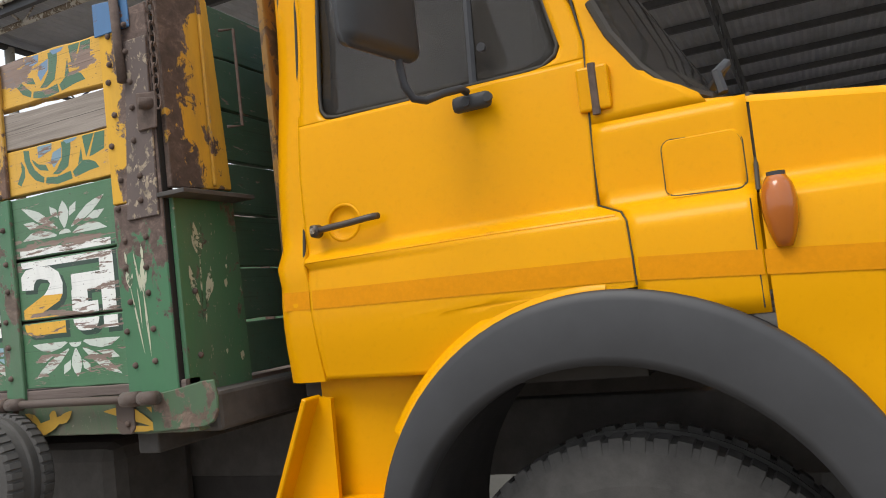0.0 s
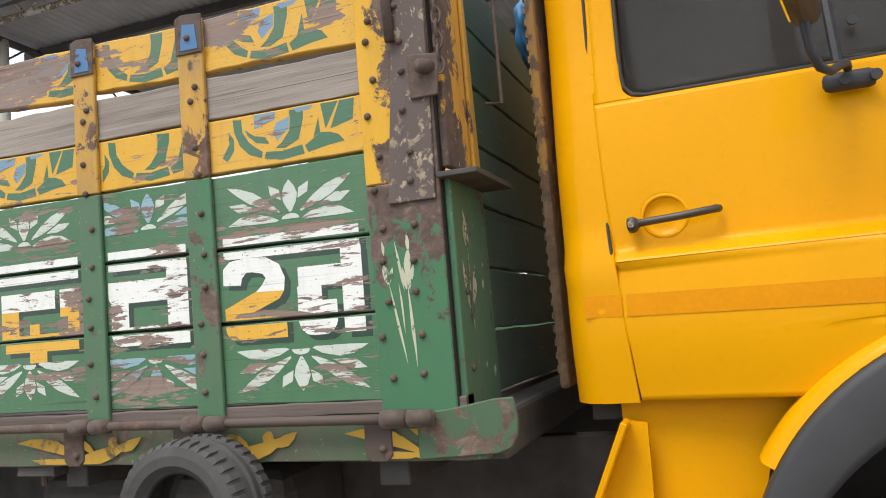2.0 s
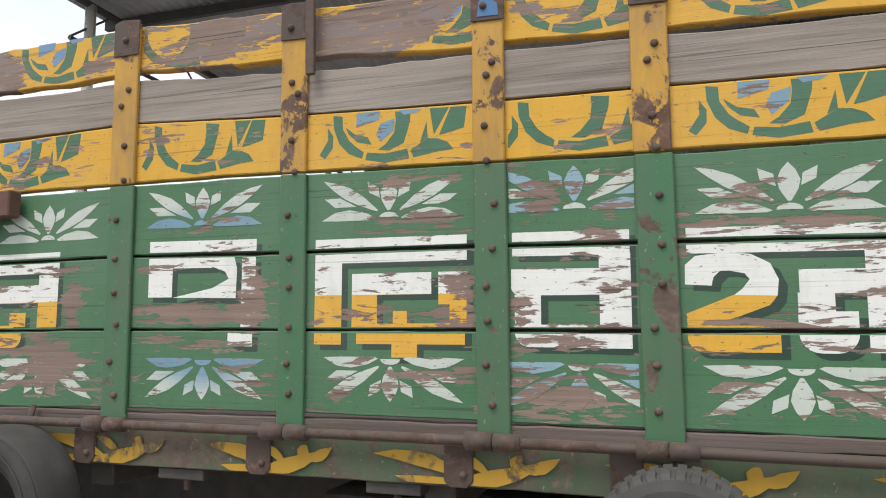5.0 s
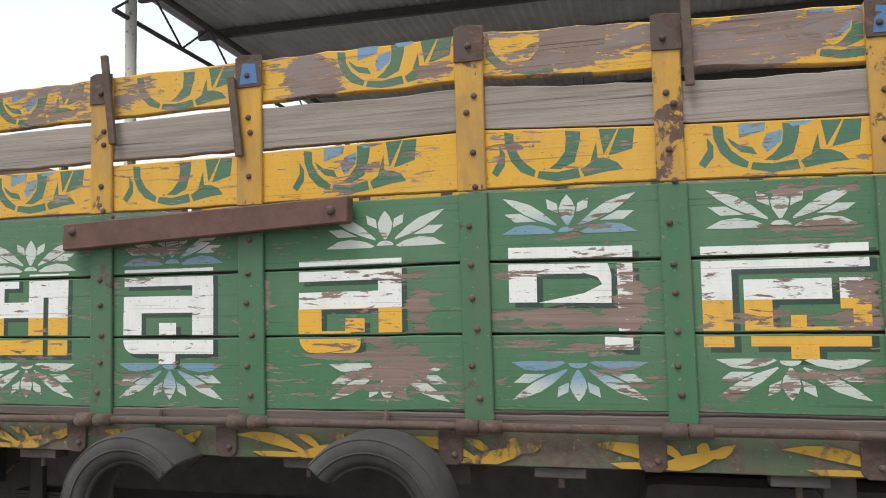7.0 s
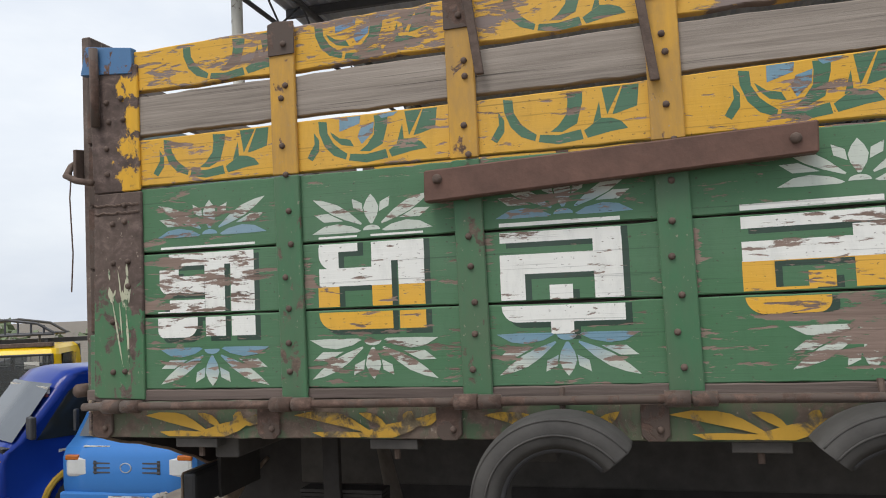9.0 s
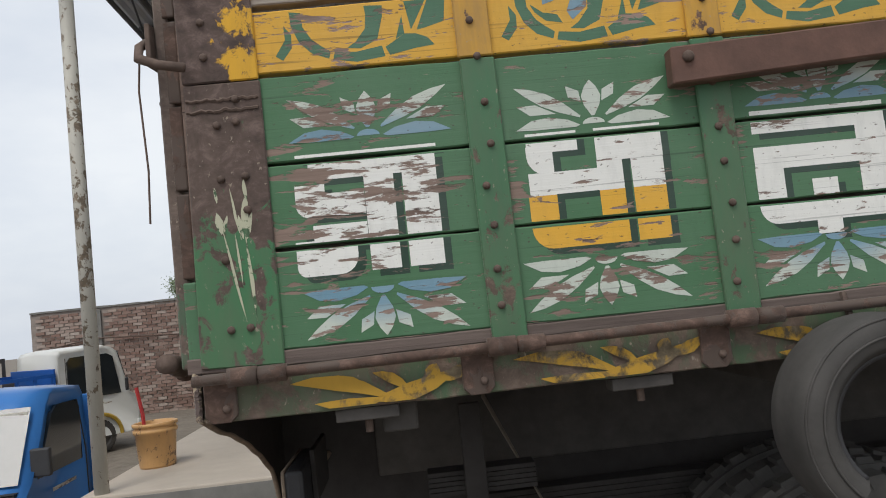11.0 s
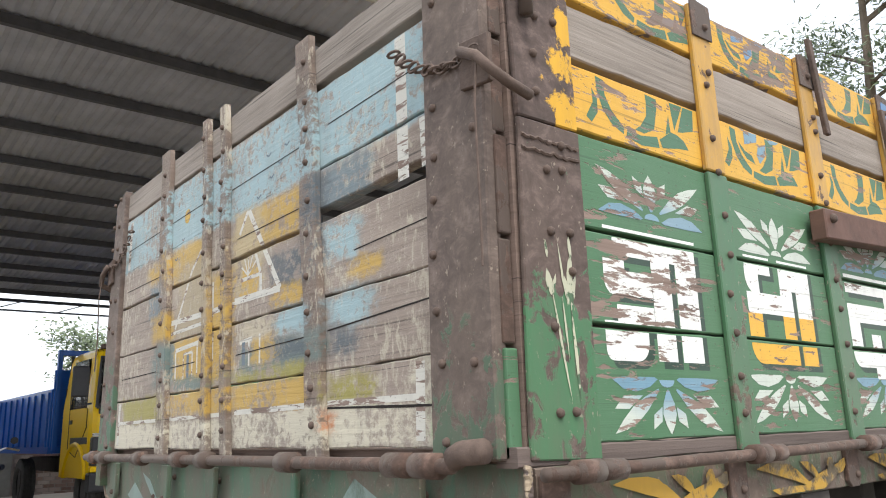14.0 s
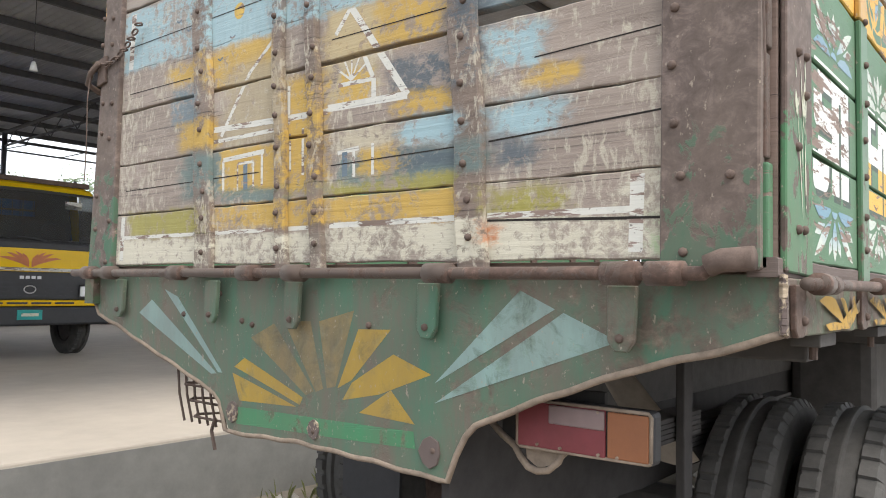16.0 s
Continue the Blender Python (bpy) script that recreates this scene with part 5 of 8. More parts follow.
part("end_post", plate([(2.25, 1.262), (2.42, 1.27), (2.36, 2.3), (2.25, 2.34)], -0.02, 0.012, "x", bevel=0.004), post_mat, truck, "dark brown steel end post")
for y in (0.06, 0.17, 2.29, 2.36):
    for i in range(10):
        if rnd.random() < 0.3:
            continue
        same_mesh("bolt", bolt_ob, (-0.02, y + rnd.uniform(-0.015, 0.015), 1.32 + 0.11 * i + rnd.uniform(-0.02, 0.02)), truck, Matrix.Rotation(radians(-90), 4, "Z"))
# inner end boards seen in the gap at the corner
for k in range(5):
    part("corner_block", box(0.0, 0.03, 0.012 + 0.004 * (k % 2), 0.04, 1.27 + 0.2 * k, 1.462 + 0.2 * k, 0.004), "brown_steel" if k else "green", truck)
part("corner_filler", box(0.032, 0.178, 0.006, 0.05, 1.265, 2.27), "brown_wood", truck)
# hinge rod of the tailgate with knuckles and hooks
part("hinge_rod", add_path(bmesh.new(), [(-0.05, 2.46, 1.262), (-0.05, 1.4, 1.262), (-0.05, 0.2, 1.262), (-0.05, 0.11, 1.262), (-0.052, 0.09, 1.28), (-0.054, 0.06, 1.292), (-0.054, 0.03, 1.29)], 0.014, 10), "brown_steel", truck, smooth=True)
part("rod_knob", add_path(bmesh.new(), [(-0.054, 0.1, 1.275), (-0.054, 0.075, 1.285), (-0.054, 0.02, 1.288)], 0.022, 10), "rust", truck, smooth=True)
for y in (0.18, 0.27, 0.72, 1.22, 1.42, 1.78, 2.2, 2.34):
    part("hinge_knuckle", tube((-0.05, y - 0.035, 1.262), (-0.05, y + 0.035, 1.262), 0.024, 12), "brown_steel", truck, smooth=True)
for y in (0.29, 0.79, 1.28, 1.66, 2.21):
    part("hook_strap", plate([(y - 0.035, 1.24), (y - 0.03, 1.13), (y - 0.015, 1.108), (y + 0.012, 1.108), (y + 0.028, 1.13), (y + 0.028, 1.24)], -0.012, 0.004, "x", bevel=0.003), "flap_steel", truck)
    same_mesh("bolt", bolt_ob, (-0.012, y, 1.135), truck, Matrix.Rotation(radians(-90), 4, "Z"))
part("tail_sill", box(0.034, 0.1, 0.02, 2.4, 1.2, 1.288, 0.003), "brown_wood", truck)
part("weld_bead", add_path(bmesh.new(), [(0.018 + 0.004 * noise.noise((k * 0.7, 0, 3)), -0.008 + 0.003 * noise.noise((k * 0.9, 5, 0)), 1.155 + 0.0036 * k) for k in range(30)], 0.008, 6), "flecked_plate", truck)
# the painted apron below
AP = [(-0.006, 1.262), (-0.006, 1.158), (0.05, 1.136), (0.284, 1.07), (0.477, 0.998), (0.6, 0.945), (0.67, 0.912), (0.715, 0.868), (0.735, 0.81), (0.75, 0.775), (0.77, 0.772), (1.0, 0.785), (1.3, 0.79), (1.6, 0.775), (1.66, 0.78), (1.655, 0.85), (1.69, 0.885), (1.9, 0.96), (2.12, 1.03), (2.27, 1.08), (2.4, 1.11), (2.43, 1.16), (2.43, 1.262)]
def apron_x(y, z):
    return 0.02 + 0.12 * max(0, 1.2 - z) ** 1.0 * 0.4 + 0.008 * math.sin(5 * y)
bm = bmesh.new()
N = 48
cols = []
def low(y):
    for (y0, z0), (y1, z1) in zip(AP[1:-1], AP[2:]):
        if y0 <= y <= y1 and y1 > y0:
            return z0 + (z1 - z0) * (y - y0) / (y1 - y0)
    return 1.16
for i in range(N + 1):
    y = -0.0059 + (2.4298 + 0.0059) * i / N
    zb = low(y) + 0.003 * noise.noise((y * 30, 0, 0))
    cols.append([(y, 1.262 + (zb - 1.262) * j / 8) for j in range(9)])
for d in (0.0, 0.006):
    grid = [[bm.verts.new((apron_x(y, z) + d, y, z)) for y, z in c] for c in cols]
    for a, b in zip(grid, grid[1:]):
        for j in range(8):
            bm.faces.new((a[j], a[j + 1], b[j + 1], b[j]))
bmesh.ops.recalc_face_normals(bm, faces=bm.faces)
# inner sheet over the apron's dirty back, coloured black for the shade there
back = bmesh.new()
grid = [[back.verts.new((apron_x(y, z) + 0.009, y, z)) for y, z in c] for c in cols]
for a, b in zip(grid, grid[1:]):
    for j in range(8):
        back.faces.new((a[j], b[j], b[j + 1], a[j + 1]))
part("apron_back", back, "under_shade", truck, "dirty unpainted back of the apron, blackened for its shade", smooth=True)
apron = part("apron", bm, "flap_steel", truck, "dull green sheet apron with a painted sunburst", smooth=True)
def apron_paint(pieces, mat, depth):
    """Paint that follows the sheet: each shape is cut into small triangles about its middle."""
    for poly in pieces:
        bm = bmesh.new()
        m = (sum(p[0] for p in poly) / len(poly), sum(p[1] for p in poly) / len(poly))
        n = 8
        rings = []
        for k in range(n + 1):
            ring = []
            for p, q in zip(poly, poly[1:] + poly[:1]):
                for i in range(n):
                    c = (p[0] + (q[0] - p[0]) * i / n, p[1] + (q[1] - p[1]) * i / n)
                    c = (m[0] + (c[0] - m[0]) * k / n, m[1] + (c[1] - m[1]) * k / n)
                    ring.append((apron_x(*c) - depth - 0.0006, c[0], c[1]))
            rings.append([bm.verts.new(v) for v in (ring if k else ring[:1])])
        c = len(rings[1])
        for i in range(c):
            bm.faces.new((rings[0][0], rings[1][i], rings[1][(i + 1) % c]))
        for a, b in zip(rings[1:], rings[2:]):
            for i in range(c):
                bm.faces.new((a[i], b[i], b[(i + 1) % c], a[(i + 1) % c]))
        bm.normal_update()
        if sum(f.normal.x for f in bm.faces) > 0:
            for f in bm.faces:
                f.normal_flip()
        part("painted_ray", bm, mat, apron)
# half a sun over a bright green strip, and pale fans at its sides
apron_paint([[(1.039, 0.902), (0.926, 0.971), (0.849, 0.895)], [(1.103, 0.928), (1.066, 0.977), (0.916, 1.061), (0.795, 1.02), (0.967, 0.956)], [(1.122, 0.957), (1.039, 1.118), (0.924, 1.122), (1.066, 0.984)], [(1.591, 0.978), (1.54, 1.008), (1.268, 0.917), (1.282, 0.895)], [(1.601, 0.959), (1.296, 0.888), (1.568, 0.877)]], "gold_steel", 0.0)
apron_paint([[(1.165, 0.953), (1.195, 1.132), (1.055, 1.166), (1.13, 0.961)], [(1.212, 0.938), (1.35, 1.128), (1.232, 1.131), (1.181, 0.95)], [(1.254, 0.925), (1.509, 1.071), (1.396, 1.118), (1.22, 0.94)]], "gold_faded", 0.0)
apron_paint([[(1.596, 0.857), (0.853, 0.877), (0.848, 0.836), (1.582, 0.805)]], "leaf_steel", 0.0)
apron_paint([[(0.786, 1.0), (0.545, 1.226), (0.458, 1.187)], [(0.786, 0.953), (0.438, 1.18), (0.312, 1.126)], [(1.958, 1.21), (1.884, 1.186), (1.651, 0.955), (1.673, 0.954)], [(2.11, 1.126), (2.031, 1.173), (1.68, 0.95), (1.71, 0.947)]], "mint_steel", 0.0004)
part("apron_rim", add_path(bmesh.new(), [(apron_x(y, low(y)) + 0.002, y, low(y) + 0.002 * math.sin(40 * y)) for y in [-0.004 + 2.43 * i / 90 for i in range(91)]], 0.008, 6), "dusty_rim", truck, smooth=True)
for y, z in ((0.79, 0.84), (1.22, 0.83), (1.6, 0.83), (1.0, 1.13), (1.85, 1.13), (1.55, 1.12), (0.29, 1.2), (0.79, 1.2), (1.28, 1.2), (1.66, 1.2), (2.21, 1.2), (1.5, 1.11)):
    b = same_mesh("bolt", bolt_ob, (apron_x(y, z), y, z), truck, Matrix.Rotation(radians(-90), 4, "Z"))

for y, z, r in ((0.8, 0.835, 0.03), (1.22, 0.835, 0.022), (1.6, 0.84, 0.026)):
    part("washer_plate", plate([(y + r * math.cos(k * 0.785) * (1 + 0.2 * (k % 3 == 0)), z + 1.3 * r * math.sin(k * 0.785)) for k in range(8)], apron_x(y, z) - 0.006, apron_x(y, z) + 0.004, "x", bevel=0.001), "flecked_plate", truck)
# wire guard behind the apron
bm = bmesh.new()
for k in range(4):
    z = 0.79 + 0.05 * k
    add_path(bm, [(0.09, 1.72, z), (0.07, 1.84 + 0.03 * k, z + 0.005), (0.12, 1.9 + 0.03 * k, z), (0.2, 1.86, z)], 0.0045, 5)
for k in range(5):
    y = 1.74 + 0.045 * k
    add_path(bm, [(0.085, y, 0.77), (0.075, y + 0.02, 0.86), (0.085, y + 0.05, 0.95)], 0.0045, 5)
part("lamp_guard", bm, "rust", truck, "bent rusty wire guard")
part("loose_wire", add_path(bmesh.new(), [(0.08, 1.74, 0.8), (0.075, 1.75, 0.76), (0.08, 1.735, 0.7)], 0.006, 5), "rust", truck)


# ---- cab ----
before_cab = set(bpy.data.objects)
def cab_y(x, z):
    """Outer skin of the cab's near side."""
    if z > 1.6:
        y = 0.14 + 0.12 * (z - 1.6) - 0.01 * math.sin((z - 1.6) * 8)
    elif z > 1.56:
        t = (1.6 - z) / 0.04
        y = 0.14 - 0.085 * (3 * t * t - 2 * t * t * t)
    else:
        y = 0.055 - 0.015 * math.sin(min(1, (1.56 - z) / 0.3) * math.pi)
    if z <= 1.6 and x < 5.5:
        y += 0.07 * min(1, (5.5 - x) / 0.55) * min(1, (1.6 - z) / 0.05)
    return y


def skin(rows, cols=10, thick=0.02, y=cab_y, step=0.025):
    """A panel of the cab's skin from rows of (z, x0, x1), with a folded rim."""
    bm = bmesh.new()
    dense = []
    for (z0, a0, b0), (z1, a1, b1) in zip(rows, rows[1:]):
        k = max(1, int(abs(z1 - z0) / step))
        for i in range(k):
            t = i / k
            dense.append((z0 + (z1 - z0) * t, a0 + (a1 - a0) * t, b0 + (b1 - b0) * t))
    dense.append(rows[-1])
    out, inn = [], []
    for z, a, b in dense:
        out.append([bm.verts.new((a + (b - a) * i / cols, y(a + (b - a) * i / cols, z), z)) for i in range(cols + 1)])
        inn.append([bm.verts.new((v.co.x, v.co.y + thick, v.co.z)) for v in out[-1]])
    for g in (out, inn):
        for r, s in zip(g, g[1:]):
            for i in range(cols):
                bm.faces.new((r[i], r[i + 1], s[i + 1], s[i]))
    loop_o = out[0] + [r[-1] for r in out[1:-1]] + out[-1][::-1] + [r[0] for r in out[-2:0:-1]]
    loop_i = inn[0] + [r[-1] for r in inn[1:-1]] + inn[-1][::-1] + [r[0] for r in inn[-2:0:-1]]
    n = len(loop_o)
    for i in range(n):
        j = (i + 1) % n
        bm.faces.new((loop_o[i], loop_o[j], loop_i[j], loop_i[i]))
    bmesh.ops.recalc_face_normals(bm, faces=bm.faces)
    return bm


def arch_z(x, extra=0.0):
    d = 0.605 + extra
    q = d * d - (x - 5.77) ** 2
    return 0.81 + math.sqrt(q) if q > 0 else -1


# rear corner of the cab, rounded into its back wall
bm = bmesh.new()
grid = []
for i in range(27):
    z = 1.245 + (2.62 - 1.245) * i / 26
    xd = 4.978 - 0.035 * min(1, (z - 1.245) / 0.5)
    xb = 4.828 - 0.012 * (z - 1.245)
    y0 = cab_y(xd, z)
    row = [(xd, y0 + 0.02), (xd, y0 + 0.001), (xd - 0.004, y0)]
    r, ry = 0.085, 0.11
    for k in range(9):
        t = radians(90 * k / 8)
        row.append((xb + r - r * math.sin(t), y0 + ry - ry * math.cos(t) if k else y0))
    row += [(xb, 0.6), (xb, 1.22), (xb, 1.84), (xb + 0.02, 2.2), (xb + 0.08, 2.28)]
    grid.append([bm.verts.new((x, y, z)) for x, y in row])
for a_, b_ in zip(grid, grid[1:]):
    for i in range(len(a_) - 1):
        bm.faces.new((a_[i], b_[i], b_[i + 1], a_[i + 1]))
part("cab_back", bm, "cab", truck, "deep yellow rear corner and back wall", smooth=True)
# louvred air intake behind the cab; its browned yellow holds the gap's shade
intake = part("air_intake", box(4.775, 4.8, 0.26, 0.8, 1.27, 2.5, 0.01), "intake_shade", truck, "yellow louvred air intake behind the cab, coloured darker for shade")
for k in range(34):
    part("louvre", box(4.768, 4.776, 0.28, 0.6, 1.31 + 0.034 * k, 1.328 + 0.034 * k), "intake_shade", intake)
# door, in one pressing below the window, with its frame above
sill = 1.955
def door_y(x, z):
    """The skin with the shallow dish behind the handle."""
    q = ((x - 5.085) / 0.052) ** 2 + ((z - 1.662) / 0.05) ** 2
    return cab_y(x, z) + (0.011 * math.sin(0.5 * math.pi * min(1.0, 1.5 * (1 - q))) ** 2 if q < 1 else 0.0)
door = part("door", skin([(1.25, 4.982, 5.345), (1.3, 4.977, 5.4), (1.36, 4.972, 5.51), (1.398, 4.966, 5.62), (1.408, 4.964, 5.829), (1.5, 4.958, 5.826), (1.55, 4.956, 5.822), (1.572, 4.955, 5.808), (1.585, 4.954, 5.78), (1.6, 4.952, 5.748), (1.8, 4.94, 5.752), (sill, 4.934, 5.752)], 96, y=door_y, step=0.011), "cab", truck, "deep yellow cab door", smooth=True)
fr = [(sill, 4.934, 5.06), (sill + 0.005, 4.934, 5.04), (sill + 0.012, 4.934, 5.03), (sill + 0.025, 4.934, 5.02), (sill + 0.06, 4.934, 5.015), (2.3, 4.935, 5.013), (2.56, 4.94, 5.03)]
part("door_frame", skin(fr, 4), "cab", door, smooth=True)
fr = [(sill, 5.62, 5.752), (sill + 0.006, 5.66, 5.752), (sill + 0.018, 5.685, 5.752), (sill + 0.045, 5.697, 5.75), (2.1, 5.67, 5.728), (2.3, 5.62, 5.68), (2.56, 5.5, 5.58)]
part("door_frame", skin(fr, 4), "cab", door, smooth=True)
# rubber round the window, divider bar, and panes
def at_skin(x, z, off):
    return (x, cab_y(x, z) + off, z)
rim = [(5.02, 2.5), (5.015, 2.3), (5.017, 2.03), (5.022, 1.99), (5.04, 1.967), (5.07, 1.96), (5.3, 1.958), (5.6, 1.958), (5.65, 1.962), (5.683, 1.985), (5.69, 2.01), (5.665, 2.11), (5.615, 2.3), (5.5, 2.52)]
part("window_seal", add_path(bmesh.new(), [at_skin(x, z, 0.006) for x, z in rim], 0.006, 6), "seam", door, smooth=True)
part("window_divider", add_path(bmesh.new(), [at_skin(5.462, 1.958, 0.012), at_skin(5.455, 2.2, 0.012), at_skin(5.44, 2.5, 0.012)], 0.011, 6), "black_plastic", door)
pane_rows = [(1.955, 5.04, 5.66), (1.99, 5.02, 5.69), (2.1, 5.01, 5.67), (2.3, 5.01, 5.62), (2.56, 5.02, 5.5)]
pane = part("door_pane", skin(pane_rows, 8, 0.004, lambda x, z: cab_y(x, z) + 0.012), "glass", door, "dusty window glass", smooth=True)
pane.visible_shadow = False
bm = bmesh.new()
add_tube(bm, (5.5, 0.185, 2.045), (5.5, 0.175, 2.045), 0.012, 8)
part("window_knob", bm, "black_plastic", door)
# door handle in its dish
bm = bmesh.new()
pts = []
for i in range(17):
    a = math.pi * i / 16
    pts.append((5.1 + 0.062 * math.cos(a), 1.66 + 0.045 * math.sin(a)))
bm.free()
bm = bmesh.new()
ring = [(5.088 + 0.05 * math.cos(a), 1.662 + 0.048 * math.sin(a)) for a in [2 * math.pi * i / 28 for i in range(29)]]
add_path(bm, [at_skin(x, z, 0.003) for x, z in ring], 0.0055, 6)
part("handle_dish", bm, "cab", door, smooth=True)
part("door_handle", add_path(bmesh.new(), [(5.005, 0.12, 1.646), (5.02, 0.112, 1.647), (5.06, 0.108, 1.65), (5.12, 0.104, 1.653), (5.175, 0.106, 1.658), (5.2, 0.112, 1.661), (5.205, 0.125, 1.662)], 0.009, 8), "handle_brown", door, "dark grey door handle", smooth=True)
part("handle_boss", tube((5.016, 0.125, 1.647), (5.016, 0.1, 1.647), 0.019, 14, 0.016), "handle_brown", door, smooth=True)
part("door_lock", tube((5.016, 0.1, 1.647), (5.016, 0.096, 1.647), 0.008, 12), "pole", door)
# hinge
part("door_hinge", box(5.735, 5.805, 0.145, 0.175, 1.82, 1.925, 0.006), "cab", door)
part("hinge_pin", tube((5.772, 0.146, 1.81), (5.772, 0.146, 1.93), 0.009, 8), "rust", door)
part("door_seam", add_path(bmesh.new(), [at_skin(x, z, 0.012) for x, z in ((4.977, 1.25), (4.95, 1.565), (4.94, 1.7), (4.928, 2.0), (4.93, 2.5))], 0.004, 6), "seam", truck)
part("door_seam", add_path(bmesh.new(), [at_skin(x, z, 0.0) for x, z in ((5.7528, 1.6), (5.7528, 1.8), (5.7528, 2.0), (5.733, 2.1), (5.685, 2.3), (5.56, 2.56))], 0.0025, 6), "seam", truck)
part("door_crease", add_path(bmesh.new(), [(x, cab_y(x, 1.5655) - 0.0005 + 0.004, 1.5655) for x in (4.96, 5.1, 5.3, 5.5, 5.7, 5.8)], 0.004, 5), "cab", door)
# reflective tape
def nose_y(x, z):
    return cab_y(x, z) + 0.25 * max(0, x - 6.5) ** 2
for a, b, par in ((4.88, 4.962, truck), (4.972, 5.826, door), (5.838, 6.075, truck), (6.079, 7.1, truck)):
    bm = bmesh.new()
    n = max(2, int((b - a) / 0.04))
    def tape_z(x):
        return 1.466 - 0.022 * (x - 4.94) if x < 5.82 else 1.4466 - 0.065 * (x - 5.82)
    r = [[bm.verts.new((x, (cab_y if x < 6.08 else nose_y)(x, tape_z(x) + dz) - 0.0016, tape_z(x) + dz)) for x in [a + (b - a) * i / n for i in range(n + 1)]] for dz in (-0.025, 0.0, 0.025)]
    for p, q in zip(r, r[1:]):
        for i in range(n):
            bm.faces.new((p[i], p[i + 1], q[i + 1], q[i]))
    part("tape_stripe", bm, "cab_stripe", par, "orange reflective tape")
# fender and bonnet side, ahead of the door
fender_rows = [(1.33, 6.0, 6.078), (1.37, 5.92, 6.078), (1.395, 5.8305, 6.078), (1.47, 5.8285, 6.078), (1.55, 5.8245, 6.078), (1.575, 5.811, 6.078), (1.588, 5.782, 6.078), (1.6, 5.7535, 6.078), (1.7, 5.7535, 6.078), (1.79, 5.7535, 6.078)]
part("fender", skin(fender_rows, 12), "cab", truck, "deep yellow fender", smooth=True)
bm = bmesh.new()
xs = [6.084 + 0.05 * i for i in range(25)]
grid = []
for x in xs:
    zt = 1.792 - 0.14 * (x - 6.08)
    za = max(arch_z(x + 0.02, -0.02), 0.85)
    grid.append([bm.verts.new((x, nose_y(x, z), z)) for z in [za + (1.55 - za) * k / 5 for k in range(5)] + [1.55, 1.565, 1.58, 1.6, 1.62, 1.66, 1.7, zt - 0.05, zt - 0.02]])
for a, b in zip(grid, grid[1:]):
    for i in range(len(a) - 1):
        bm.faces.new((a[i], b[i], b[i + 1], a[i + 1]))
part("bonnet_side", bm, "cab", truck, "deep yellow bonnet side", smooth=True)
# bonnet top, cowl and nose
bm = bmesh.new()
grid = []
for x in [5.95, 6.03] + xs:
    zt = 1.792 - 0.14 * (x - 6.08)
    row = [(nose_y(x, zt - 0.02), zt - 0.02), (nose_y(x, zt) + 0.012, zt - 0.005), (0.24, zt + 0.012), (0.4, zt + 0.035), (0.7, zt + 0.06), (1.22, zt + 0.075), (1.74, zt + 0.06), (2.04, zt + 0.035), (2.2, zt + 0.012), (2.25, zt - 0.05), (2.3, 1.3)]
    grid.append([bm.verts.new((x, y, z)) for y, z in row])
for a, b in zip(grid, grid[1:]):
    for i in range(len(a) - 1):
        bm.faces.new((a[i], b[i], b[i + 1], a[i + 1]))
bm.faces.new(grid[-1])
part("bonnet", bm, "cab", truck, "deep yellow bonnet", smooth=True)
part("bonnet_seam", add_path(bmesh.new(), [at_skin(6.081, z, 0.01) for z in (1.575, 1.65, 1.72, 1.775)] + [(6.081, 0.2, 1.797), (6.081, 0.4, 1.835), (6.081, 0.8, 1.86)], 0.005, 6), "seam", truck)
part("fender_seam", add_path(bmesh.new(), [at_skin(x, z, 0.0) for x, z in ((5.8297, 1.412), (5.828, 1.47), (5.823, 1.55), (5.81, 1.573), (5.781, 1.587), (5.753, 1.6))], 0.0022, 6), "seam", truck)
part("fender_seam", add_path(bmesh.new(), [at_skin(6.066, z, 0.0) for z in (1.34, 1.41, 1.47, 1.53, 1.56)], 0.0015, 5), "seam", truck)
# the flap on the fender's flank
bm = bmesh.new()
c = []
for (cx, cz, a0) in ((6.04, 1.608, -90), (6.04, 1.692, 0), (5.915, 1.7, 90), (5.915, 1.613, 180)):
    for k in range(5):
        a = radians(a0 + 90 * k / 4)
        c.append((cx + 0.02 * math.cos(a), cz + 0.02 * math.sin(a)))
bm.free()
def flap_row(z):
    d = min(z - 1.588, 1.72 - z)
    r = 0.02 - math.sqrt(max(0.0, 0.0004 - (0.02 - d) ** 2)) if d < 0.02 else 0.0
    return (z, 5.895 + r, 6.06 - r)
bm = skin([flap_row(z) for z in (1.5885, 1.591, 1.595, 1.6, 1.608, 1.65, 1.7, 1.708, 1.713, 1.717, 1.7195)], 12, 0.006, lambda x, z: cab_y(x, z) - 0.003)
part("side_flap", bm, "cab", truck, smooth=True)
part("flap_seam", add_path(bmesh.new(), [at_skin(x, z, -0.0005) for x, z in c + c[:1]], 0.003, 5), "seam", truck)
# amber side lamp
bm = bmesh.new()
rings = []
for i in range(9):
    t = i / 8
    z = 1.455 + 0.14 * t
    r = 0.034 * (math.sin(math.pi * (0.12 + 0.8 * (1 - t) ** 0.8)) ** 0.6)
    rings.append([bm.verts.new((6.118 + r * math.cos(a), cab_y(6.118, 1.53) - 0.012 + 1.1 * r * math.sin(a), z)) for a in [2 * math.pi * k / 12 for k in range(12)]])
for a, b in zip(rings, rings[1:]):
    for i in range(12):
        bm.faces.new((a[i], a[(i + 1) % 12], b[(i + 1) % 12], b[i]))
bm.faces.new(rings[0][::-1])
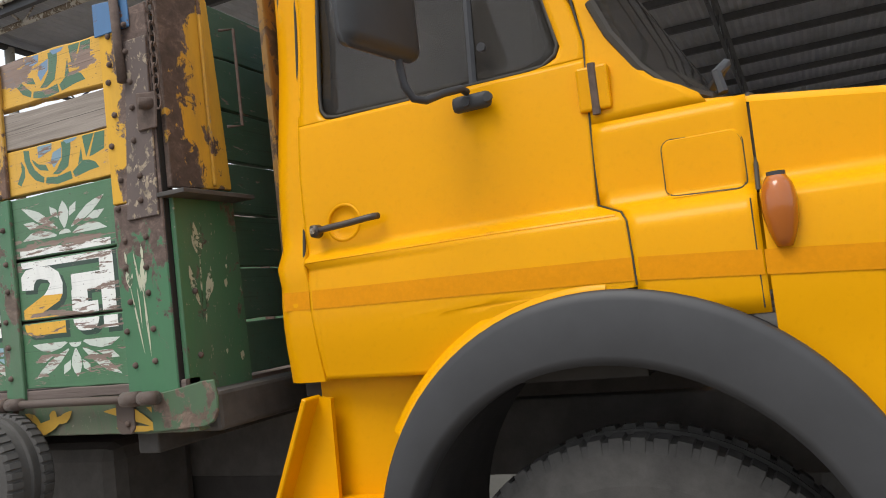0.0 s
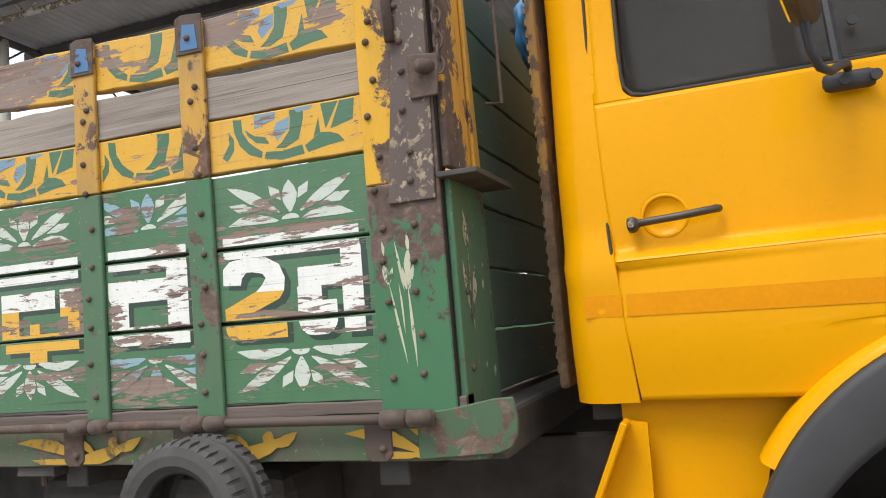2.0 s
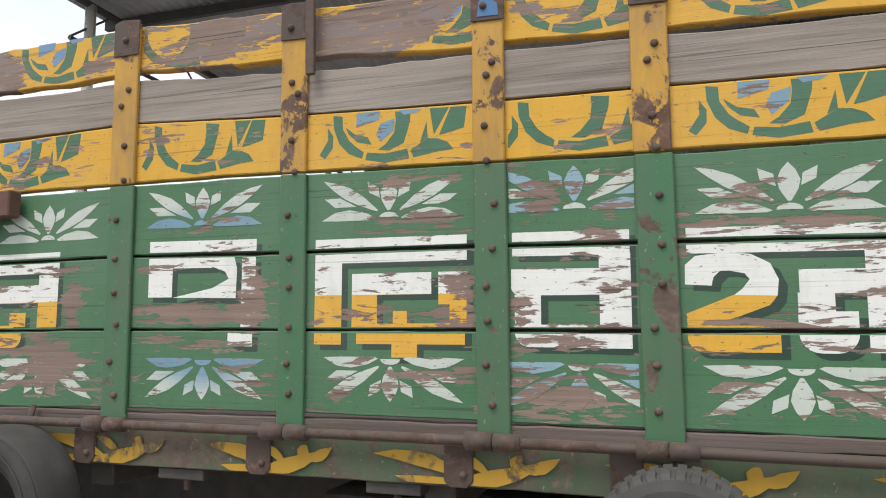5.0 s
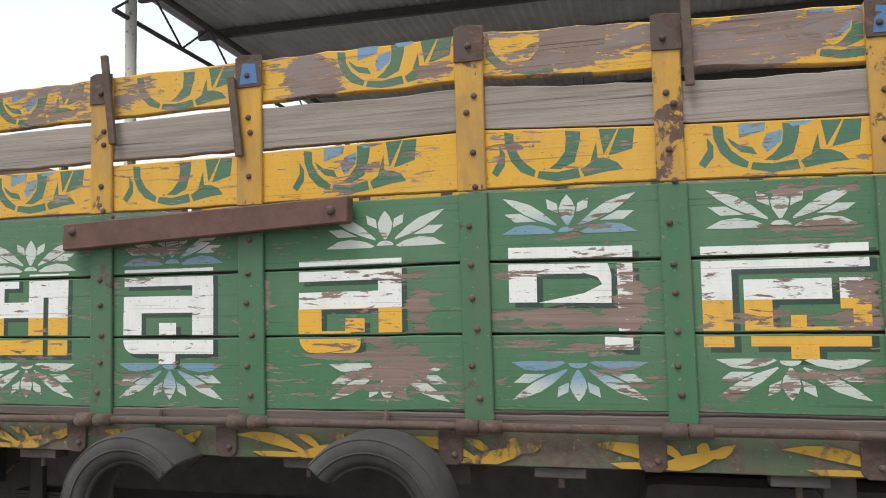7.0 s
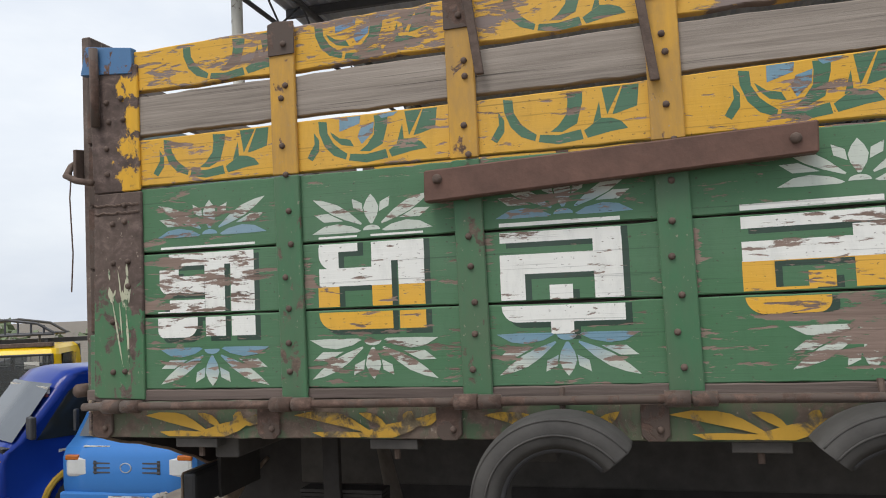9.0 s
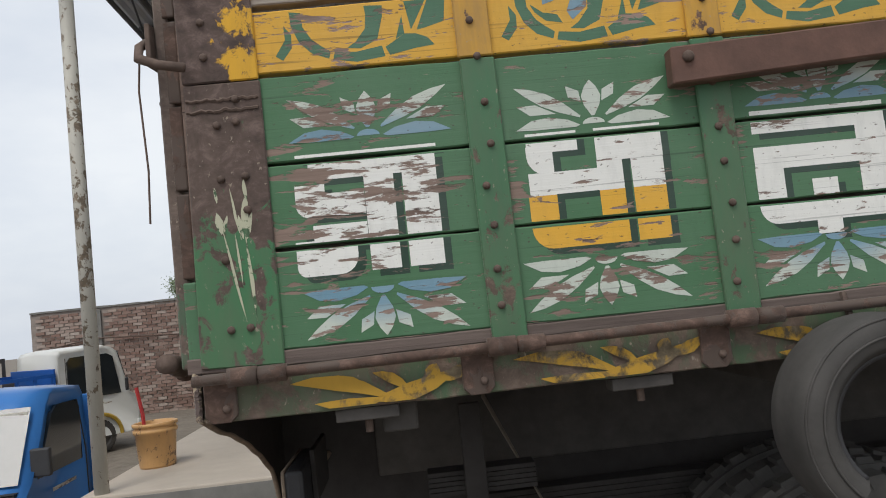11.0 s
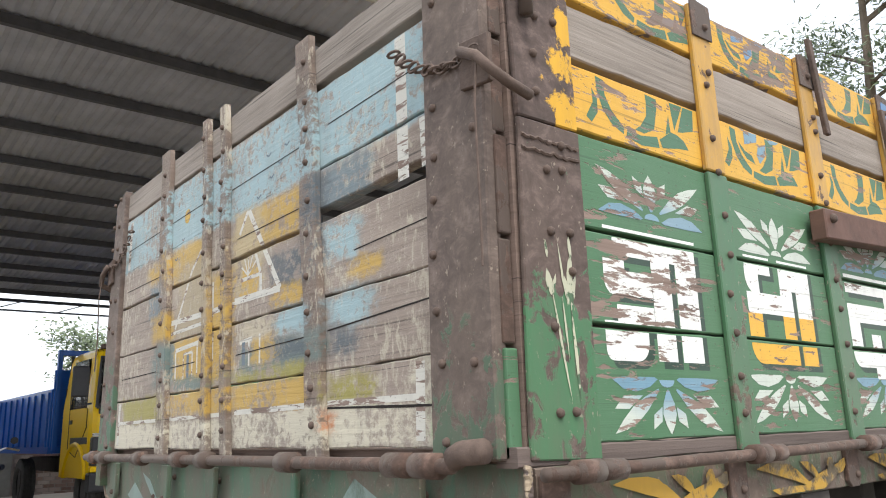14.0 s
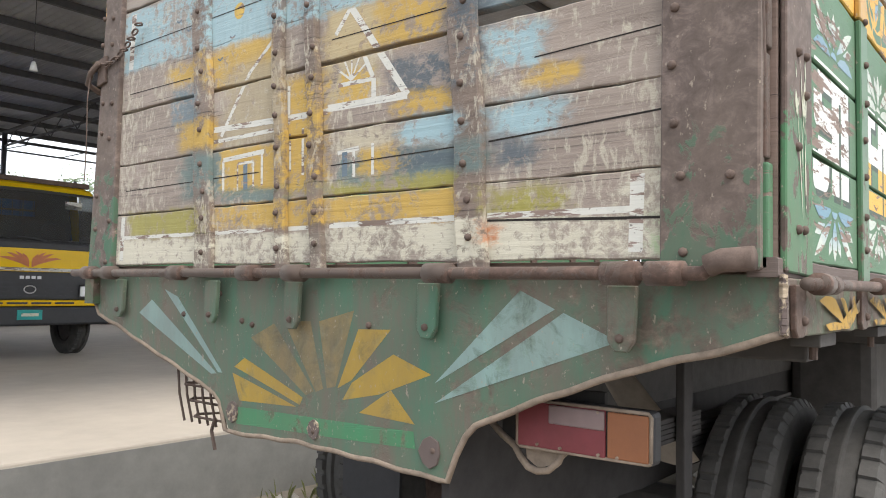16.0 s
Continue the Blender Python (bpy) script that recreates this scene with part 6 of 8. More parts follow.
bm.faces.new(rings[-1])
lamp = part("side_lamp", bm, "lens_orange", truck, "amber side lamp", smooth=True)
part("lamp_cap", tube((6.118, 0.065, 1.592), (6.118, 0.065, 1.606), 0.018, 10), "black_plastic", lamp)
# pillar, windscreen, roof
part("pillar", skin([(1.79, 5.7535, 6.0), (1.815, 5.7535, 5.985), (1.84, 5.7535, 5.95), (1.87, 5.7535, 5.895), (1.9, 5.7535, 5.868), (2.0, 5.7535, 5.81), (2.1, 5.738, 5.775), (2.3, 5.69, 5.715), (2.56, 5.59, 5.62)], 8), "cab", truck, "deep yellow windscreen pillar", smooth=True)
bm = bmesh.new()
grid = []
for i in range(11):
    z = 1.81 + (2.5 - 1.81) * i / 10
    x0 = 6.0 - 0.36 * (z - 1.81) / 0.69 - (0.08 if z < 1.9 else 0.12)
    grid.append([bm.verts.new((x0 + 0.17 * math.sin(math.pi * k / 10) ** 0.55, 0.175 + 0.1 * (z - 1.81) + (2.09 - 0.2 * (z - 1.81)) * k / 10, z)) for k in range(11)])
for a, b in zip(grid, grid[1:]):
    for k in range(10):
        bm.faces.new((a[k], a[k + 1], b[k + 1], b[k]))
screen = part("windscreen", bm, "glass", truck, "dusty windscreen", smooth=True)
screen.visible_shadow = False
part("windscreen_seal", add_path(bmesh.new(), [(5.775, 0.2, 2.09), (5.81, 0.188, 2.0), (5.868, 0.178, 1.9), (5.92, 0.18, 1.845), (6.0, 0.22, 1.815), (6.06, 0.5, 1.82), (6.09, 1.2, 1.83)], 0.012, 6), "seam", truck)
part("wiper", add_path(bmesh.new(), [(6.03, 0.24, 1.82), (6.02, 0.25, 1.87), (6.04, 0.3, 1.9), (6.0, 0.35, 1.86)], 0.012, 6), "black_plastic", truck)
bm = bmesh.new()
add_box(bm, 4.83, 5.62, 0.25, 2.19, 2.56, 2.64, 0.03)
part("cab_roof", bm, "cab", truck, smooth=True)
part("far_side", plate([(4.83, 1.25), (5.8, 1.25), (5.95, 1.8), (5.8, 1.95), (4.86, 1.95)], 2.26, 2.3, "y"), "cab", truck)
part("far_pillar", plate([(4.83, 1.95), (4.95, 1.95), (4.95, 2.58), (4.83, 2.58)], 2.24, 2.28, "y"), "cab", truck)
part("far_pillar", plate([(5.86, 1.85), (5.95, 1.85), (5.66, 2.58), (5.58, 2.58)], 2.24, 2.28, "y"), "cab", truck)
part("far_window", plate([(4.95, 1.95), (5.84, 1.95), (5.62, 2.56), (4.95, 2.56)], 2.27, 2.275, "y"), "dark_glass", truck, "dark far window")
# inside
part("roof_lining", box(4.86, 5.6, 0.27, 2.17, 2.52, 2.555), "interior", truck)
part("far_lining", box(4.9, 5.75, 2.22, 2.25, 1.25, 1.96), "interior", truck)
part("cab_floor", box(4.86, 5.8, 0.2, 2.25, 1.2, 1.24), "interior", truck)
part("cab_lining", box(4.86, 4.885, 0.24, 2.22, 1.25, 2.56, 0.01), "interior", truck)
part("seat", box(4.95, 5.4, 0.4, 1.0, 1.3, 1.62, 0.05), "interior", truck, "dark cab seat")
part("seat_back", box(4.92, 5.05, 0.4, 1.0, 1.6, 2.15, 0.05), "interior", truck)
part("seat", box(4.95, 5.4, 1.35, 2.05, 1.3, 1.62, 0.05), "interior", truck)
part("seat_back", box(4.92, 5.05, 1.35, 2.05, 1.6, 2.15, 0.05), "interior", truck)
part("dashboard", box(5.6, 5.85, 0.25, 2.2, 1.6, 1.85, 0.05), "interior", truck)
wheel_bm = bmesh.new()
add_path(wheel_bm, [(5.45 + 0.07 * math.sin(t), 0.72 + 0.23 * math.cos(t), 1.93 + 0.18 * math.sin(t)) for t in [2 * math.pi * i / 24 for i in range(25)]], 0.014, 6)
add_tube(wheel_bm, (5.45, 0.72, 1.93), (5.62, 0.72, 1.78), 0.025, 8)
add_tube(wheel_bm, (5.45, 0.5, 1.93), (5.45, 0.94, 1.93), 0.012, 6)
part("steering_wheel", wheel_bm, "black_plastic", truck)
# mirror on its bent arm
mirror = part("mirror_foot", box(5.44, 5.545, 0.128, 0.158, 1.882, 1.924, 0.014), "black_plastic", truck, "black mirror bracket", smooth=True)
for x in (5.458, 5.517):
    part("foot_screw", tube((x + 0.005, 0.13, 1.903), (x + 0.005, 0.122, 1.903), 0.012, 12), "arch", mirror)
part("mirror_arm", add_path(bmesh.new(), [(5.49, 0.125, 1.925), (5.485, 0.1, 1.93), (5.465, 0.04, 1.912), (5.44, -0.01, 1.89), (5.42, -0.03, 1.895), (5.406, -0.042, 1.925), (5.4, -0.045, 1.98), (5.4, -0.045, 2.06), (5.41, -0.04, 2.3), (5.42, 0.05, 2.5), (5.42, 0.24, 2.58)], 0.0095, 8), "black_plastic", mirror, smooth=True)
bm = box(-0.03, 0.03, -0.13, 0.13, -0.19, 0.19, 0.03)
head = part("mirror_head", bm, "arch", mirror, "dark grey mirror housing", smooth=True)
head.matrix_basis = Matrix.Translation((5.39, -0.11, 2.175)) @ Matrix.Rotation(radians(-10), 4, "Z")
bm = box(-0.002, 0.002, -0.1, 0.1, -0.17, 0.17)
mg = part("mirror_glass", bm, plain("mirror", (0.75, 0.77, 0.78), 0.04, 1.0, 0.02, 2.0, 0.0), mirror)
mg.matrix_basis = Matrix.Translation((5.3615, -0.105, 2.175)) @ Matrix.Rotation(radians(-10), 4, "Z")

# wheel arch lip and step box
bm = bmesh.new()
rows = []
for i in range(49):
    t = i / 48
    a = radians(196 - 208 * t)
    ox, oz = 5.77 + 0.598 * math.cos(a), 0.81 + 0.6 * math.sin(a)
    ix, iz = 5.748 + 0.525 * math.cos(a), 0.722 + 0.53 * math.sin(a)
    mx, mz = (ox + ix) / 2, (oz + iz) / 2
    rows.append([bm.verts.new(p) for p in ((ox, 0.07, oz), (ox, 0.024, oz), (ox * 0.97 + ix * 0.03, 0.016, oz * 0.97 + iz * 0.03), (ox * 0.85 + ix * 0.15, 0.012, oz * 0.85 + iz * 0.15), (ix * 0.86 + ox * 0.14, 0.0, iz * 0.86 + oz * 0.14), (ix, 0.006, iz), (ix, 0.09, iz))])
for a, b in zip(rows, rows[1:]):
    for i in range(6):
        bm.faces.new((a[i], b[i], b[i + 1], a[i + 1]))
bmesh.ops.recalc_face_normals(bm, faces=bm.faces)
part("wheel_arch", bm, "arch", truck, "dark grey rubber wheel arch", smooth=True)
# yellow lip between door and arch
bm = bmesh.new()
rows = []
for i in range(30):
    a = radians(150 - 62 * i / 29)
    rows.append([bm.verts.new((5.77 + r * math.cos(a), y, 0.81 + r * math.sin(a))) for r, y in ((0.6, 0.035), (0.625, 0.045), (0.63, 0.1))])
for a, b in zip(rows, rows[1:]):
    for i in range(2):
        bm.faces.new((a[i], b[i], b[i + 1], a[i + 1]))
part("arch_lip", bm, "cab", truck, smooth=True)
bm = bmesh.new()
rows = []
for i in range(33):
    a = radians(190 - 200 * i / 32)
    rows.append([bm.verts.new((5.77 + 0.56 * math.cos(a), y, 0.75 + 0.56 * math.sin(a))) for y in (0.05, 0.3, 0.6)])
for a, b in zip(rows, rows[1:]):
    for i in range(2):
        bm.faces.new((a[i], b[i], b[i + 1], a[i + 1]))
part("wheel_well", bm, "under_shade", truck, smooth=True)
part("step_panel", plate([(4.93, 1.25), (5.4, 1.25), (5.25, 1.1), (5.2, 0.9), (4.93, 0.9)], 0.17, 0.19, "y"), "cab", truck, "deep yellow step panel")
part("step_side", plate([(4.952, 1.205), (4.994, 1.2), (4.978, 0.55), (4.668, 0.55)], 0.12, 0.135, "y"), "cab", truck)
part("step_flange", plate([(4.94, 1.212), (4.954, 1.205), (4.668, 0.55), (4.654, 0.55)], 0.06, 0.135, "y", bevel=0.003), "cab", truck)
part("step_tread", box(4.9, 5.2, 0.06, 0.24, 0.91, 0.935, 0.006), "cab", truck, "deep yellow step")
part("step_tread", box(4.86, 5.2, 0.06, 0.24, 0.53, 0.555, 0.006), "cab", truck)
part("step_panel", plate([(4.9, 0.9), (5.2, 0.9), (5.18, 0.55), (4.86, 0.55)], 0.2, 0.22, "y"), "cab", truck)

# the cab stands a little further forward towards its nose
CAB_SHIFT = ((4.7, 0.0), (4.9, 0.008), (4.985, 0.012), (5.01, -0.004), (5.25, -0.002), (5.35, 0.02), (5.72, 0.02), (5.8, 0.026), (5.9, 0.034), (6.3, 0.036), (8.0, 0.036))
def shift_at(x):
    for (a, da), (b, db) in zip(CAB_SHIFT, CAB_SHIFT[1:]):
        if a <= x <= b:
            return da + (db - da) * (x - a) / (b - a)
    return 0.0
for ob in set(bpy.data.objects) - before_cab:
    if ob.type == "MESH" and "mirror" not in ob.name and "arch" not in ob.name and "well" not in ob.name:
        for v in ob.data.vertices:
            v.co.x += shift_at(v.co.x)

# ---- chassis and wheels ----
for y in (0.78, 1.66):
    part("chassis_rail", box(0.35, 7.1, y - 0.035, y + 0.035, 0.84, 1.08, 0.006), "dark_under", truck)
for x in (0.45, 1.4, 2.4, 3.4, 4.4):
    part("cross_member", box(x - 0.04, x + 0.04, 0.05, BEDW - 0.05, 1.08, 1.16, 0.006), "dark_under", truck)
REAR_X, REAR_Z = 1.58, 0.37
part("axle", tube((REAR_X, 0.2, REAR_Z), (REAR_X, 2.24, REAR_Z), 0.1, 12), "dark_under", truck)
part("axle_bowl", tube((REAR_X, 1.02, REAR_Z), (REAR_X, 1.42, REAR_Z), 0.23, 16), "dark_under", truck)
for y in (0.67, 1.77):
    for k in range(6):
        part("spring_leaf", box(0.62 + 0.1 * k, 2.5 - 0.1 * k, y - 0.04, y + 0.04, 0.76 - 0.0165 * k, 0.775 - 0.0165 * k, 0.002), "under_shade", truck)
# added black sheet on the far side that hides the bright ground beyond
part("far_side_blind", box(1.3, 4.5, 2.3, 2.34, 0.45, 1.15, 0.005), "under_shade", truck)
# black sheets added along the frame to make the underbody a dark mass
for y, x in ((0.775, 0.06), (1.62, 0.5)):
    part("frame_end_plate", plate([(x, 1.12), (x, 0.7), (x + 0.2, 0.6), (1.15, 0.55), (4.4, 0.6), (4.4, 1.12)], y - 0.012, y + 0.012, "y"), "under_shade", truck, "added black sheet that keeps the underbody dark")
for k in range(5):
    part("spring_leaf", box(0.5, 0.8, 0.43, 0.51, 0.83 + 0.0135 * k, 0.842 + 0.0135 * k, 0.002), "under_shade", truck)
part("spring_hanger", box(0.6, 0.66, 0.4, 0.425, 0.68, 1.08, 0.004), "under_shade", truck)
# black sheet added across the frame, also to keep the view beneath dark
part("cross_blind", box(0.6, 0.66, 0.78, 1.66, 0.62, 1.1, 0.01), "under_shade", truck)
# unseen flap added on the far side to block bright ground
for y in (1.8,):
    part("mudflap", plate([(y, 0.3), (y + 0.34, 0.3), (y + 0.34, 1.1), (y, 1.1)], 1.04, 1.055, "x"), "black_plastic", truck, "added black flap that blocks the bright ground beyond")
bm = bmesh.new()
rows = []
for i in range(9):
    t = i / 8
    rows.append([bm.verts.new((0.69 + 0.14 * t + 0.014 * math.sin(a), 0.7 - 0.17 * t + (0.05 + 0.035 * t) * math.cos(a), 1.06 - 0.33 * t + 0.014 * math.cos(2 * a) * t)) for a in [math.pi * 0.125 * k for k in range(9)]])
for a, b in zip(rows, rows[1:]):
    for k in range(8):
        bm.faces.new((a[k], b[k], b[k + 1], a[k + 1]))
part("mudguard_strip", bm, plain("dusty grey rubber sheet", (0.26, 0.225, 0.19), 0.85, 0, 0.4, 12.0, 0.3), truck, "bent dusty rubber sheet", smooth=True)
for x in (0.38, 1.0, 1.95, 2.7, 3.3):
    part("u_bolt", tube((x, 0.03, 1.16), (x, 0.03, 1.09), 0.009, 8), "rust", truck)
    part("clamp_plate", box(x - 0.07, x + 0.07, 0.0, 0.06, 1.12, 1.148, 0.003), "dark_under", truck)
part("fuel_tank", box(2.9, 3.9, 0.35, 0.75, 0.6, 1.05, 0.06), "dark_under", truck)
part("exhaust", tube((0.7, 0.95, 0.8), (3.8, 0.95, 0.85), 0.05, 10), "rust", truck)
def truck_wheel(x, y, width=0.25, outer=True, z=0.535, radius=0.528, lugs=64, lug_depth=0.008):
    w = part("wheel", ring_tyre(radius, 0.28, width, blocks=lugs, depth=lug_depth), "tyre", truck, "dusty black lorry tyre", smooth=False)
    w.matrix_basis = Matrix.Translation((x, y, z))
    bm = bmesh.new()
    s = -1 if outer else 1
    prof = [(0.285, 0.09), (0.27, 0.1), (0.25, 0.04), (0.2, -0.02), (0.11, -0.03), (0.1, 0.06), (0.0, 0.07)]
    rings = [[bm.verts.new((r * math.cos(t), s * d, r * math.sin(t))) for t in [2 * math.pi * k / 24 for k in range(24)]] for r, d in prof[:-1]]
    for a, b in zip(rings, rings[1:]):
        for i in range(24):
            bm.faces.new((a[i], a[(i + 1) % 24], b[(i + 1) % 24], b[i]))
    bm.faces.new(rings[-1])
    part("rim", bm, "rust", w, "rusty wheel rim", smooth=True)
    return w
truck_wheel(5.77, 0.27)
truck_wheel(5.77, 2.17, outer=False)
for y in (0.16, 0.47, 1.97, 2.28):
    truck_wheel(REAR_X, y, 0.26, y < 2.0, REAR_Z, 0.478, 44, 0.011)
# rear lamp cluster
rear_lamp = part("rear_lamp", box(0.134, 0.185, 0.283, 0.622, 0.86, 0.975, 0.012), "black_plastic", truck, "dusty red and amber rear lamp")
part("red_lens", box(0.127, 0.1345, 0.39, 0.615, 0.866, 0.969, 0.003), "lens_red", rear_lamp)
part("amber_lens", box(0.126, 0.1345, 0.29, 0.385, 0.868, 0.967, 0.003), "lens_amber", rear_lamp)
part("clear_lens", box(0.122, 0.1268, 0.39, 0.53, 0.925, 0.967, 0.003), "lens_pink", rear_lamp)
part("lamp_bracket", box(0.186, 0.2, 0.42, 0.7, 0.86, 1.0, 0.003), "under_shade", truck)
part("lamp_rim", add_path(bmesh.new(), [(0.132, 0.287, 0.87), (0.132, 0.292, 0.866), (0.132, 0.61, 0.862), (0.132, 0.619, 0.868), (0.132, 0.619, 0.966), (0.132, 0.612, 0.972), (0.132, 0.292, 0.972), (0.132, 0.286, 0.964), (0.132, 0.287, 0.87)], 0.0045, 6), "dusty_rim", rear_lamp, "dusty grey rim", smooth=True)
for y, z in ((0.5, 0.873), (0.56, 0.874), (0.405, 0.964), (0.405, 0.872), (0.36, 0.872)):
    part("lamp_screw", tube((0.1275, y, z), (0.121, y, z), 0.0035, 8), "dusty_rim", rear_lamp)
part("torn_gaiter", plate([(0.56, 0.865), (0.5, 0.855), (0.52, 0.835), (0.575, 0.81), (0.61, 0.83), (0.615, 0.868)], 0.16, 0.168, "x"), "dusty_rim", truck)
part("lamp_cable", add_path(bmesh.new(), [(0.2, 0.76, 0.93), (0.18, 0.73, 0.9), (0.17, 0.69, 0.875), (0.16, 0.645, 0.855), (0.155, 0.625, 0.832), (0.15, 0.6, 0.812), (0.15, 0.575, 0.806), (0.15, 0.545, 0.812), (0.155, 0.52, 0.835), (0.165, 0.51, 0.87)], 0.0085, 8), "dusty_rim", truck, smooth=True)

# cut tyres hung along the rail as buffers
def hung_tyre(x, z, r, a0, a1, label, blocks=40, depth=0.0):
    t = part("cut_tyre", ring_tyre(r, r * 0.62, 0.16, a0, a1, blocks=blocks, depth=depth), "old_tyre", None, "", smooth=depth < 0.005)
    t.matrix_basis = Matrix.Translation((x, -0.045 - 0.075, z))
    part("hanger", add_path(bmesh.new(), [(0.0, 0.07, r * 0.8), (0.0, 0.09, r * 1.05), (0.0, 0.1, r * 1.2)], 0.008, 6), "rust", t, "rusty wire hanger")
    part("bead", add_path(bmesh.new(), [(r * 0.64 * math.cos(q), -0.052, r * 0.64 * math.sin(q)) for q in [radians(a0 + 2 + (a1 - a0 - 4) * i / 40) for i in range(41)]], 0.011, 6), "black_plastic", t, smooth=True)
    if depth < 0.005:
        for k, w in ((0.955, -0.0735), (0.8, -0.081)):
            part("moulded_line", add_path(bmesh.new(), [(r * k * math.cos(q), w, r * k * math.sin(q)) for q in [radians(a0 + 1 + (a1 - a0 - 2) * i / 48) for i in range(49)]], 0.003, 5), "old_tyre", t, smooth=True)
    return tagged(t, label, "tyre", "cut tyres hung on the lorry")
hung_tyre(1.475, 1.018, 0.224, 40, 230, "half of an old tyre hung below the rail")
hung_tyre(2.215, 1.03, 0.225, -40, 140, "half of an old tyre hung below the rail")
hung_tyre(3.95, 1.055, 0.176, 0, 360, "old knobbly tyre hung below the rail", 40, 0.006)


# ---- the yard ----
PLAT = 0.2
bm = bmesh.new()
n = 90
span = 160.0
def smooth(a, b, v):
    t = min(1.0, max(0.0, (v - a) / (b - a)))
    return t * t * (3 - 2 * t)
def ground_z(x, y):
    near = max(0.0, 1 - math.hypot(x - 2, y + 1) / 25)
    drop = 0.62 * smooth(-2.3, -3.7, x) + 0.16 * min(14.0, max(0.0, -3.7 - x)) * (1 - smooth(8, 12, y))
    drop += 0.3 * smooth(2.6, 3.8, y) * (1 - smooth(4.4, 6.0, y)) * smooth(-2.4, -1.0, x)
    drop += 0.08 * smooth(4.6, 2.8, x) * smooth(-2.2, -1.2, x) * (1 - smooth(2.8, 3.6, y))
    return -0.03 - drop + near * (0.02 * noise.noise((x * 0.9, y * 0.9, 1)) + 0.012 * noise.noise((x * 3, y * 3, 2)))
us = [math.copysign(abs(t) ** 2.6, t) * span for t in [(-n + i) / n for i in range(2 * n + 1)]]
grid = [[bm.verts.new((x, y, ground_z(x, y))) for y in us] for x in us]
for a, b in zip(grid, grid[1:]):
    for i in range(2 * n):
        bm.faces.new((a[i], b[i], b[i + 1], a[i + 1]))
tagged(part("ground", bm, "dirt", smooth=True), "dry dirt yard with rubble", "ground", kind="structure")
tagged(part("platform", box(-2.1, 30, 4.28, 18.6, -0.45, PLAT, 0.015), "concrete"), "pale concrete slab under the shed", "platform", kind="structure")
tagged(part("platform_edge", box(-2.09, 30, 4.272, 4.28, -0.45, PLAT - 0.03), "concrete_side"), "darker edge of the concrete slab", "platform", kind="structure")

# shed: corrugated sheets on purlins, trusses, columns
def roof_z(y):
    return 4.95 - (y - 3.8) * 0.035
bm = bmesh.new()
xs = [-2.35 + 0.055 * i for i in range(600)]
rows = []
for y in (3.7, 8.5, 13.2, 17.9):
    rows.append([bm.verts.new((x, y, roof_z(y) + 0.14 + 0.012 * (-1) ** i)) for i, x in enumerate(xs)])
for a, b in zip(rows, rows[1:]):
    for i in range(len(xs) - 1):
        bm.faces.new((a[i], b[i], b[i + 1], a[i + 1]))
tagged(part("ceiling", bm, "roof_sheet"), "dark corrugated shed roof seen from below", "roof", kind="structure")
shed = empty("shed_frame", "steel frame of the open truck shed", "shed")
shed["kind"] = "structure"
for i in range(13):
    y = 3.8 + 1.16 * i
    part("purlin", box(-2.3, 30, y - 0.03, y + 0.03, roof_z(y) + 0.02, roof_z(y) + 0.12), "dark_steel", shed)
for x in (-1.95, 5.5, 13.0, 20.5, 28.0):
    bm = bmesh.new()
    add_tube(bm, (x, 3.75, roof_z(3.75)), (x, 17.9, roof_z(17.9)), 0.04, 8)
    add_tube(bm, (x, 4.1, roof_z(4.1) - 0.45), (x, 17.6, roof_z(17.6) - 0.3), 0.025, 8)
    for k in range(12):
        y = 4.1 + 1.12 * k
        add_tube(bm, (x, y, roof_z(y) - 0.44), (x, y + 0.56, roof_z(y + 0.56)), 0.012, 6)
        add_tube(bm, (x, y + 0.56, roof_z(y + 0.56)), (x, y + 1.12, roof_z(y + 1.12) - 0.42), 0.012, 6)
    part("truss", bm, "dark_steel", shed)
    for y in (4.36, 9.7, 17.5):
        if x in (5.5, 13.0) and y < 17:
            continue
        c = part("column", tube((x, y, PLAT), (x, y, roof_z(y)), 0.055, 12), "pole" if x < 0 and y < 12 else "dark_steel", shed, "whitewashed rusty pole" if x < 0 else "", smooth=True)
bm = bmesh.new()
add_tube(bm, (-2.1, 17.6, 4.32), (30, 17.6, 4.32), 0.035, 8)
add_tube(bm, (-2.1, 17.6, 4.1), (30, 17.6, 4.1), 0.02, 8)
for k in range(26):
    add_tube(bm, (-2 + 1.25 * k, 17.6, 4.1), (-1.4 + 1.25 * k, 17.6, 4.32), 0.012, 6)
part("eave_beam", bm, "dark_steel", shed)

bm = bmesh.new()
add_tube(bm, (-2.3, 4.0, 4.94), (30, 4.0, 4.94), 0.032, 8)
add_tube(bm, (-2.3, 3.72, 5.07), (30, 3.72, 5.07), 0.028, 8)
for k in range(40):
    add_tube(bm, (-2.0 + 0.8 * k, 4.0, 4.94), (-2.0 + 0.8 * k, 3.72, 5.07), 0.014, 6)
    add_tube(bm, (-2.0 + 0.8 * k, 4.0, 4.94), (-1.2 + 0.8 * k, 3.72, 5.07), 0.01, 6)
part("eave_truss", bm, "pole", shed, "pale grey eave truss")

# bulb hanging from the roof
bm = bmesh.new()
add_tube(bm, (2.2, 8.3, roof_z(8.3)), (2.2, 8.3, 3.62), 0.004, 5)
lampcord = part("bulb_cord", bm, "black_plastic")
part("bulb", tube((2.2, 8.3, 3.52), (2.2, 8.3, 3.62), 0.045, 10, 0.02), "lamp_white", lampcord, smooth=True)
tagged(lampcord, "bare white bulb on a cord from the roof", "lamp")

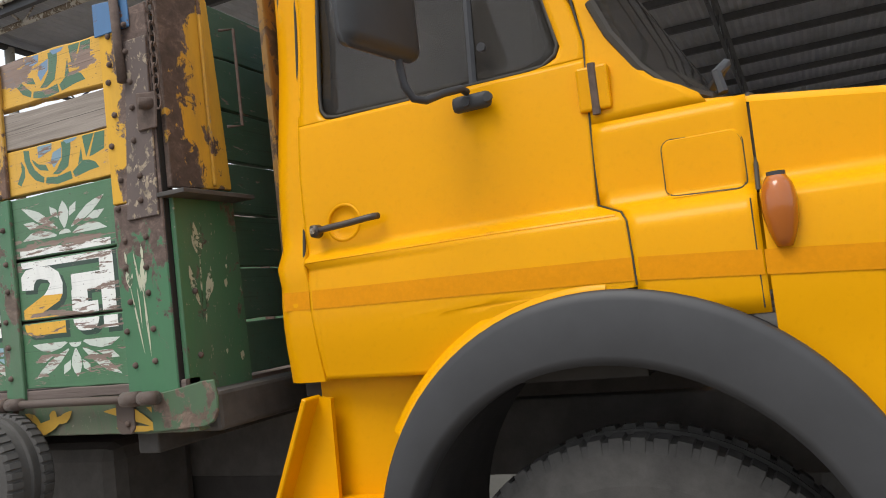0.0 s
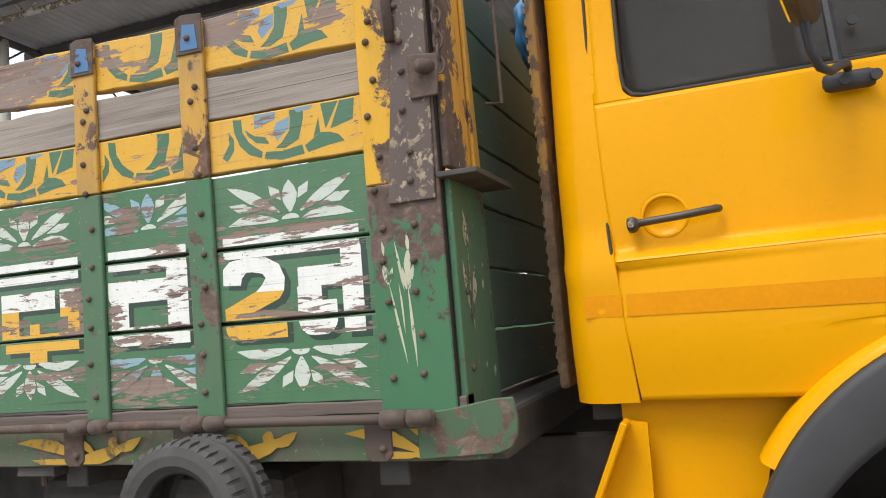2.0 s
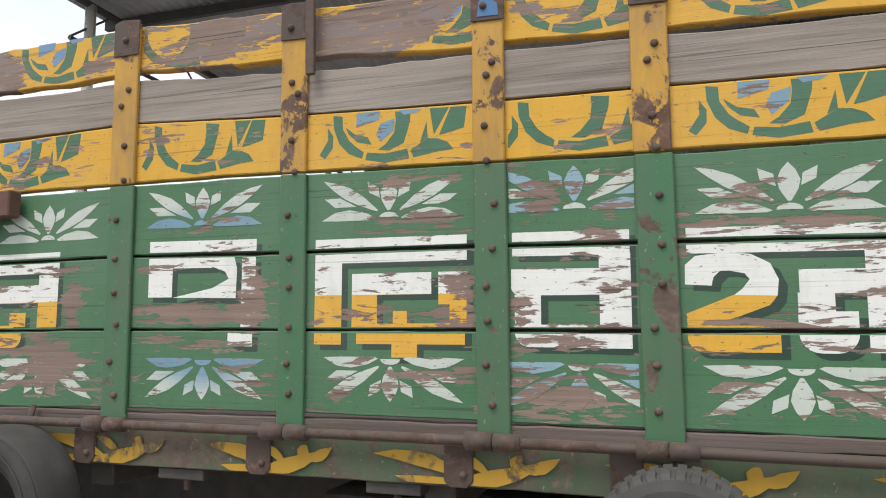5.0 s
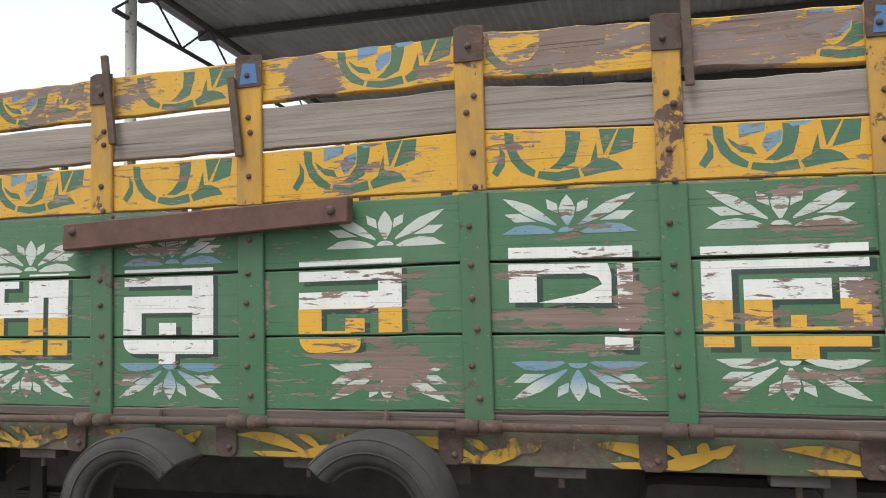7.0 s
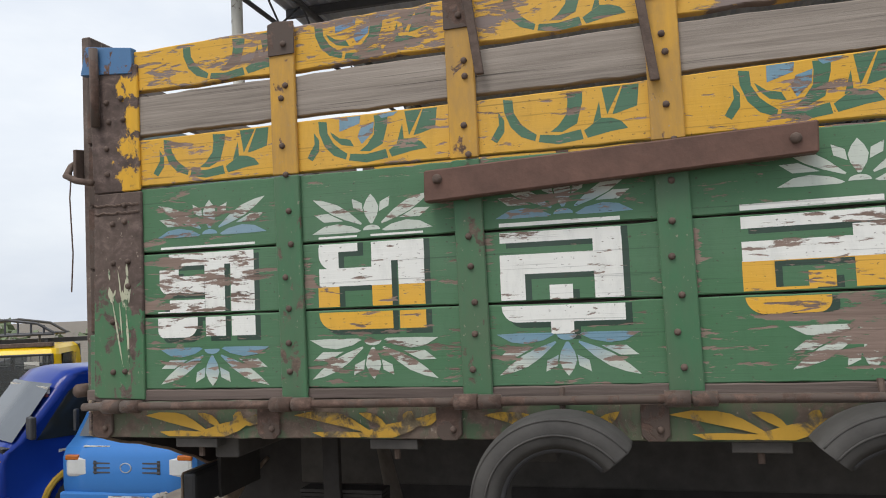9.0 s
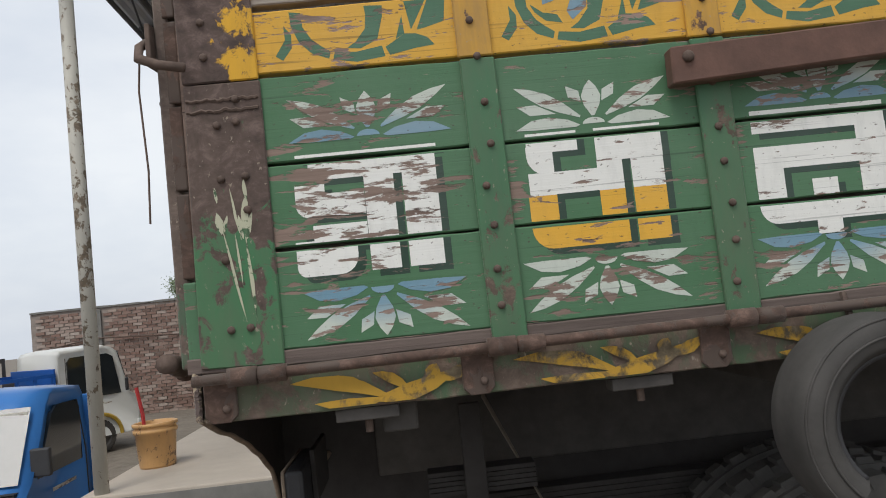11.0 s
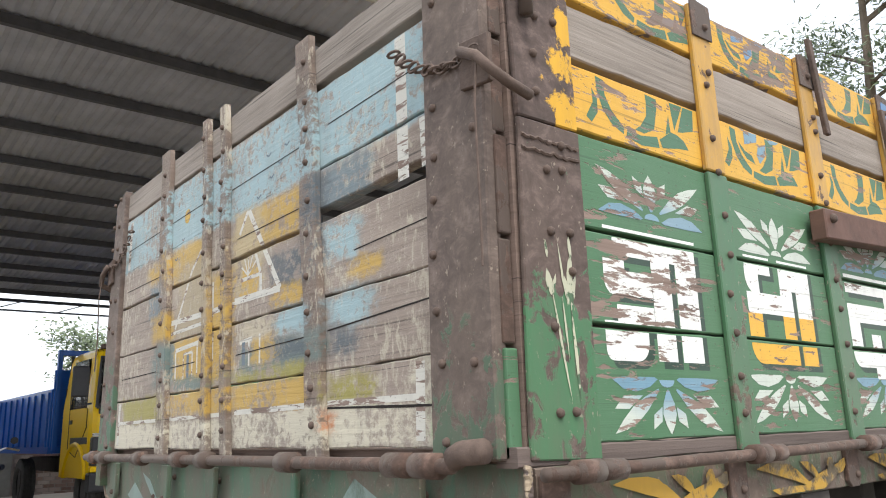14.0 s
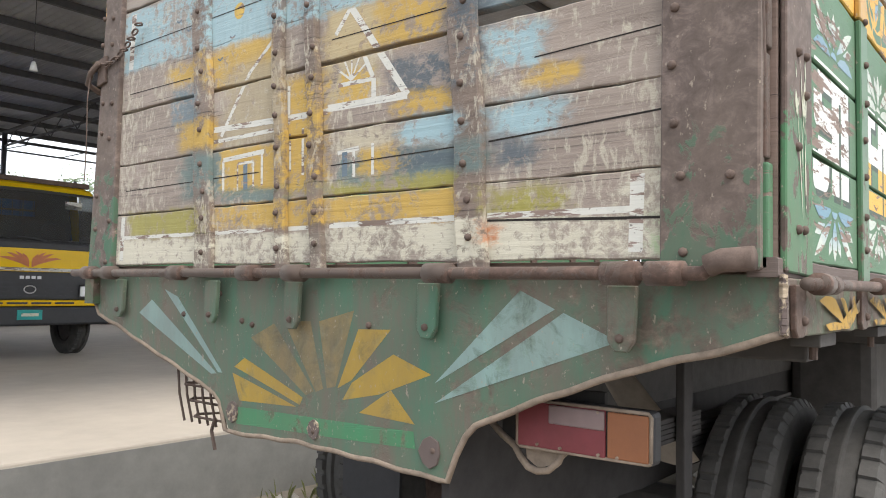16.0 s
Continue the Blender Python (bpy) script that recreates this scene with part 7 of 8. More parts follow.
# boundary wall of bricks with cement piers
WALL_Y, WALL_Z0, WALL_Z1 = 18.75, -0.75, 2.2
wall = tagged(part("wall_north", box(-9.2, 60, WALL_Y + 0.01, WALL_Y + 0.22, WALL_Z0, WALL_Z1 - 0.01), "mortar"), "weathered red brick boundary wall", "wall", kind="structure")
for x in (-3.6, -7.6, 2.4, 6.4):
    part("pier", box(x - 0.2, x + 0.2, WALL_Y - 0.07, WALL_Y + 0.01, WALL_Z0, WALL_Z1 - 0.05, 0.01), "concrete_side", wall, "cement pier")
part("coping", board(-9.2, 60, WALL_Z1 - 0.01, WALL_Z1 + 0.04, WALL_Y - 0.03, WALL_Y + 0.25, seed=5, step=0.3, wear=0.015), "concrete_side", wall)
brick_n = Nodes("uneven red brick")
oi = brick_n.nt.nodes.new("ShaderNodeObjectInfo")
ga = brick_n.nt.nodes.new("ShaderNodeNewGeometry")
both = brick_n.math("ADD", oi.outputs["Random"], ga.outputs["Random Per Island"])
tone = brick_n.ramp(brick_n.math("FRACT", both, 0.0), [(0.0, (0.16, 0.105, 0.085)), (0.3, (0.24, 0.145, 0.115)), (0.65, (0.34, 0.24, 0.2)), (1.0, (0.45, 0.38, 0.33))])
grit = brick_n.noise(brick_n.pos((14, 14, 14)), 1.0, 6, 0.7)
brick_n.bump(grit, 0.5, 0.01)
M["brick"] = brick_n.set(Base_Color=brick_n.mix(brick_n.ramp(grit, [(0.45, 0.0), (0.75, 0.6)]), tone, (0.3, 0.25, 0.21)), Roughness=0.9)
brick_bm = box(-0.115, 0.115, -0.014, 0.02, -0.034, 0.034)
brick_me = bpy.data.meshes.new("brick")
brick_bm.to_mesh(brick_me)
brick_bm.free()
brick_me.materials.append(M["brick"])
rb = random.Random(8)
rest = bmesh.new()
count = 0
for k in range(int((WALL_Z1 - WALL_Z0) / 0.082)):
    z = WALL_Z0 + 0.045 + 0.082 * k
    for i in range(130):
        x = -16 + 0.247 * i + (0.12 if k % 2 else 0)
        if x > 12 or x < -9.05 or any(abs(x - q) < 0.31 for q in (-3.6, -7.6, -11.6, 2.4, 6.4)):
            continue
        d = rb.uniform(-0.02, 0.012)
        if -5.6 < x < -2.6 and z > -0.5 and count < 300:
            ob = new("brick", brick_me)
            ob.parent = wall
            ob.matrix_basis = Matrix.Translation((x, WALL_Y + d, z)) @ Matrix.Rotation(rb.uniform(-0.02, 0.02), 4, "Y")
            count += 1
        else:
            s = rb.uniform(0.1, 0.117)
            add_box(rest, x - s, x + s, WALL_Y - 0.014 + d, WALL_Y + 0.015, z - 0.034, z + 0.034)
rest_ob = part("bricks", rest, "brick", wall)
rest_ob["kind"] = "stuff"
cable = part("cable", add_path(bmesh.new(), [(-9.0, WALL_Y - 0.06, 1.22), (-7.6, WALL_Y - 0.1, 1.42), (-5.0, WALL_Y - 0.06, 1.28), (-3.6, WALL_Y - 0.1, 1.3), (-1.5, WALL_Y - 0.06, 1.4), (2, WALL_Y - 0.06, 1.3)], 0.018, 6), "rust")
tagged(cable, "sagging brown cable along the brick wall", "cable")
stick = part("bamboo_pole", tube((-1.9, WALL_Y - 0.25, -0.5), (-2.3, WALL_Y - 0.03, 1.5), 0.03, 8), "brown_wood", smooth=True)
tagged(stick, "bamboo pole leaning on the brick wall", "pole")

# bucket with a red-handled tool
bx, by = -1.84, 5.34
bm = bmesh.new()
rings = []
for r, z in ((0.0, 0.01), (0.15, 0.0), (0.155, 0.02), (0.175, 0.3), (0.19, 0.3), (0.19, 0.33), (0.178, 0.335), (0.18, 0.36), (0.194, 0.36), (0.194, 0.385), (0.18, 0.39), (0.165, 0.38), (0.15, 0.03), (0.0, 0.03)):
    rings.append([bm.verts.new((max(r, 0.001) * math.cos(t), max(r, 0.001) * math.sin(t), z)) for t in [2 * math.pi * k / 24 for k in range(24)]])
for a, b in zip(rings, rings[1:]):
    for i in range(24):
        bm.faces.new((a[i], a[(i + 1) % 24], b[(i + 1) % 24], b[i]))
bucket = part("bucket", bm, painted_steel("stained orange plastic", (0.6, 0.34, 0.13), 0.25, rust=(0.25, 0.15, 0.08)), smooth=True)
bucket.matrix_basis = Matrix.Translation((bx, by, PLAT))
tagged(bucket, "stained orange plastic bucket on the slab", "bucket")
bm = bmesh.new()
add_path(bm, [(-0.1, 0.05, 0.05), (-0.12, 0.06, 0.45), (-0.16, 0.06, 0.7)], 0.018, 6)
tool = part("tool_handle", bm, plain("red paint", (0.4, 0.03, 0.03), 0.5))
tool.matrix_basis = Matrix.Translation((bx, by, PLAT))
tagged(tool, "red handled tool standing in the bucket", "tool")

# loose stones and tufts of grass under and beside the lorry
rr = random.Random(3)
bm = bmesh.new()
for i in range(900):
    x, y = rr.uniform(-3, 5), rr.uniform(-0.5, 4.1)
    s = rr.uniform(0.015, 0.06)
    zc = ground_z(x, y)
    vs = [bm.verts.new((x + s * rr.uniform(0.7, 1.2) * dx, y + s * rr.uniform(0.7, 1.2) * dy, zc + s * 0.7 * dz * rr.uniform(0.7, 1.1) + s * 0.3)) for dx, dy, dz in ((1, 0, 0), (-1, 0, 0), (0, 1, 0), (0, -1, 0), (0, 0, 1), (0, 0, -1))]
    for f in ((0, 2, 4), (2, 1, 4), (1, 3, 4), (3, 0, 4), (2, 0, 5), (1, 2, 5), (3, 1, 5), (0, 3, 5)):
        bm.faces.new([vs[k] for k in f])
tagged(part("rubble", bm, plain("grey rubble", (0.28, 0.26, 0.23), 0.9, 0, 0.35, 30.0, 0.4)), "loose grey stones on the ground", "stones", kind="stuff")
bm = bmesh.new()
for i in range(700):
    if i < 120:
        x, y = rr.gauss(3.0, 0.5), rr.gauss(3.85, 0.15)
    else:
        x, y = rr.gauss(4.9, 0.25), rr.gauss(3.4, 0.3)
    a = rr.uniform(0, 6.3)
    h, lean = rr.uniform(0.06, 0.22), rr.uniform(0.02, 0.12)
    z = ground_z(x, y)
    w = 0.006
    p = [(x - w * math.sin(a), y + w * math.cos(a), z), (x + w * math.sin(a), y - w * math.cos(a), z), (x + lean * 0.4 * math.cos(a), y + lean * 0.4 * math.sin(a), z + h * 0.7), (x + lean * math.cos(a), y + lean * math.sin(a), z + h)]
    v = [bm.verts.new(q) for q in p]
    bm.faces.new((v[0], v[1], v[2]))
    bm.faces.new((v[0], v[2], v[3]))
tagged(part("grass", bm, plain("dry grass", (0.12, 0.13, 0.04), 0.8, 0, 0.4, 20.0, 0.0)), "tufts of dry grass by the slab", "grass", kind="stuff")


def tree(name, label, at, height, crown, spread, leaves, seed, narrow=False, leaf_size=0.09):
    """Tapered trunk, limbs, and leaves in uneven clumps."""
    r = random.Random(seed)
    t = empty(name, label, "tree", at=at)
    bm = bmesh.new()
    pts = [(0, 0, 0)]
    for i in range(1, 7):
        pts.append((pts[-1][0] + r.uniform(-0.1, 0.1), pts[-1][1] + r.uniform(-0.1, 0.1), height * 0.92 * i / 6))
    for i, (a, b) in enumerate(zip(pts, pts[1:])):
        add_tube(bm, a, b, 0.13 * (1 - i / 7) + 0.02, 7, 0.13 * (1 - (i + 1) / 7) + 0.02)
    tips = []
    for i in range(16 if not narrow else 24):
        k = r.uniform(crown, 0.97)
        j = min(5, int(k * 6))
        base = Vector(pts[j]).lerp(Vector(pts[j + 1]), k * 6 - j) if j < 6 else Vector(pts[-1])
        a = r.uniform(0, 6.3)
        reach = spread * r.uniform(0.45, 1.0) * (1.15 - k * 0.6 if narrow else 1.0)
        tip = base + Vector((reach * math.cos(a), reach * math.sin(a), reach * r.uniform(0.2, 0.8)))
        add_tube(bm, base, tip, 0.03, 5, 0.008)
        tips.append((base, tip))
    part("trunk", bm, "bark", t)
    bm = bmesh.new()
    for i in range(leaves):
        base, tip = r.choice(tips)
        c = base.lerp(tip, r.uniform(0.35, 1.08)) + Vector((r.gauss(0, 0.16), r.gauss(0, 0.16), r.gauss(0, 0.14))) * spread * 0.85
        s = leaf_size * r.uniform(0.6, 1.3)
        u = Vector((r.uniform(-1, 1), r.uniform(-1, 1), r.uniform(-0.6, 0.6))).normalized()
        v = u.orthogonal().normalized()
        vs = [bm.verts.new(c + q) for q in (-u * s, v * s * 0.45, u * s, -v * s * 0.45)]
        bm.faces.new(vs)
    part("crown", bm, "leaves", t)
    return t
tree("tree", "leafy green tree behind the brick wall", (-3.3, 21.5, -0.6), 5.9, 0.38, 1.35, 15000, 11, leaf_size=0.05)
tree("tree", "tall thin tree behind the shed", (-1.5, 23.5, -0.6), 7.6, 0.25, 0.95, 14000, 12, True, 0.05)
tree("tree", "leafy tree beyond the lorry", (10.0, 3.0, 0.0), 8.2, 0.5, 1.8, 15000, 13, leaf_size=0.055)
tree("tree", "flat-topped tree far behind the wall", (-9.8, 36, -1.0), 4.9, 0.86, 1.3, 2200, 14, leaf_size=0.06)
tree("tree", "green tree behind the parked trucks", (15.5, 40.0, -0.4), 6.2, 0.35, 3.2, 9000, 15, leaf_size=0.14)
tree("tree", "green tree behind the parked trucks", (11.5, 41.0, -0.4), 6.6, 0.35, 3.4, 9000, 16, leaf_size=0.14)
# banana plants behind the wall
bananas = empty("banana_plant", "banana leaves rising behind the wall", "plant", at=(-5.2, 20.5, -0.6))
for i in range(7):
    a = radians(50 + 13 * i)
    bm = bmesh.new()
    ps = []
    for k in range(7):
        t = k / 6
        ps.append((1.0 * math.cos(a) * t + 0.1 * i - 0.3, 0.1 * i, 2.2 + 1.2 * math.sin(a) * t - 0.5 * t * t, 0.14 * math.sin(math.pi * (0.1 + 0.85 * t))))
    rows = [[bm.verts.new((x, y - w, z)), bm.verts.new((x, y, z + 0.04)), bm.verts.new((x, y + w, z))] for x, y, z, w in ps]
    for p_, q_ in zip(rows, rows[1:]):
        for k in range(2):
            bm.faces.new((p_[k], p_[k + 1], q_[k + 1], q_[k]))
    part("banana_leaf", bm, "leaves", bananas)
part("stem", tube((0, 0.2, 0), (0, 0.3, 2.3), 0.12, 8, 0.07), "bark", bananas)
# far woods on the lower ground
bm = bmesh.new()
for i in range(5200):
    a = radians(rr.uniform(118, 175))
    d = rr.uniform(70, 100)
    c = Vector((d * math.cos(a), d * math.sin(a), -7.0 + rr.uniform(0, 1) ** 0.6 * (6.5 + 2.5 * noise.noise((a * 9, 0, 0)) + 1.2 * noise.noise((a * 40, 2, 0)))))
    s = rr.uniform(0.3, 0.75)
    u = Vector((rr.uniform(-1, 1), rr.uniform(-1, 1), rr.uniform(-1, 1))).normalized()
    v = u.orthogonal().normalized()
    bm.faces.new([bm.verts.new(c + q) for q in (-u * s, v * s * 0.6, u * s, -v * s * 0.6)])
tagged(part("far_woods", bm, "leaves"), "dark green woods on the horizon", "trees", kind="stuff")


# ---- parked vehicles ----
M["truck_yellow"] = car_paint("yellow truck paint", (0.78, 0.5, 0.01), 0.32)
M["truck_grey"] = plain("dark grey truck paint", (0.03, 0.03, 0.032), 0.45)
M["truck_blue"] = car_paint("blue truck paint", (0.02, 0.1, 0.38), 0.4)
M["blue_dark"] = car_paint("dark blue pickup paint", (0.008, 0.035, 0.26), 0.3)
M["blue_light"] = car_paint("light blue pickup paint", (0.05, 0.19, 0.5), 0.32)
M["truck_screen"] = dusty_glass("dusty windscreen glass", 0.14, (0.3, 0.31, 0.3))
M["lamp_clear"] = plain("headlamp glass", (0.7, 0.72, 0.72), 0.15, 0.3, 0.1, 10.0, 0.0)


def wheel(parent, x, y, r=0.42, w=0.22, side=-1):
    t = part("wheel", ring_tyre(r, r * 0.56, w, blocks=30, seg=30), "tyre", parent)
    t.matrix_basis = Matrix.Translation((x, y, r)) @ Matrix.Rotation(radians(90), 4, "Z")
    part("rim", tube((-0.02, -w / 2 * 0.8, 0), (0.02 - 0.02, w / 2 * 0.8, 0), r * 0.54, 16), "dark_under", t)
    return t


def front_truck(label, at, width, band, flowers=False, body="truck_blue", body_h=1.15, turn=0.0):
    """A cab-over truck facing -y, its body behind it. The local origin is on the ground under the middle of the bumper."""
    t = empty("parked_truck", label, "truck", "trucks parked under the shed", at, turn)
    h = width / 2
    top = 2.42
    # shell of the cab with rounded corners, leaning back to the roof, open at the windows
    bm = bmesh.new()
    rows = []
    for z, dy, dx in ((0.62, 0.0, 0.0), (0.95, -0.02, 0.0), (1.3, -0.02, 0.0), (1.5, 0.0, 0.0), (1.57, 0.02, 0.0), (2.27, 0.2, 0.07), (2.36, 0.27, 0.1), (top, 0.4, 0.18)):
        w = h - dx
        pts = [(-w, 1.5), (-w, 1.12), (-w, 0.26 + dy), (-w, 0.16 + dy), (-w + 0.02, 0.06 + dy), (-w + 0.07, dy + 0.01), (-w * 0.5, dy - 0.02), (0, dy - 0.03), (w * 0.5, dy - 0.02), (w - 0.07, dy + 0.01), (w - 0.02, 0.06 + dy), (w, 0.16 + dy), (w, 0.26 + dy), (w, 1.12), (w, 1.5)]
        rows.append([bm.verts.new((x, y, z)) for x, y in pts])
    for k, (a, b) in enumerate(zip(rows, rows[1:])):
        for i in range(len(a) - 1):
            if k == 4 and i in (1, 5, 6, 7, 8, 12):
                continue
            bm.faces.new((a[i], a[i + 1], b[i + 1], b[i]))
    bm.faces.new(rows[-1])
    bmesh.ops.recalc_face_normals(bm, faces=bm.faces)
    cab = part("cab", bm, "truck_yellow", t, "yellow cab", smooth=False)
    # back wall round two small windows
    bw = bmesh.new()
    for x0, x1, z0, z1 in ((-h + 0.02, h - 0.02, 0.62, 1.9), (-h + 0.06, h - 0.06, 2.14, 2.38), (-h + 0.05, -h * 0.56, 1.9, 2.14), (-h * 0.06, 0.0, 1.9, 2.14), (h * 0.5, h - 0.05, 1.9, 2.14)):
        add_box(bw, x0, x1, 1.48, 1.5, z0, z1)
    part("back_wall", bw, "interior", cab)
    bars = bmesh.new()
    for k in range(9):
        x = -h * 0.55 + h * 1.04 * k / 8
        add_tube(bars, (x, 1.53, 1.88), (x, 1.53, 2.16), 0.006, 5)
    add_tube(bars, (-h * 0.6, 1.53, 1.99), (h * 0.55, 1.53, 1.99), 0.014, 6)
    part("window_grille", bars, "dark_steel", cab)
    part("cab_floor", box(-h + 0.03, h - 0.03, 0.06, 1.47, 0.9, 0.95), "interior", cab)
    part("headlining", box(-h + 0.16, h - 0.16, 0.35, 1.47, 2.32, 2.35), "interior", cab)
    part("dashboard", box(-h + 0.05, h - 0.05, 0.07, 0.4, 1.2, 1.6, 0.05), "interior", cab)
    for x in (-h * 0.5, h * 0.5):
        part("seat_back", box(x - 0.25, x + 0.25, 1.15, 1.3, 1.2, 1.86, 0.06), "interior", cab)
    part("steering_wheel", add_path(bmesh.new(), [(h * 0.45 + 0.2 * math.cos(q), 0.5 + 0.05 * math.sin(q), 1.68 + 0.16 * math.sin(q)) for q in [2 * math.pi * k / 20 for k in range(21)]], 0.014, 6), "black_plastic", cab)
    part("paper", box(h * 0.48, h * 0.7, 0.155, 0.158, 2.06, 2.17), "rear_white", cab, "white paper behind the windscreen")
    # windscreen with its dark seal, wipers below
    def face_y(z):
        return 0.02 + (z - 1.57) / 0.7 * 0.18
    bm = bmesh.new()
    g = []
    for z in (1.565, 1.8, 2.05, 2.275):
        w = h - 0.06 - 0.075 * (z - 1.57) / 0.7
        g.append([bm.verts.new((w * k / 6, face_y(z) + 0.012 - 0.034 * (1 - (k / 6) ** 2), z)) for k in range(-6, 7)])
    for a, b in zip(g, g[1:]):
        for i in range(12):
            bm.faces.new((a[i], a[i + 1], b[i + 1], b[i]))
    pane = part("windscreen", bm, "truck_screen", cab, "grey windscreen", smooth=True)
    pane.visible_shadow = False
    w0, w1 = h - 0.055, h - 0.13
    part("windscreen_seal", add_path(bmesh.new(), [(-w0, face_y(1.57), 1.57), (-w0 * 0.5, face_y(1.57) - 0.03, 1.562), (0, face_y(1.57) - 0.038, 1.56), (w0 * 0.5, face_y(1.57) - 0.03, 1.562), (w0, face_y(1.57), 1.57), (w1, face_y(2.27) + 0.01, 2.27), (0, face_y(2.27) - 0.035, 2.28), (-w1, face_y(2.27) + 0.01, 2.27), (-w0, face_y(1.57), 1.57)], 0.022, 6), "black_plastic", cab)
    part("scuttle", box(-h + 0.08, h - 0.08, -0.035, 0.03, 1.475, 1.56, 0.012), "truck_grey", cab, "dark panel below the windscreen")
    for x in (-0.45, 0.3):
        part("wiper", add_path(bmesh.new(), [(x, -0.03, 1.57), (x - 0.25, -0.01, 1.62), (x - 0.45, -0.008, 1.63)], 0.009, 5), "black_plastic", cab)
    # side doors with window, outline and mirror
    for s in (-1, 1):
        bm = plate([(0.28, 1.57), (1.12, 1.57), (1.14, 2.26), (0.46, 2.26)], s * (h - 0.036), s * (h - 0.03), "x")
        p = part("door_window", bm, "truck_screen", cab)
        p.visible_shadow = False
        part("door_outline", add_path(bmesh.new(), [(s * (h + 0.001), 1.12, 2.0), (s * (h + 0.001), 1.12, 1.0), (s * (h + 0.001), 0.7, 0.9), (s * (h + 0.001), 0.24, 1.3), (s * (h + 0.001), 0.24, 1.56)], 0.008, 5), "seam", cab)
        part("door_handle", box(s * (h + 0.012) - 0.012, s * (h + 0.012) + 0.012, 0.95, 1.07, 1.36, 1.42, 0.006), "black_plastic", cab)
        m = part("mirror_arm", add_path(bmesh.new(), [(s * h, 0.1, 1.62), (s * (h + 0.12), 0.02, 1.6), (s * (h + 0.18), 0.0, 1.8)], 0.015, 6), "black_plastic", cab)
        part("mirror_head", box(s * (h + 0.18) - 0.11, s * (h + 0.18) + 0.11, -0.03, 0.03, 1.7, 2.12, 0.03), "black_plastic", m)
        part("wheel_arch", add_path(bmesh.new(), [(s * (h - 0.01), 0.72 + 0.56 * math.cos(q), 0.52 + 0.56 * math.sin(q)) for q in [radians(10 + 16 * k) for k in range(11)]], 0.045, 6), "truck_yellow", cab, smooth=True)
        part("side_band", box(s * (h + 0.002) - 0.006, s * (h + 0.002) + 0.006, 0.18, 1.0, 1.08, 1.17, 0.002), "truck_grey", cab)
    # grille band, lamps, bumper
    part("grille", box(-h + 0.004, h - 0.004, -0.06, 0.06, 0.79, 1.17, 0.02), "truck_grey", cab, "dark grille band")
    for k in range(4):
        part("grille_bar", box(-h * 0.6, h * 0.6, -0.07, -0.058, 0.83 + 0.06 * k, 0.85 + 0.06 * k), "black_plastic", cab)
    bm = bmesh.new()
    add_path(bm, [(0.075 * math.cos(q), -0.075, 0.93 + 0.05 * math.sin(q)) for q in [2 * math.pi * k / 20 for k in range(21)]], 0.008, 6)
    part("badge", bm, "chrome", cab)
    for k in range(4):
        part("brand_bar", box(-0.13 + 0.075 * k, -0.08 + 0.075 * k, -0.068, -0.06, 1.07, 1.11), "chrome", cab)
    for s in (-1, 1):
        lamp = part("headlamp", box(s * h * 0.74 - 0.15, s * h * 0.74 + 0.15, -0.085, -0.05, 0.83, 0.99, 0.02), "lamp_clear", cab, "rectangular headlamp")
        part("lamp_rim", add_path(bmesh.new(), [(s * h * 0.74 + x, -0.082, 0.91 + z) for x, z in ((-0.15, -0.08), (0.15, -0.08), (0.15, 0.08), (-0.15, 0.08), (-0.15, -0.08))], 0.012, 5), "black_plastic", lamp)
        part("indicator", box(s * (h - 0.06) - 0.05, s * (h - 0.06) + 0.05, -0.072, -0.02, 0.82, 0.99, 0.01), "lens_orange", cab)
    part("bumper_trim", box(-h - 0.01, h + 0.01, -0.09, 0.02, 0.71, 0.785, 0.012), "truck_yellow", cab)
    for k in range(4):
        part("trim_slot", box(-0.6 + 0.31 * k, -0.34 + 0.31 * k, -0.096, -0.088, 0.735, 0.762), "black_plastic", cab)
    part("bumper", box(-h - 0.02, h + 0.02, -0.1, 0.1, 0.45, 0.705, 0.03), "truck_grey", cab, "dark bumper")
    if flowers:
        part("waist_stripe", box(-h + 0.01, h - 0.01, -0.05, -0.015, 1.175, 1.22, 0.004), "rear_white", cab)
        bm = bmesh.new()
        for s in (-1, 1):
            for k in range(4):
                for poly in leaf(0.02 * s, 1.23, radians(90 - s * (25 + 16 * k)), 0.2 + 0.07 * k, 0.05, 0.35 * s):
                    bm.faces.new([bm.verts.new((p[0], -0.053 - 0.001 * k, p[1])) for p in poly])
        part("painted_flower", bm, plain("faded red paint", (0.5, 0.16, 0.05), 0.5), cab)
        part("number_plate", box(-0.16, 0.16, -0.112, -0.1, 0.53, 0.66), plain("teal plate", (0.02, 0.3, 0.27), 0.5), cab, "teal number plate")
        part("plate_bars", box(-0.11, 0.11, -0.116, -0.112, 0.575, 0.615), "white_steel", cab)
    part("roof_lamp", tube((h - 0.3, 0.45, top), (h - 0.3, 0.45, top + 0.09), 0.04, 10, 0.02), "black_plastic", cab)
    part("roof_trim", box(-h + 0.16, h - 0.16, 0.3, 0.42, top - 0.02, top + 0.05, 0.01), "rust", cab)
    # chassis, wheels, cargo body
    part("chassis", box(-0.5, 0.5, 0.2, 6.2, 0.6, 0.85), "dark_under", t)
    for x in (-h + 0.2, h - 0.2):
        wheel(t, x, 0.62)
        wheel(t, x, 4.6)
    b = part("cargo_body", box(-h - 0.12, h + 0.12, 1.75, 6.4, 0.95, 1.05), body, t, "blue steel cargo body")
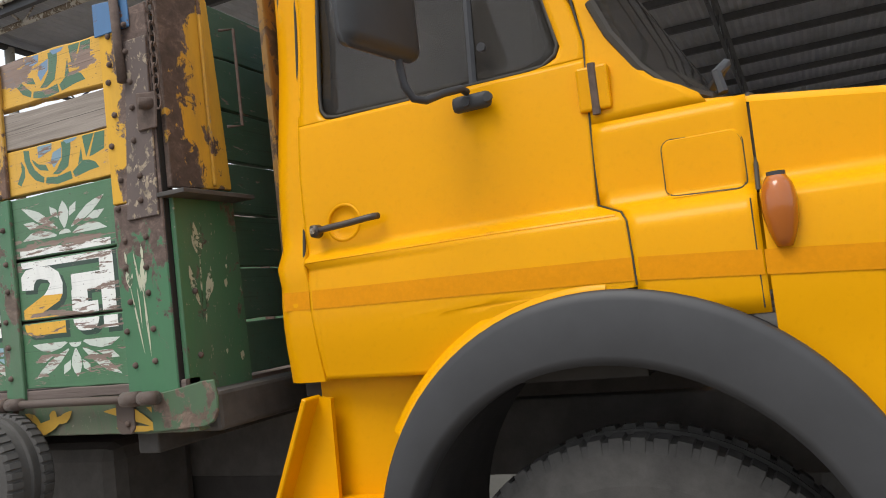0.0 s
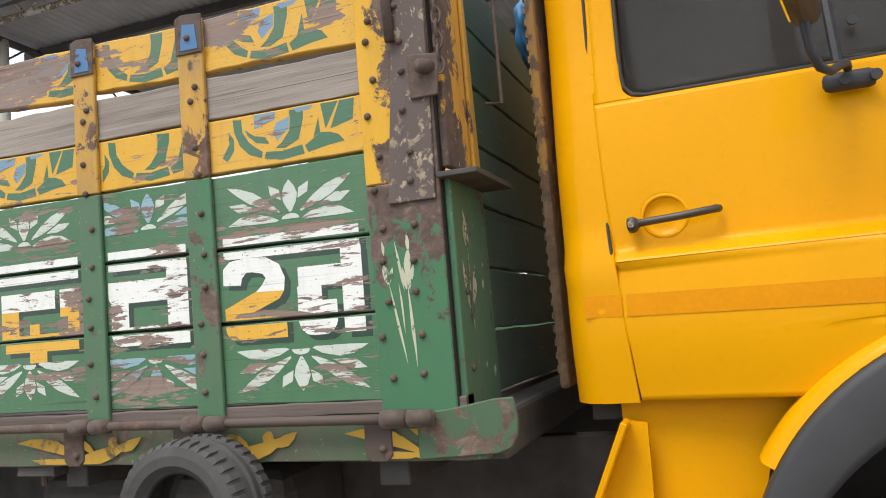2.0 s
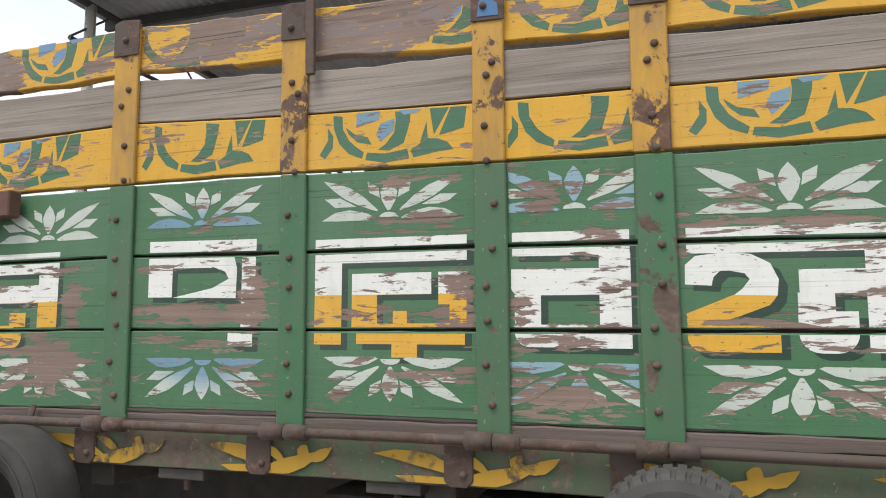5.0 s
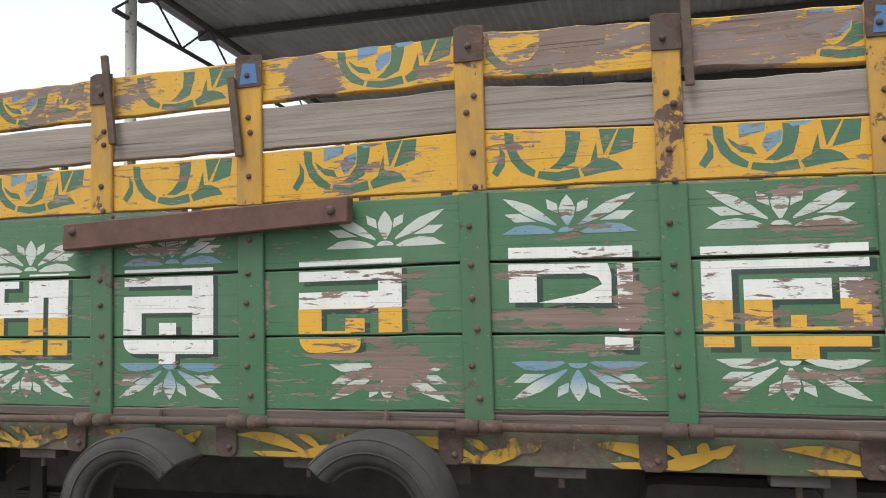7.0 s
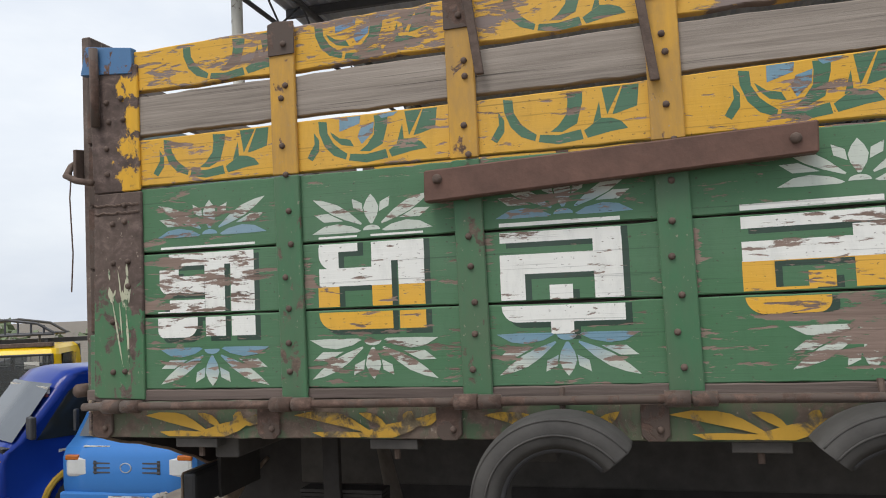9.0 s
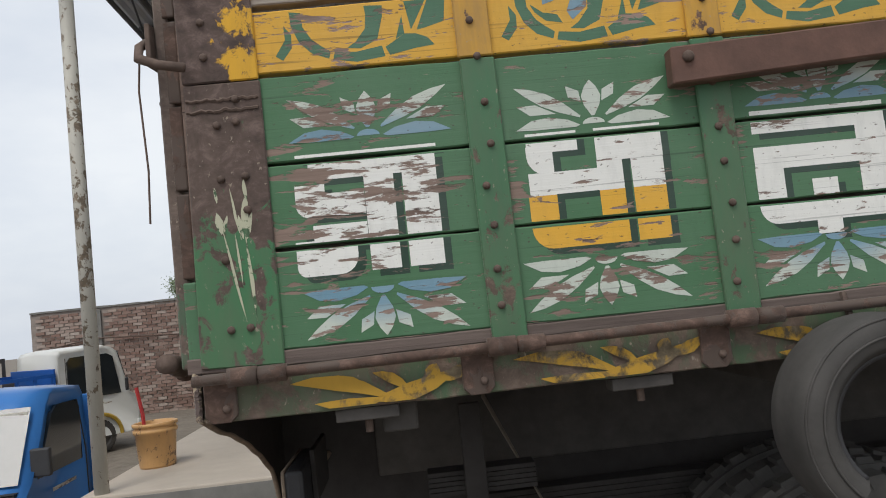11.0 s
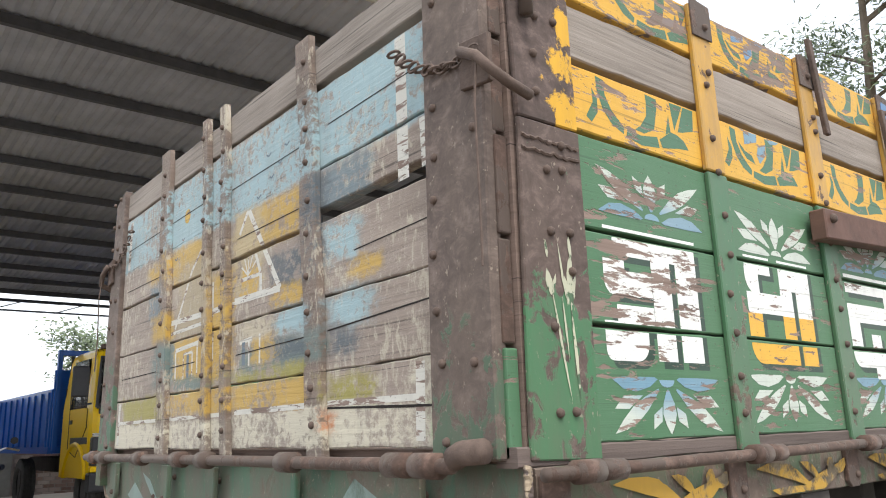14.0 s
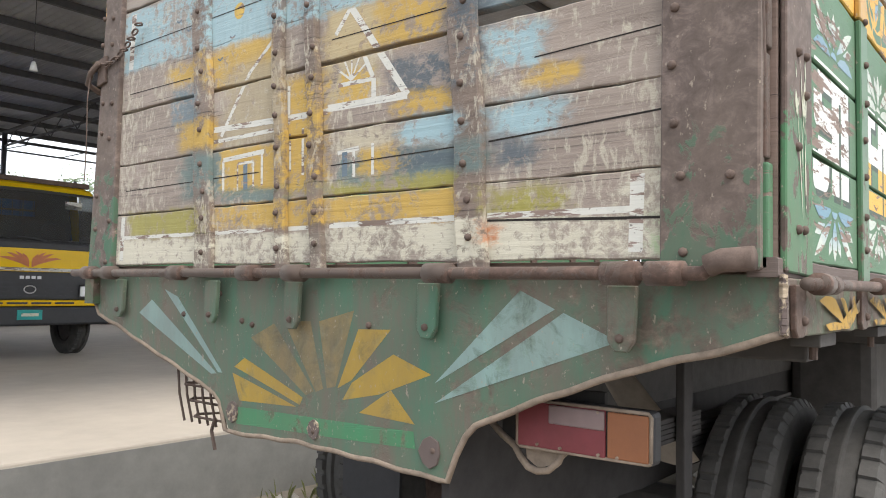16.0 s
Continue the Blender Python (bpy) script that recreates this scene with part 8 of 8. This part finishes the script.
    for s in (-1, 1):
        part("body_side", box(s * (h + 0.1) - 0.03, s * (h + 0.1) + 0.03, 1.75, 6.4, 1.05, 1.05 + body_h * 0.75, 0.01), body, b)
        for k in range(11):
            part("body_rib", box(s * (h + 0.13) - 0.03, s * (h + 0.13) + 0.03, 1.8 + 0.44 * k, 1.86 + 0.44 * k, 1.05, 1.0 + body_h * 0.75), body, b)
    part("body_front", box(-h - 0.1, h + 0.1, 1.72, 1.78, 1.05, 1.05 + body_h, 0.01), body, b)
    for x in (-h - 0.05, -h * 0.4, h * 0.4, h + 0.05):
        part("guard_post", box(x - 0.03, x + 0.03, 1.66, 1.74, 1.0, 2.5), body, b)
    part("guard_rail", box(-h - 0.05, h + 0.05, 1.66, 1.74, 2.42, 2.5), body, b)
    return t


front_truck("yellow cab-over truck with a dark grille parked under the shed", (-0.6, 9.95, PLAT), 1.94, True, body="truck_grey", body_h=0.6)
front_truck("yellow cab-over truck with flower paint and a blue cargo body", (3.13, 10.4, PLAT), 2.2, True, True, turn=1)


def pickup(label, at, turn, paint, dropside=False, height=1.86, width=1.6, stickers=True, bed=2.5, bed_paint=None, rake=1.0):
    """A small cab-over pickup that faces local +x; the local origin is on the ground under the middle of its nose."""
    t = empty("pickup_truck", label, "pickup", "pickups parked in the lower yard", at, turn)
    h = width / 2
    sec = [(-1.35, 0.3), (-0.1, 0.3), (0.06, 0.42), (0.1, 0.55), (0.1, 0.84), (0.05, 0.93), (-0.08, 1.02), (-0.52 * rake, height - 0.12), (-0.1 - 0.52 * rake, height - 0.03), (-0.2 - 0.55 * rake, height), (-1.3, height - 0.02), (-1.36, height - 0.1)]
    bm = bmesh.new()
    rows = []
    for y, shrink in ((-h + 0.02, 0.05), (-h, 0.0), (-h * 0.6, -0.03), (0, -0.05), (h * 0.6, -0.03), (h, 0.0), (h - 0.02, 0.05)):
        rows.append([bm.verts.new((x - (shrink if x > -0.7 else -shrink), y * (1 - 0.1 * max(0, z - 1.0)), z - (shrink if z > 1.5 else 0))) for x, z in sec])
    n = len(sec)
    for a, b in zip(rows, rows[1:]):
        for i in range(n):
            j = (i + 1) % n
            bm.faces.new((a[i], a[j], b[j], b[i]))
    bm.faces.new(rows[0])
    bm.faces.new(rows[-1])
    bmesh.ops.recalc_face_normals(bm, faces=bm.faces)
    cab = part("cab", bm, paint, t, smooth=True)
    # windscreen
    bm = bmesh.new()
    g = []
    for x, z in ((-0.075, 1.0), (-0.04 - 0.24 * rake, 1.0 + (height - 1.14) * 0.5), (-0.485 * rake, height - 0.14)):
        w = (h - 0.09) * (1 - 0.1 * max(0, z - 1.0))
        g.append([bm.verts.new((x + 0.05 + 0.03 * (1 - abs(k) / 5), w * k / 5, z + 0.025)) for k in range(-5, 6)])
    for a, b in zip(g, g[1:]):
        for i in range(10):
            bm.faces.new((a[i], a[i + 1], b[i + 1], b[i]))
    part("windscreen", bm, "screen_grey", cab, "pale windscreen", smooth=True)
    for s in (-1, 1):
        y = s * (h - 0.035)
        out = [(-1.2, 1.02), (-0.24, 1.02), (-0.14 - 0.44 * rake, height - 0.2), (-0.24 - 0.46 * rake, height - 0.14), (-1.14, height - 0.14), (-1.2, height - 0.22)]
        part("door_window", plate(out, y - s * 0.02, y + s * 0.012, "y"), "dark_glass", cab)
        part("door_outline", add_path(bmesh.new(), [(-1.24, s * (h + 0.001), 0.45), (-1.24, s * (h - 0.005), 1.1), (-1.22, s * (h - 0.05), height - 0.15)], 0.006, 5), "seam", cab)
        part("wheel_trim", add_path(bmesh.new(), [(-0.68 + 0.39 * math.cos(q), s * (h + 0.004), 0.3 + 0.39 * math.sin(q)) for q in [math.pi * i / 12 for i in range(13)]], 0.035, 6), "trim_ochre", cab)
        m = part("mirror", box(-0.2, -0.14, s * (h + 0.02) - 0.06, s * (h + 0.08) + 0.04, 1.05, 1.28, 0.015), "black_plastic", cab)
        part("headlamp", box(-0.04, 0.128, s * (h - 0.19) - 0.15, s * (h - 0.19) + 0.15, 0.64, 0.86, 0.04), "lamp_clear", cab)
        part("indicator", box(-0.07, 0.132, s * (h - 0.12) - 0.08, s * (h - 0.12) + 0.08, 0.81, 0.865, 0.015), "lens_orange", cab)
        part("side_bars", box(-0.95, -0.45, s * (h + 0.002) - 0.002, s * (h + 0.002) + 0.002, 0.87, 0.9), "rear_white", cab)
    part("grille", box(0.05, 0.135, -h * 0.52, h * 0.52, 0.66, 0.83, 0.02), "black_plastic", cab)
    for k in range(3):
        part("grille_bar", box(0.13, 0.142, -h * 0.5, h * 0.5, 0.69 + 0.045 * k, 0.705 + 0.045 * k), "dark_steel", cab)
    part("badge", add_path(bmesh.new(), [(0.146, 0.06 * math.cos(q), 0.745 + 0.045 * math.sin(q)) for q in [2 * math.pi * k / 18 for k in range(19)]], 0.008, 6), "chrome", cab)
    part("hood_stripe", box(0.0, 0.08, -h * 0.7, -h * 0.3, 0.935, 0.945), "rear_white", cab)
    if stickers:
        part("sticker", box(-0.415 * rake, -0.39 * rake, -h + 0.14, h - 0.14, height - 0.22, height - 0.15), "rear_white", cab, "white and red windscreen banner")
        part("sticker", box(-0.4 * rake, -0.375 * rake, -h + 0.14, h - 0.14, height - 0.255, height - 0.225), "lens_red", cab, "red band of the banner")
        for k in range(3):
            part("vent_slot", box(0.0, 0.072, h * 0.62, h * 0.9, 0.935 + 0.016 * k, 0.942 + 0.016 * k), "black_plastic", cab)
            part("bumper_slot", box(0.06, 0.108, -0.3 + 0.25 * k, -0.2 + 0.25 * k, 0.58, 0.61, 0.004), "black_plastic", cab)
    part("wiper", add_path(bmesh.new(), [(-0.02, 0.1, 1.04), (-0.12, 0.5, 1.14)], 0.01, 5), "black_plastic", cab)
    part("bumper", box(0.02, 0.14, -h - 0.02, h + 0.02, 0.32, 0.5, 0.02), paint, cab)
    part("number_plate", box(0.14, 0.15, -0.2, 0.2, 0.33, 0.47), "rear_white", cab, "white number plate")
    part("plate_bars", box(0.15, 0.153, -0.15, 0.15, 0.37, 0.39), "black_plastic", cab)
    part("plate_bars", box(0.15, 0.153, -0.15, 0.15, 0.41, 0.44), "black_plastic", cab)
    # load bed
    paint = bed_paint or paint
    b = part("load_bed", box(-1.42 - bed, -1.42, -h, h, 0.62, 0.7), paint, t)
    for s in (-1, 1):
        part("bed_side", box(-1.42 - bed, -1.42, s * (h - 0.02) - 0.02, s * (h - 0.02) + 0.02, 0.7, 1.1, 0.01), paint, b)
        part("bed_stripe", box(-1.4 - bed, -1.44, s * (h + 0.002) - 0.003, s * (h + 0.002) + 0.003, 0.82, 0.92), "trim_ochre", b)
        if dropside:
            for k in range(9):
                part("rail_post", box(-3.88 + 0.3 * k, -3.83 + 0.3 * k, s * (h - 0.02) - 0.015, s * (h - 0.02) + 0.015, 1.1, 1.5), paint, b)
            part("top_rail", box(-3.9, -1.42, s * (h - 0.02) - 0.02, s * (h - 0.02) + 0.02, 1.46, 1.52), paint, b)
    part("bed_front", box(-1.46, -1.42, -h, h, 0.7, 1.6, 0.01), paint, b)
    part("bed_back", box(-1.44 - bed, -1.4 - bed, -h, h, 0.7, 1.1, 0.01), paint, b)
    part("chassis", box(-1.2 - bed, -0.3, -0.4, 0.4, 0.36, 0.6), "dark_under", t)
    for x in (-0.68, -1.42 - bed * 0.62):
        for s in (-1, 1):
            w = part("wheel", ring_tyre(0.29, 0.17, 0.17, blocks=24, seg=24), "tyre", t)
            w.matrix_basis = Matrix.Translation((x, s * (h - 0.1), 0.3))
            part("rim", tube((0, -0.06, 0), (0, 0.06, 0), 0.165, 14), "dark_under", w)
    return t


M["screen_grey"] = plain("windscreen with bright sky on it", (0.08, 0.09, 0.1), 0.06, 0, 0.2, 2.0, 0.0)
M["trim_ochre"] = plain("ochre paint", (0.42, 0.27, 0.03), 0.5)
M["white_paint"] = car_paint("white truck paint", (0.6, 0.6, 0.57), 0.35)
YARD = -0.7
pickup("light blue pickup parked nose out", (-3.4, 4.66, YARD - 0.05), -88, "blue_light", height=1.72, width=1.5, bed=0.3)
pickup("dark blue pickup with ochre wheel trims", (-5.36, 4.82, YARD - 0.1), -119, "blue_dark", height=1.7, width=1.5, bed=0.2)
pickup("small white-cabbed truck with a blue slatted body", (-5.3, 13.5, -0.65), 50, "white_paint", True, 1.9, bed_paint="truck_blue", rake=0.5)
# tall yellow trucks further down the yard
tall = front_truck("yellow truck with a grey luggage rack on its roof", (-8.6, 7.6, -1.45), 2.1, True, body="truck_grey", body_h=0.9)
tall.matrix_basis = Matrix.Translation((-8.6, 7.9, -1.4)) @ Matrix.Rotation(radians(25), 4, "Z")
tall["group"] = "trucks further down the yard"
bm = bmesh.new()
for s in (-0.8, 0.8):
    add_path(bm, [(-0.75, 0.5 + 0.4 * (s + 0.8), 2.62), (-0.5, 0.5 + 0.4 * (s + 0.8), 2.8), (0.1, 0.5 + 0.4 * (s + 0.8), 2.86), (0.6, 0.5 + 0.4 * (s + 0.8), 2.78), (0.85, 0.5 + 0.4 * (s + 0.8), 2.62)], 0.025, 6)
    add_path(bm, [(-0.8, 0.5 + 0.4 * (s + 0.8), 2.6), (0.85, 0.5 + 0.4 * (s + 0.8), 2.6)], 0.025, 6)
for k in range(8):
    add_path(bm, [(-0.7 + 0.2 * k, 0.5, 2.6), (-0.7 + 0.2 * k, 0.5, 2.75 + 0.08 * math.sin(k * 0.45))], 0.018, 5)
    add_path(bm, [(-0.7 + 0.2 * k, 0.5, 2.6), (-0.7 + 0.2 * k, 1.78, 2.6)], 0.018, 5)
for x in (-0.6, 0.6):
    add_path(bm, [(x, 0.6, 2.4), (x, 0.6, 2.6)], 0.02, 5)
part("luggage_rack", bm, "dark_steel", tall, "grey roof rack")
other = front_truck("yellow truck behind the pickups", (-7.6, 10.6, -1.3), 2.1, True, body="truck_grey", body_h=0.9)
other["group"] = "trucks further down the yard"
other.matrix_basis = Matrix.Translation((-7.4, 11.2, -1.3)) @ Matrix.Rotation(radians(25), 4, "Z")


def motorcycle(label, at, turn):
    """A small motorcycle on its stand, facing local +x; the origin is on the ground between its wheels."""
    m = empty("motorcycle", label, "motorcycle", "", at, turn)
    for x in (-0.62, 0.62):
        w = part("wheel", ring_tyre(0.29, 0.22, 0.09, blocks=40, depth=0.004), "tyre", m)
        w.matrix_basis = Matrix.Translation((x, 0, 0.295))
        bm = bmesh.new()
        for k in range(8):
            a = math.pi * k / 8
            add_tube(bm, (0.22 * math.cos(a), 0, 0.22 * math.sin(a)), (-0.22 * math.cos(a), 0, -0.22 * math.sin(a)), 0.006, 5)
        part("spokes", bm, "chrome", w)
        part("mudguard", add_path(bmesh.new(), [(x + 0.32 * math.cos(q), 0, 0.295 + 0.32 * math.sin(q)) for q in [radians(30 + 12 * k) for k in range(11)]], 0.03, 6), "black_plastic", m)
    part("frame", add_path(bmesh.new(), [(0.5, 0, 0.85), (0.3, 0, 0.4), (-0.15, 0, 0.34), (-0.62, 0, 0.3), (-0.3, 0, 0.7), (0.42, 0, 0.78)], 0.022, 6), "dark_steel", m)
    part("engine", box(-0.15, 0.22, -0.12, 0.12, 0.3, 0.55, 0.04), "dark_steel", m)
    bm = bmesh.new()
    bmesh.ops.create_uvsphere(bm, u_segments=16, v_segments=10, radius=1.0)
    for v in bm.verts:
        v.co = Vector((0.18 + 0.24 * v.co.x, 0.13 * v.co.y, 0.78 + 0.11 * v.co.z))
    part("fuel_tank", bm, "truck_grey", m, smooth=True)
    part("seat", box(-0.62, 0.0, -0.12, 0.12, 0.74, 0.82, 0.03), "black_plastic", m, "black seat")
    for s in (-1, 1):
        part("fork", add_path(bmesh.new(), [(0.62, 0.07 * s, 0.3), (0.48, 0.07 * s, 0.95)], 0.018, 6), "chrome", m)
        part("mirror", tube((0.42, 0.3 * s, 1.16), (0.41, 0.3 * s, 1.16), 0.05, 12), "black_plastic", m)
    part("handlebar", add_path(bmesh.new(), [(0.3, -0.36, 1.02), (0.44, -0.2, 1.06), (0.46, 0, 0.98), (0.44, 0.2, 1.06), (0.3, 0.36, 1.02)], 0.014, 6), "chrome", m)
    part("headlamp", tube((0.5, 0, 0.9), (0.62, 0, 0.9), 0.05, 14, 0.085), "lamp_clear", m)
    part("front_plate", box(0.66, 0.67, -0.12, 0.12, 0.68, 0.76), "rear_white", m, "white number plate")
    part("stand", add_path(bmesh.new(), [(-0.1, 0.1, 0.32), (-0.15, 0.24, 0.02)], 0.012, 5), "dark_steel", m)
    return m


motorcycle("black motorcycle parked between the trucks", (1.15, 12.1, PLAT), -105)
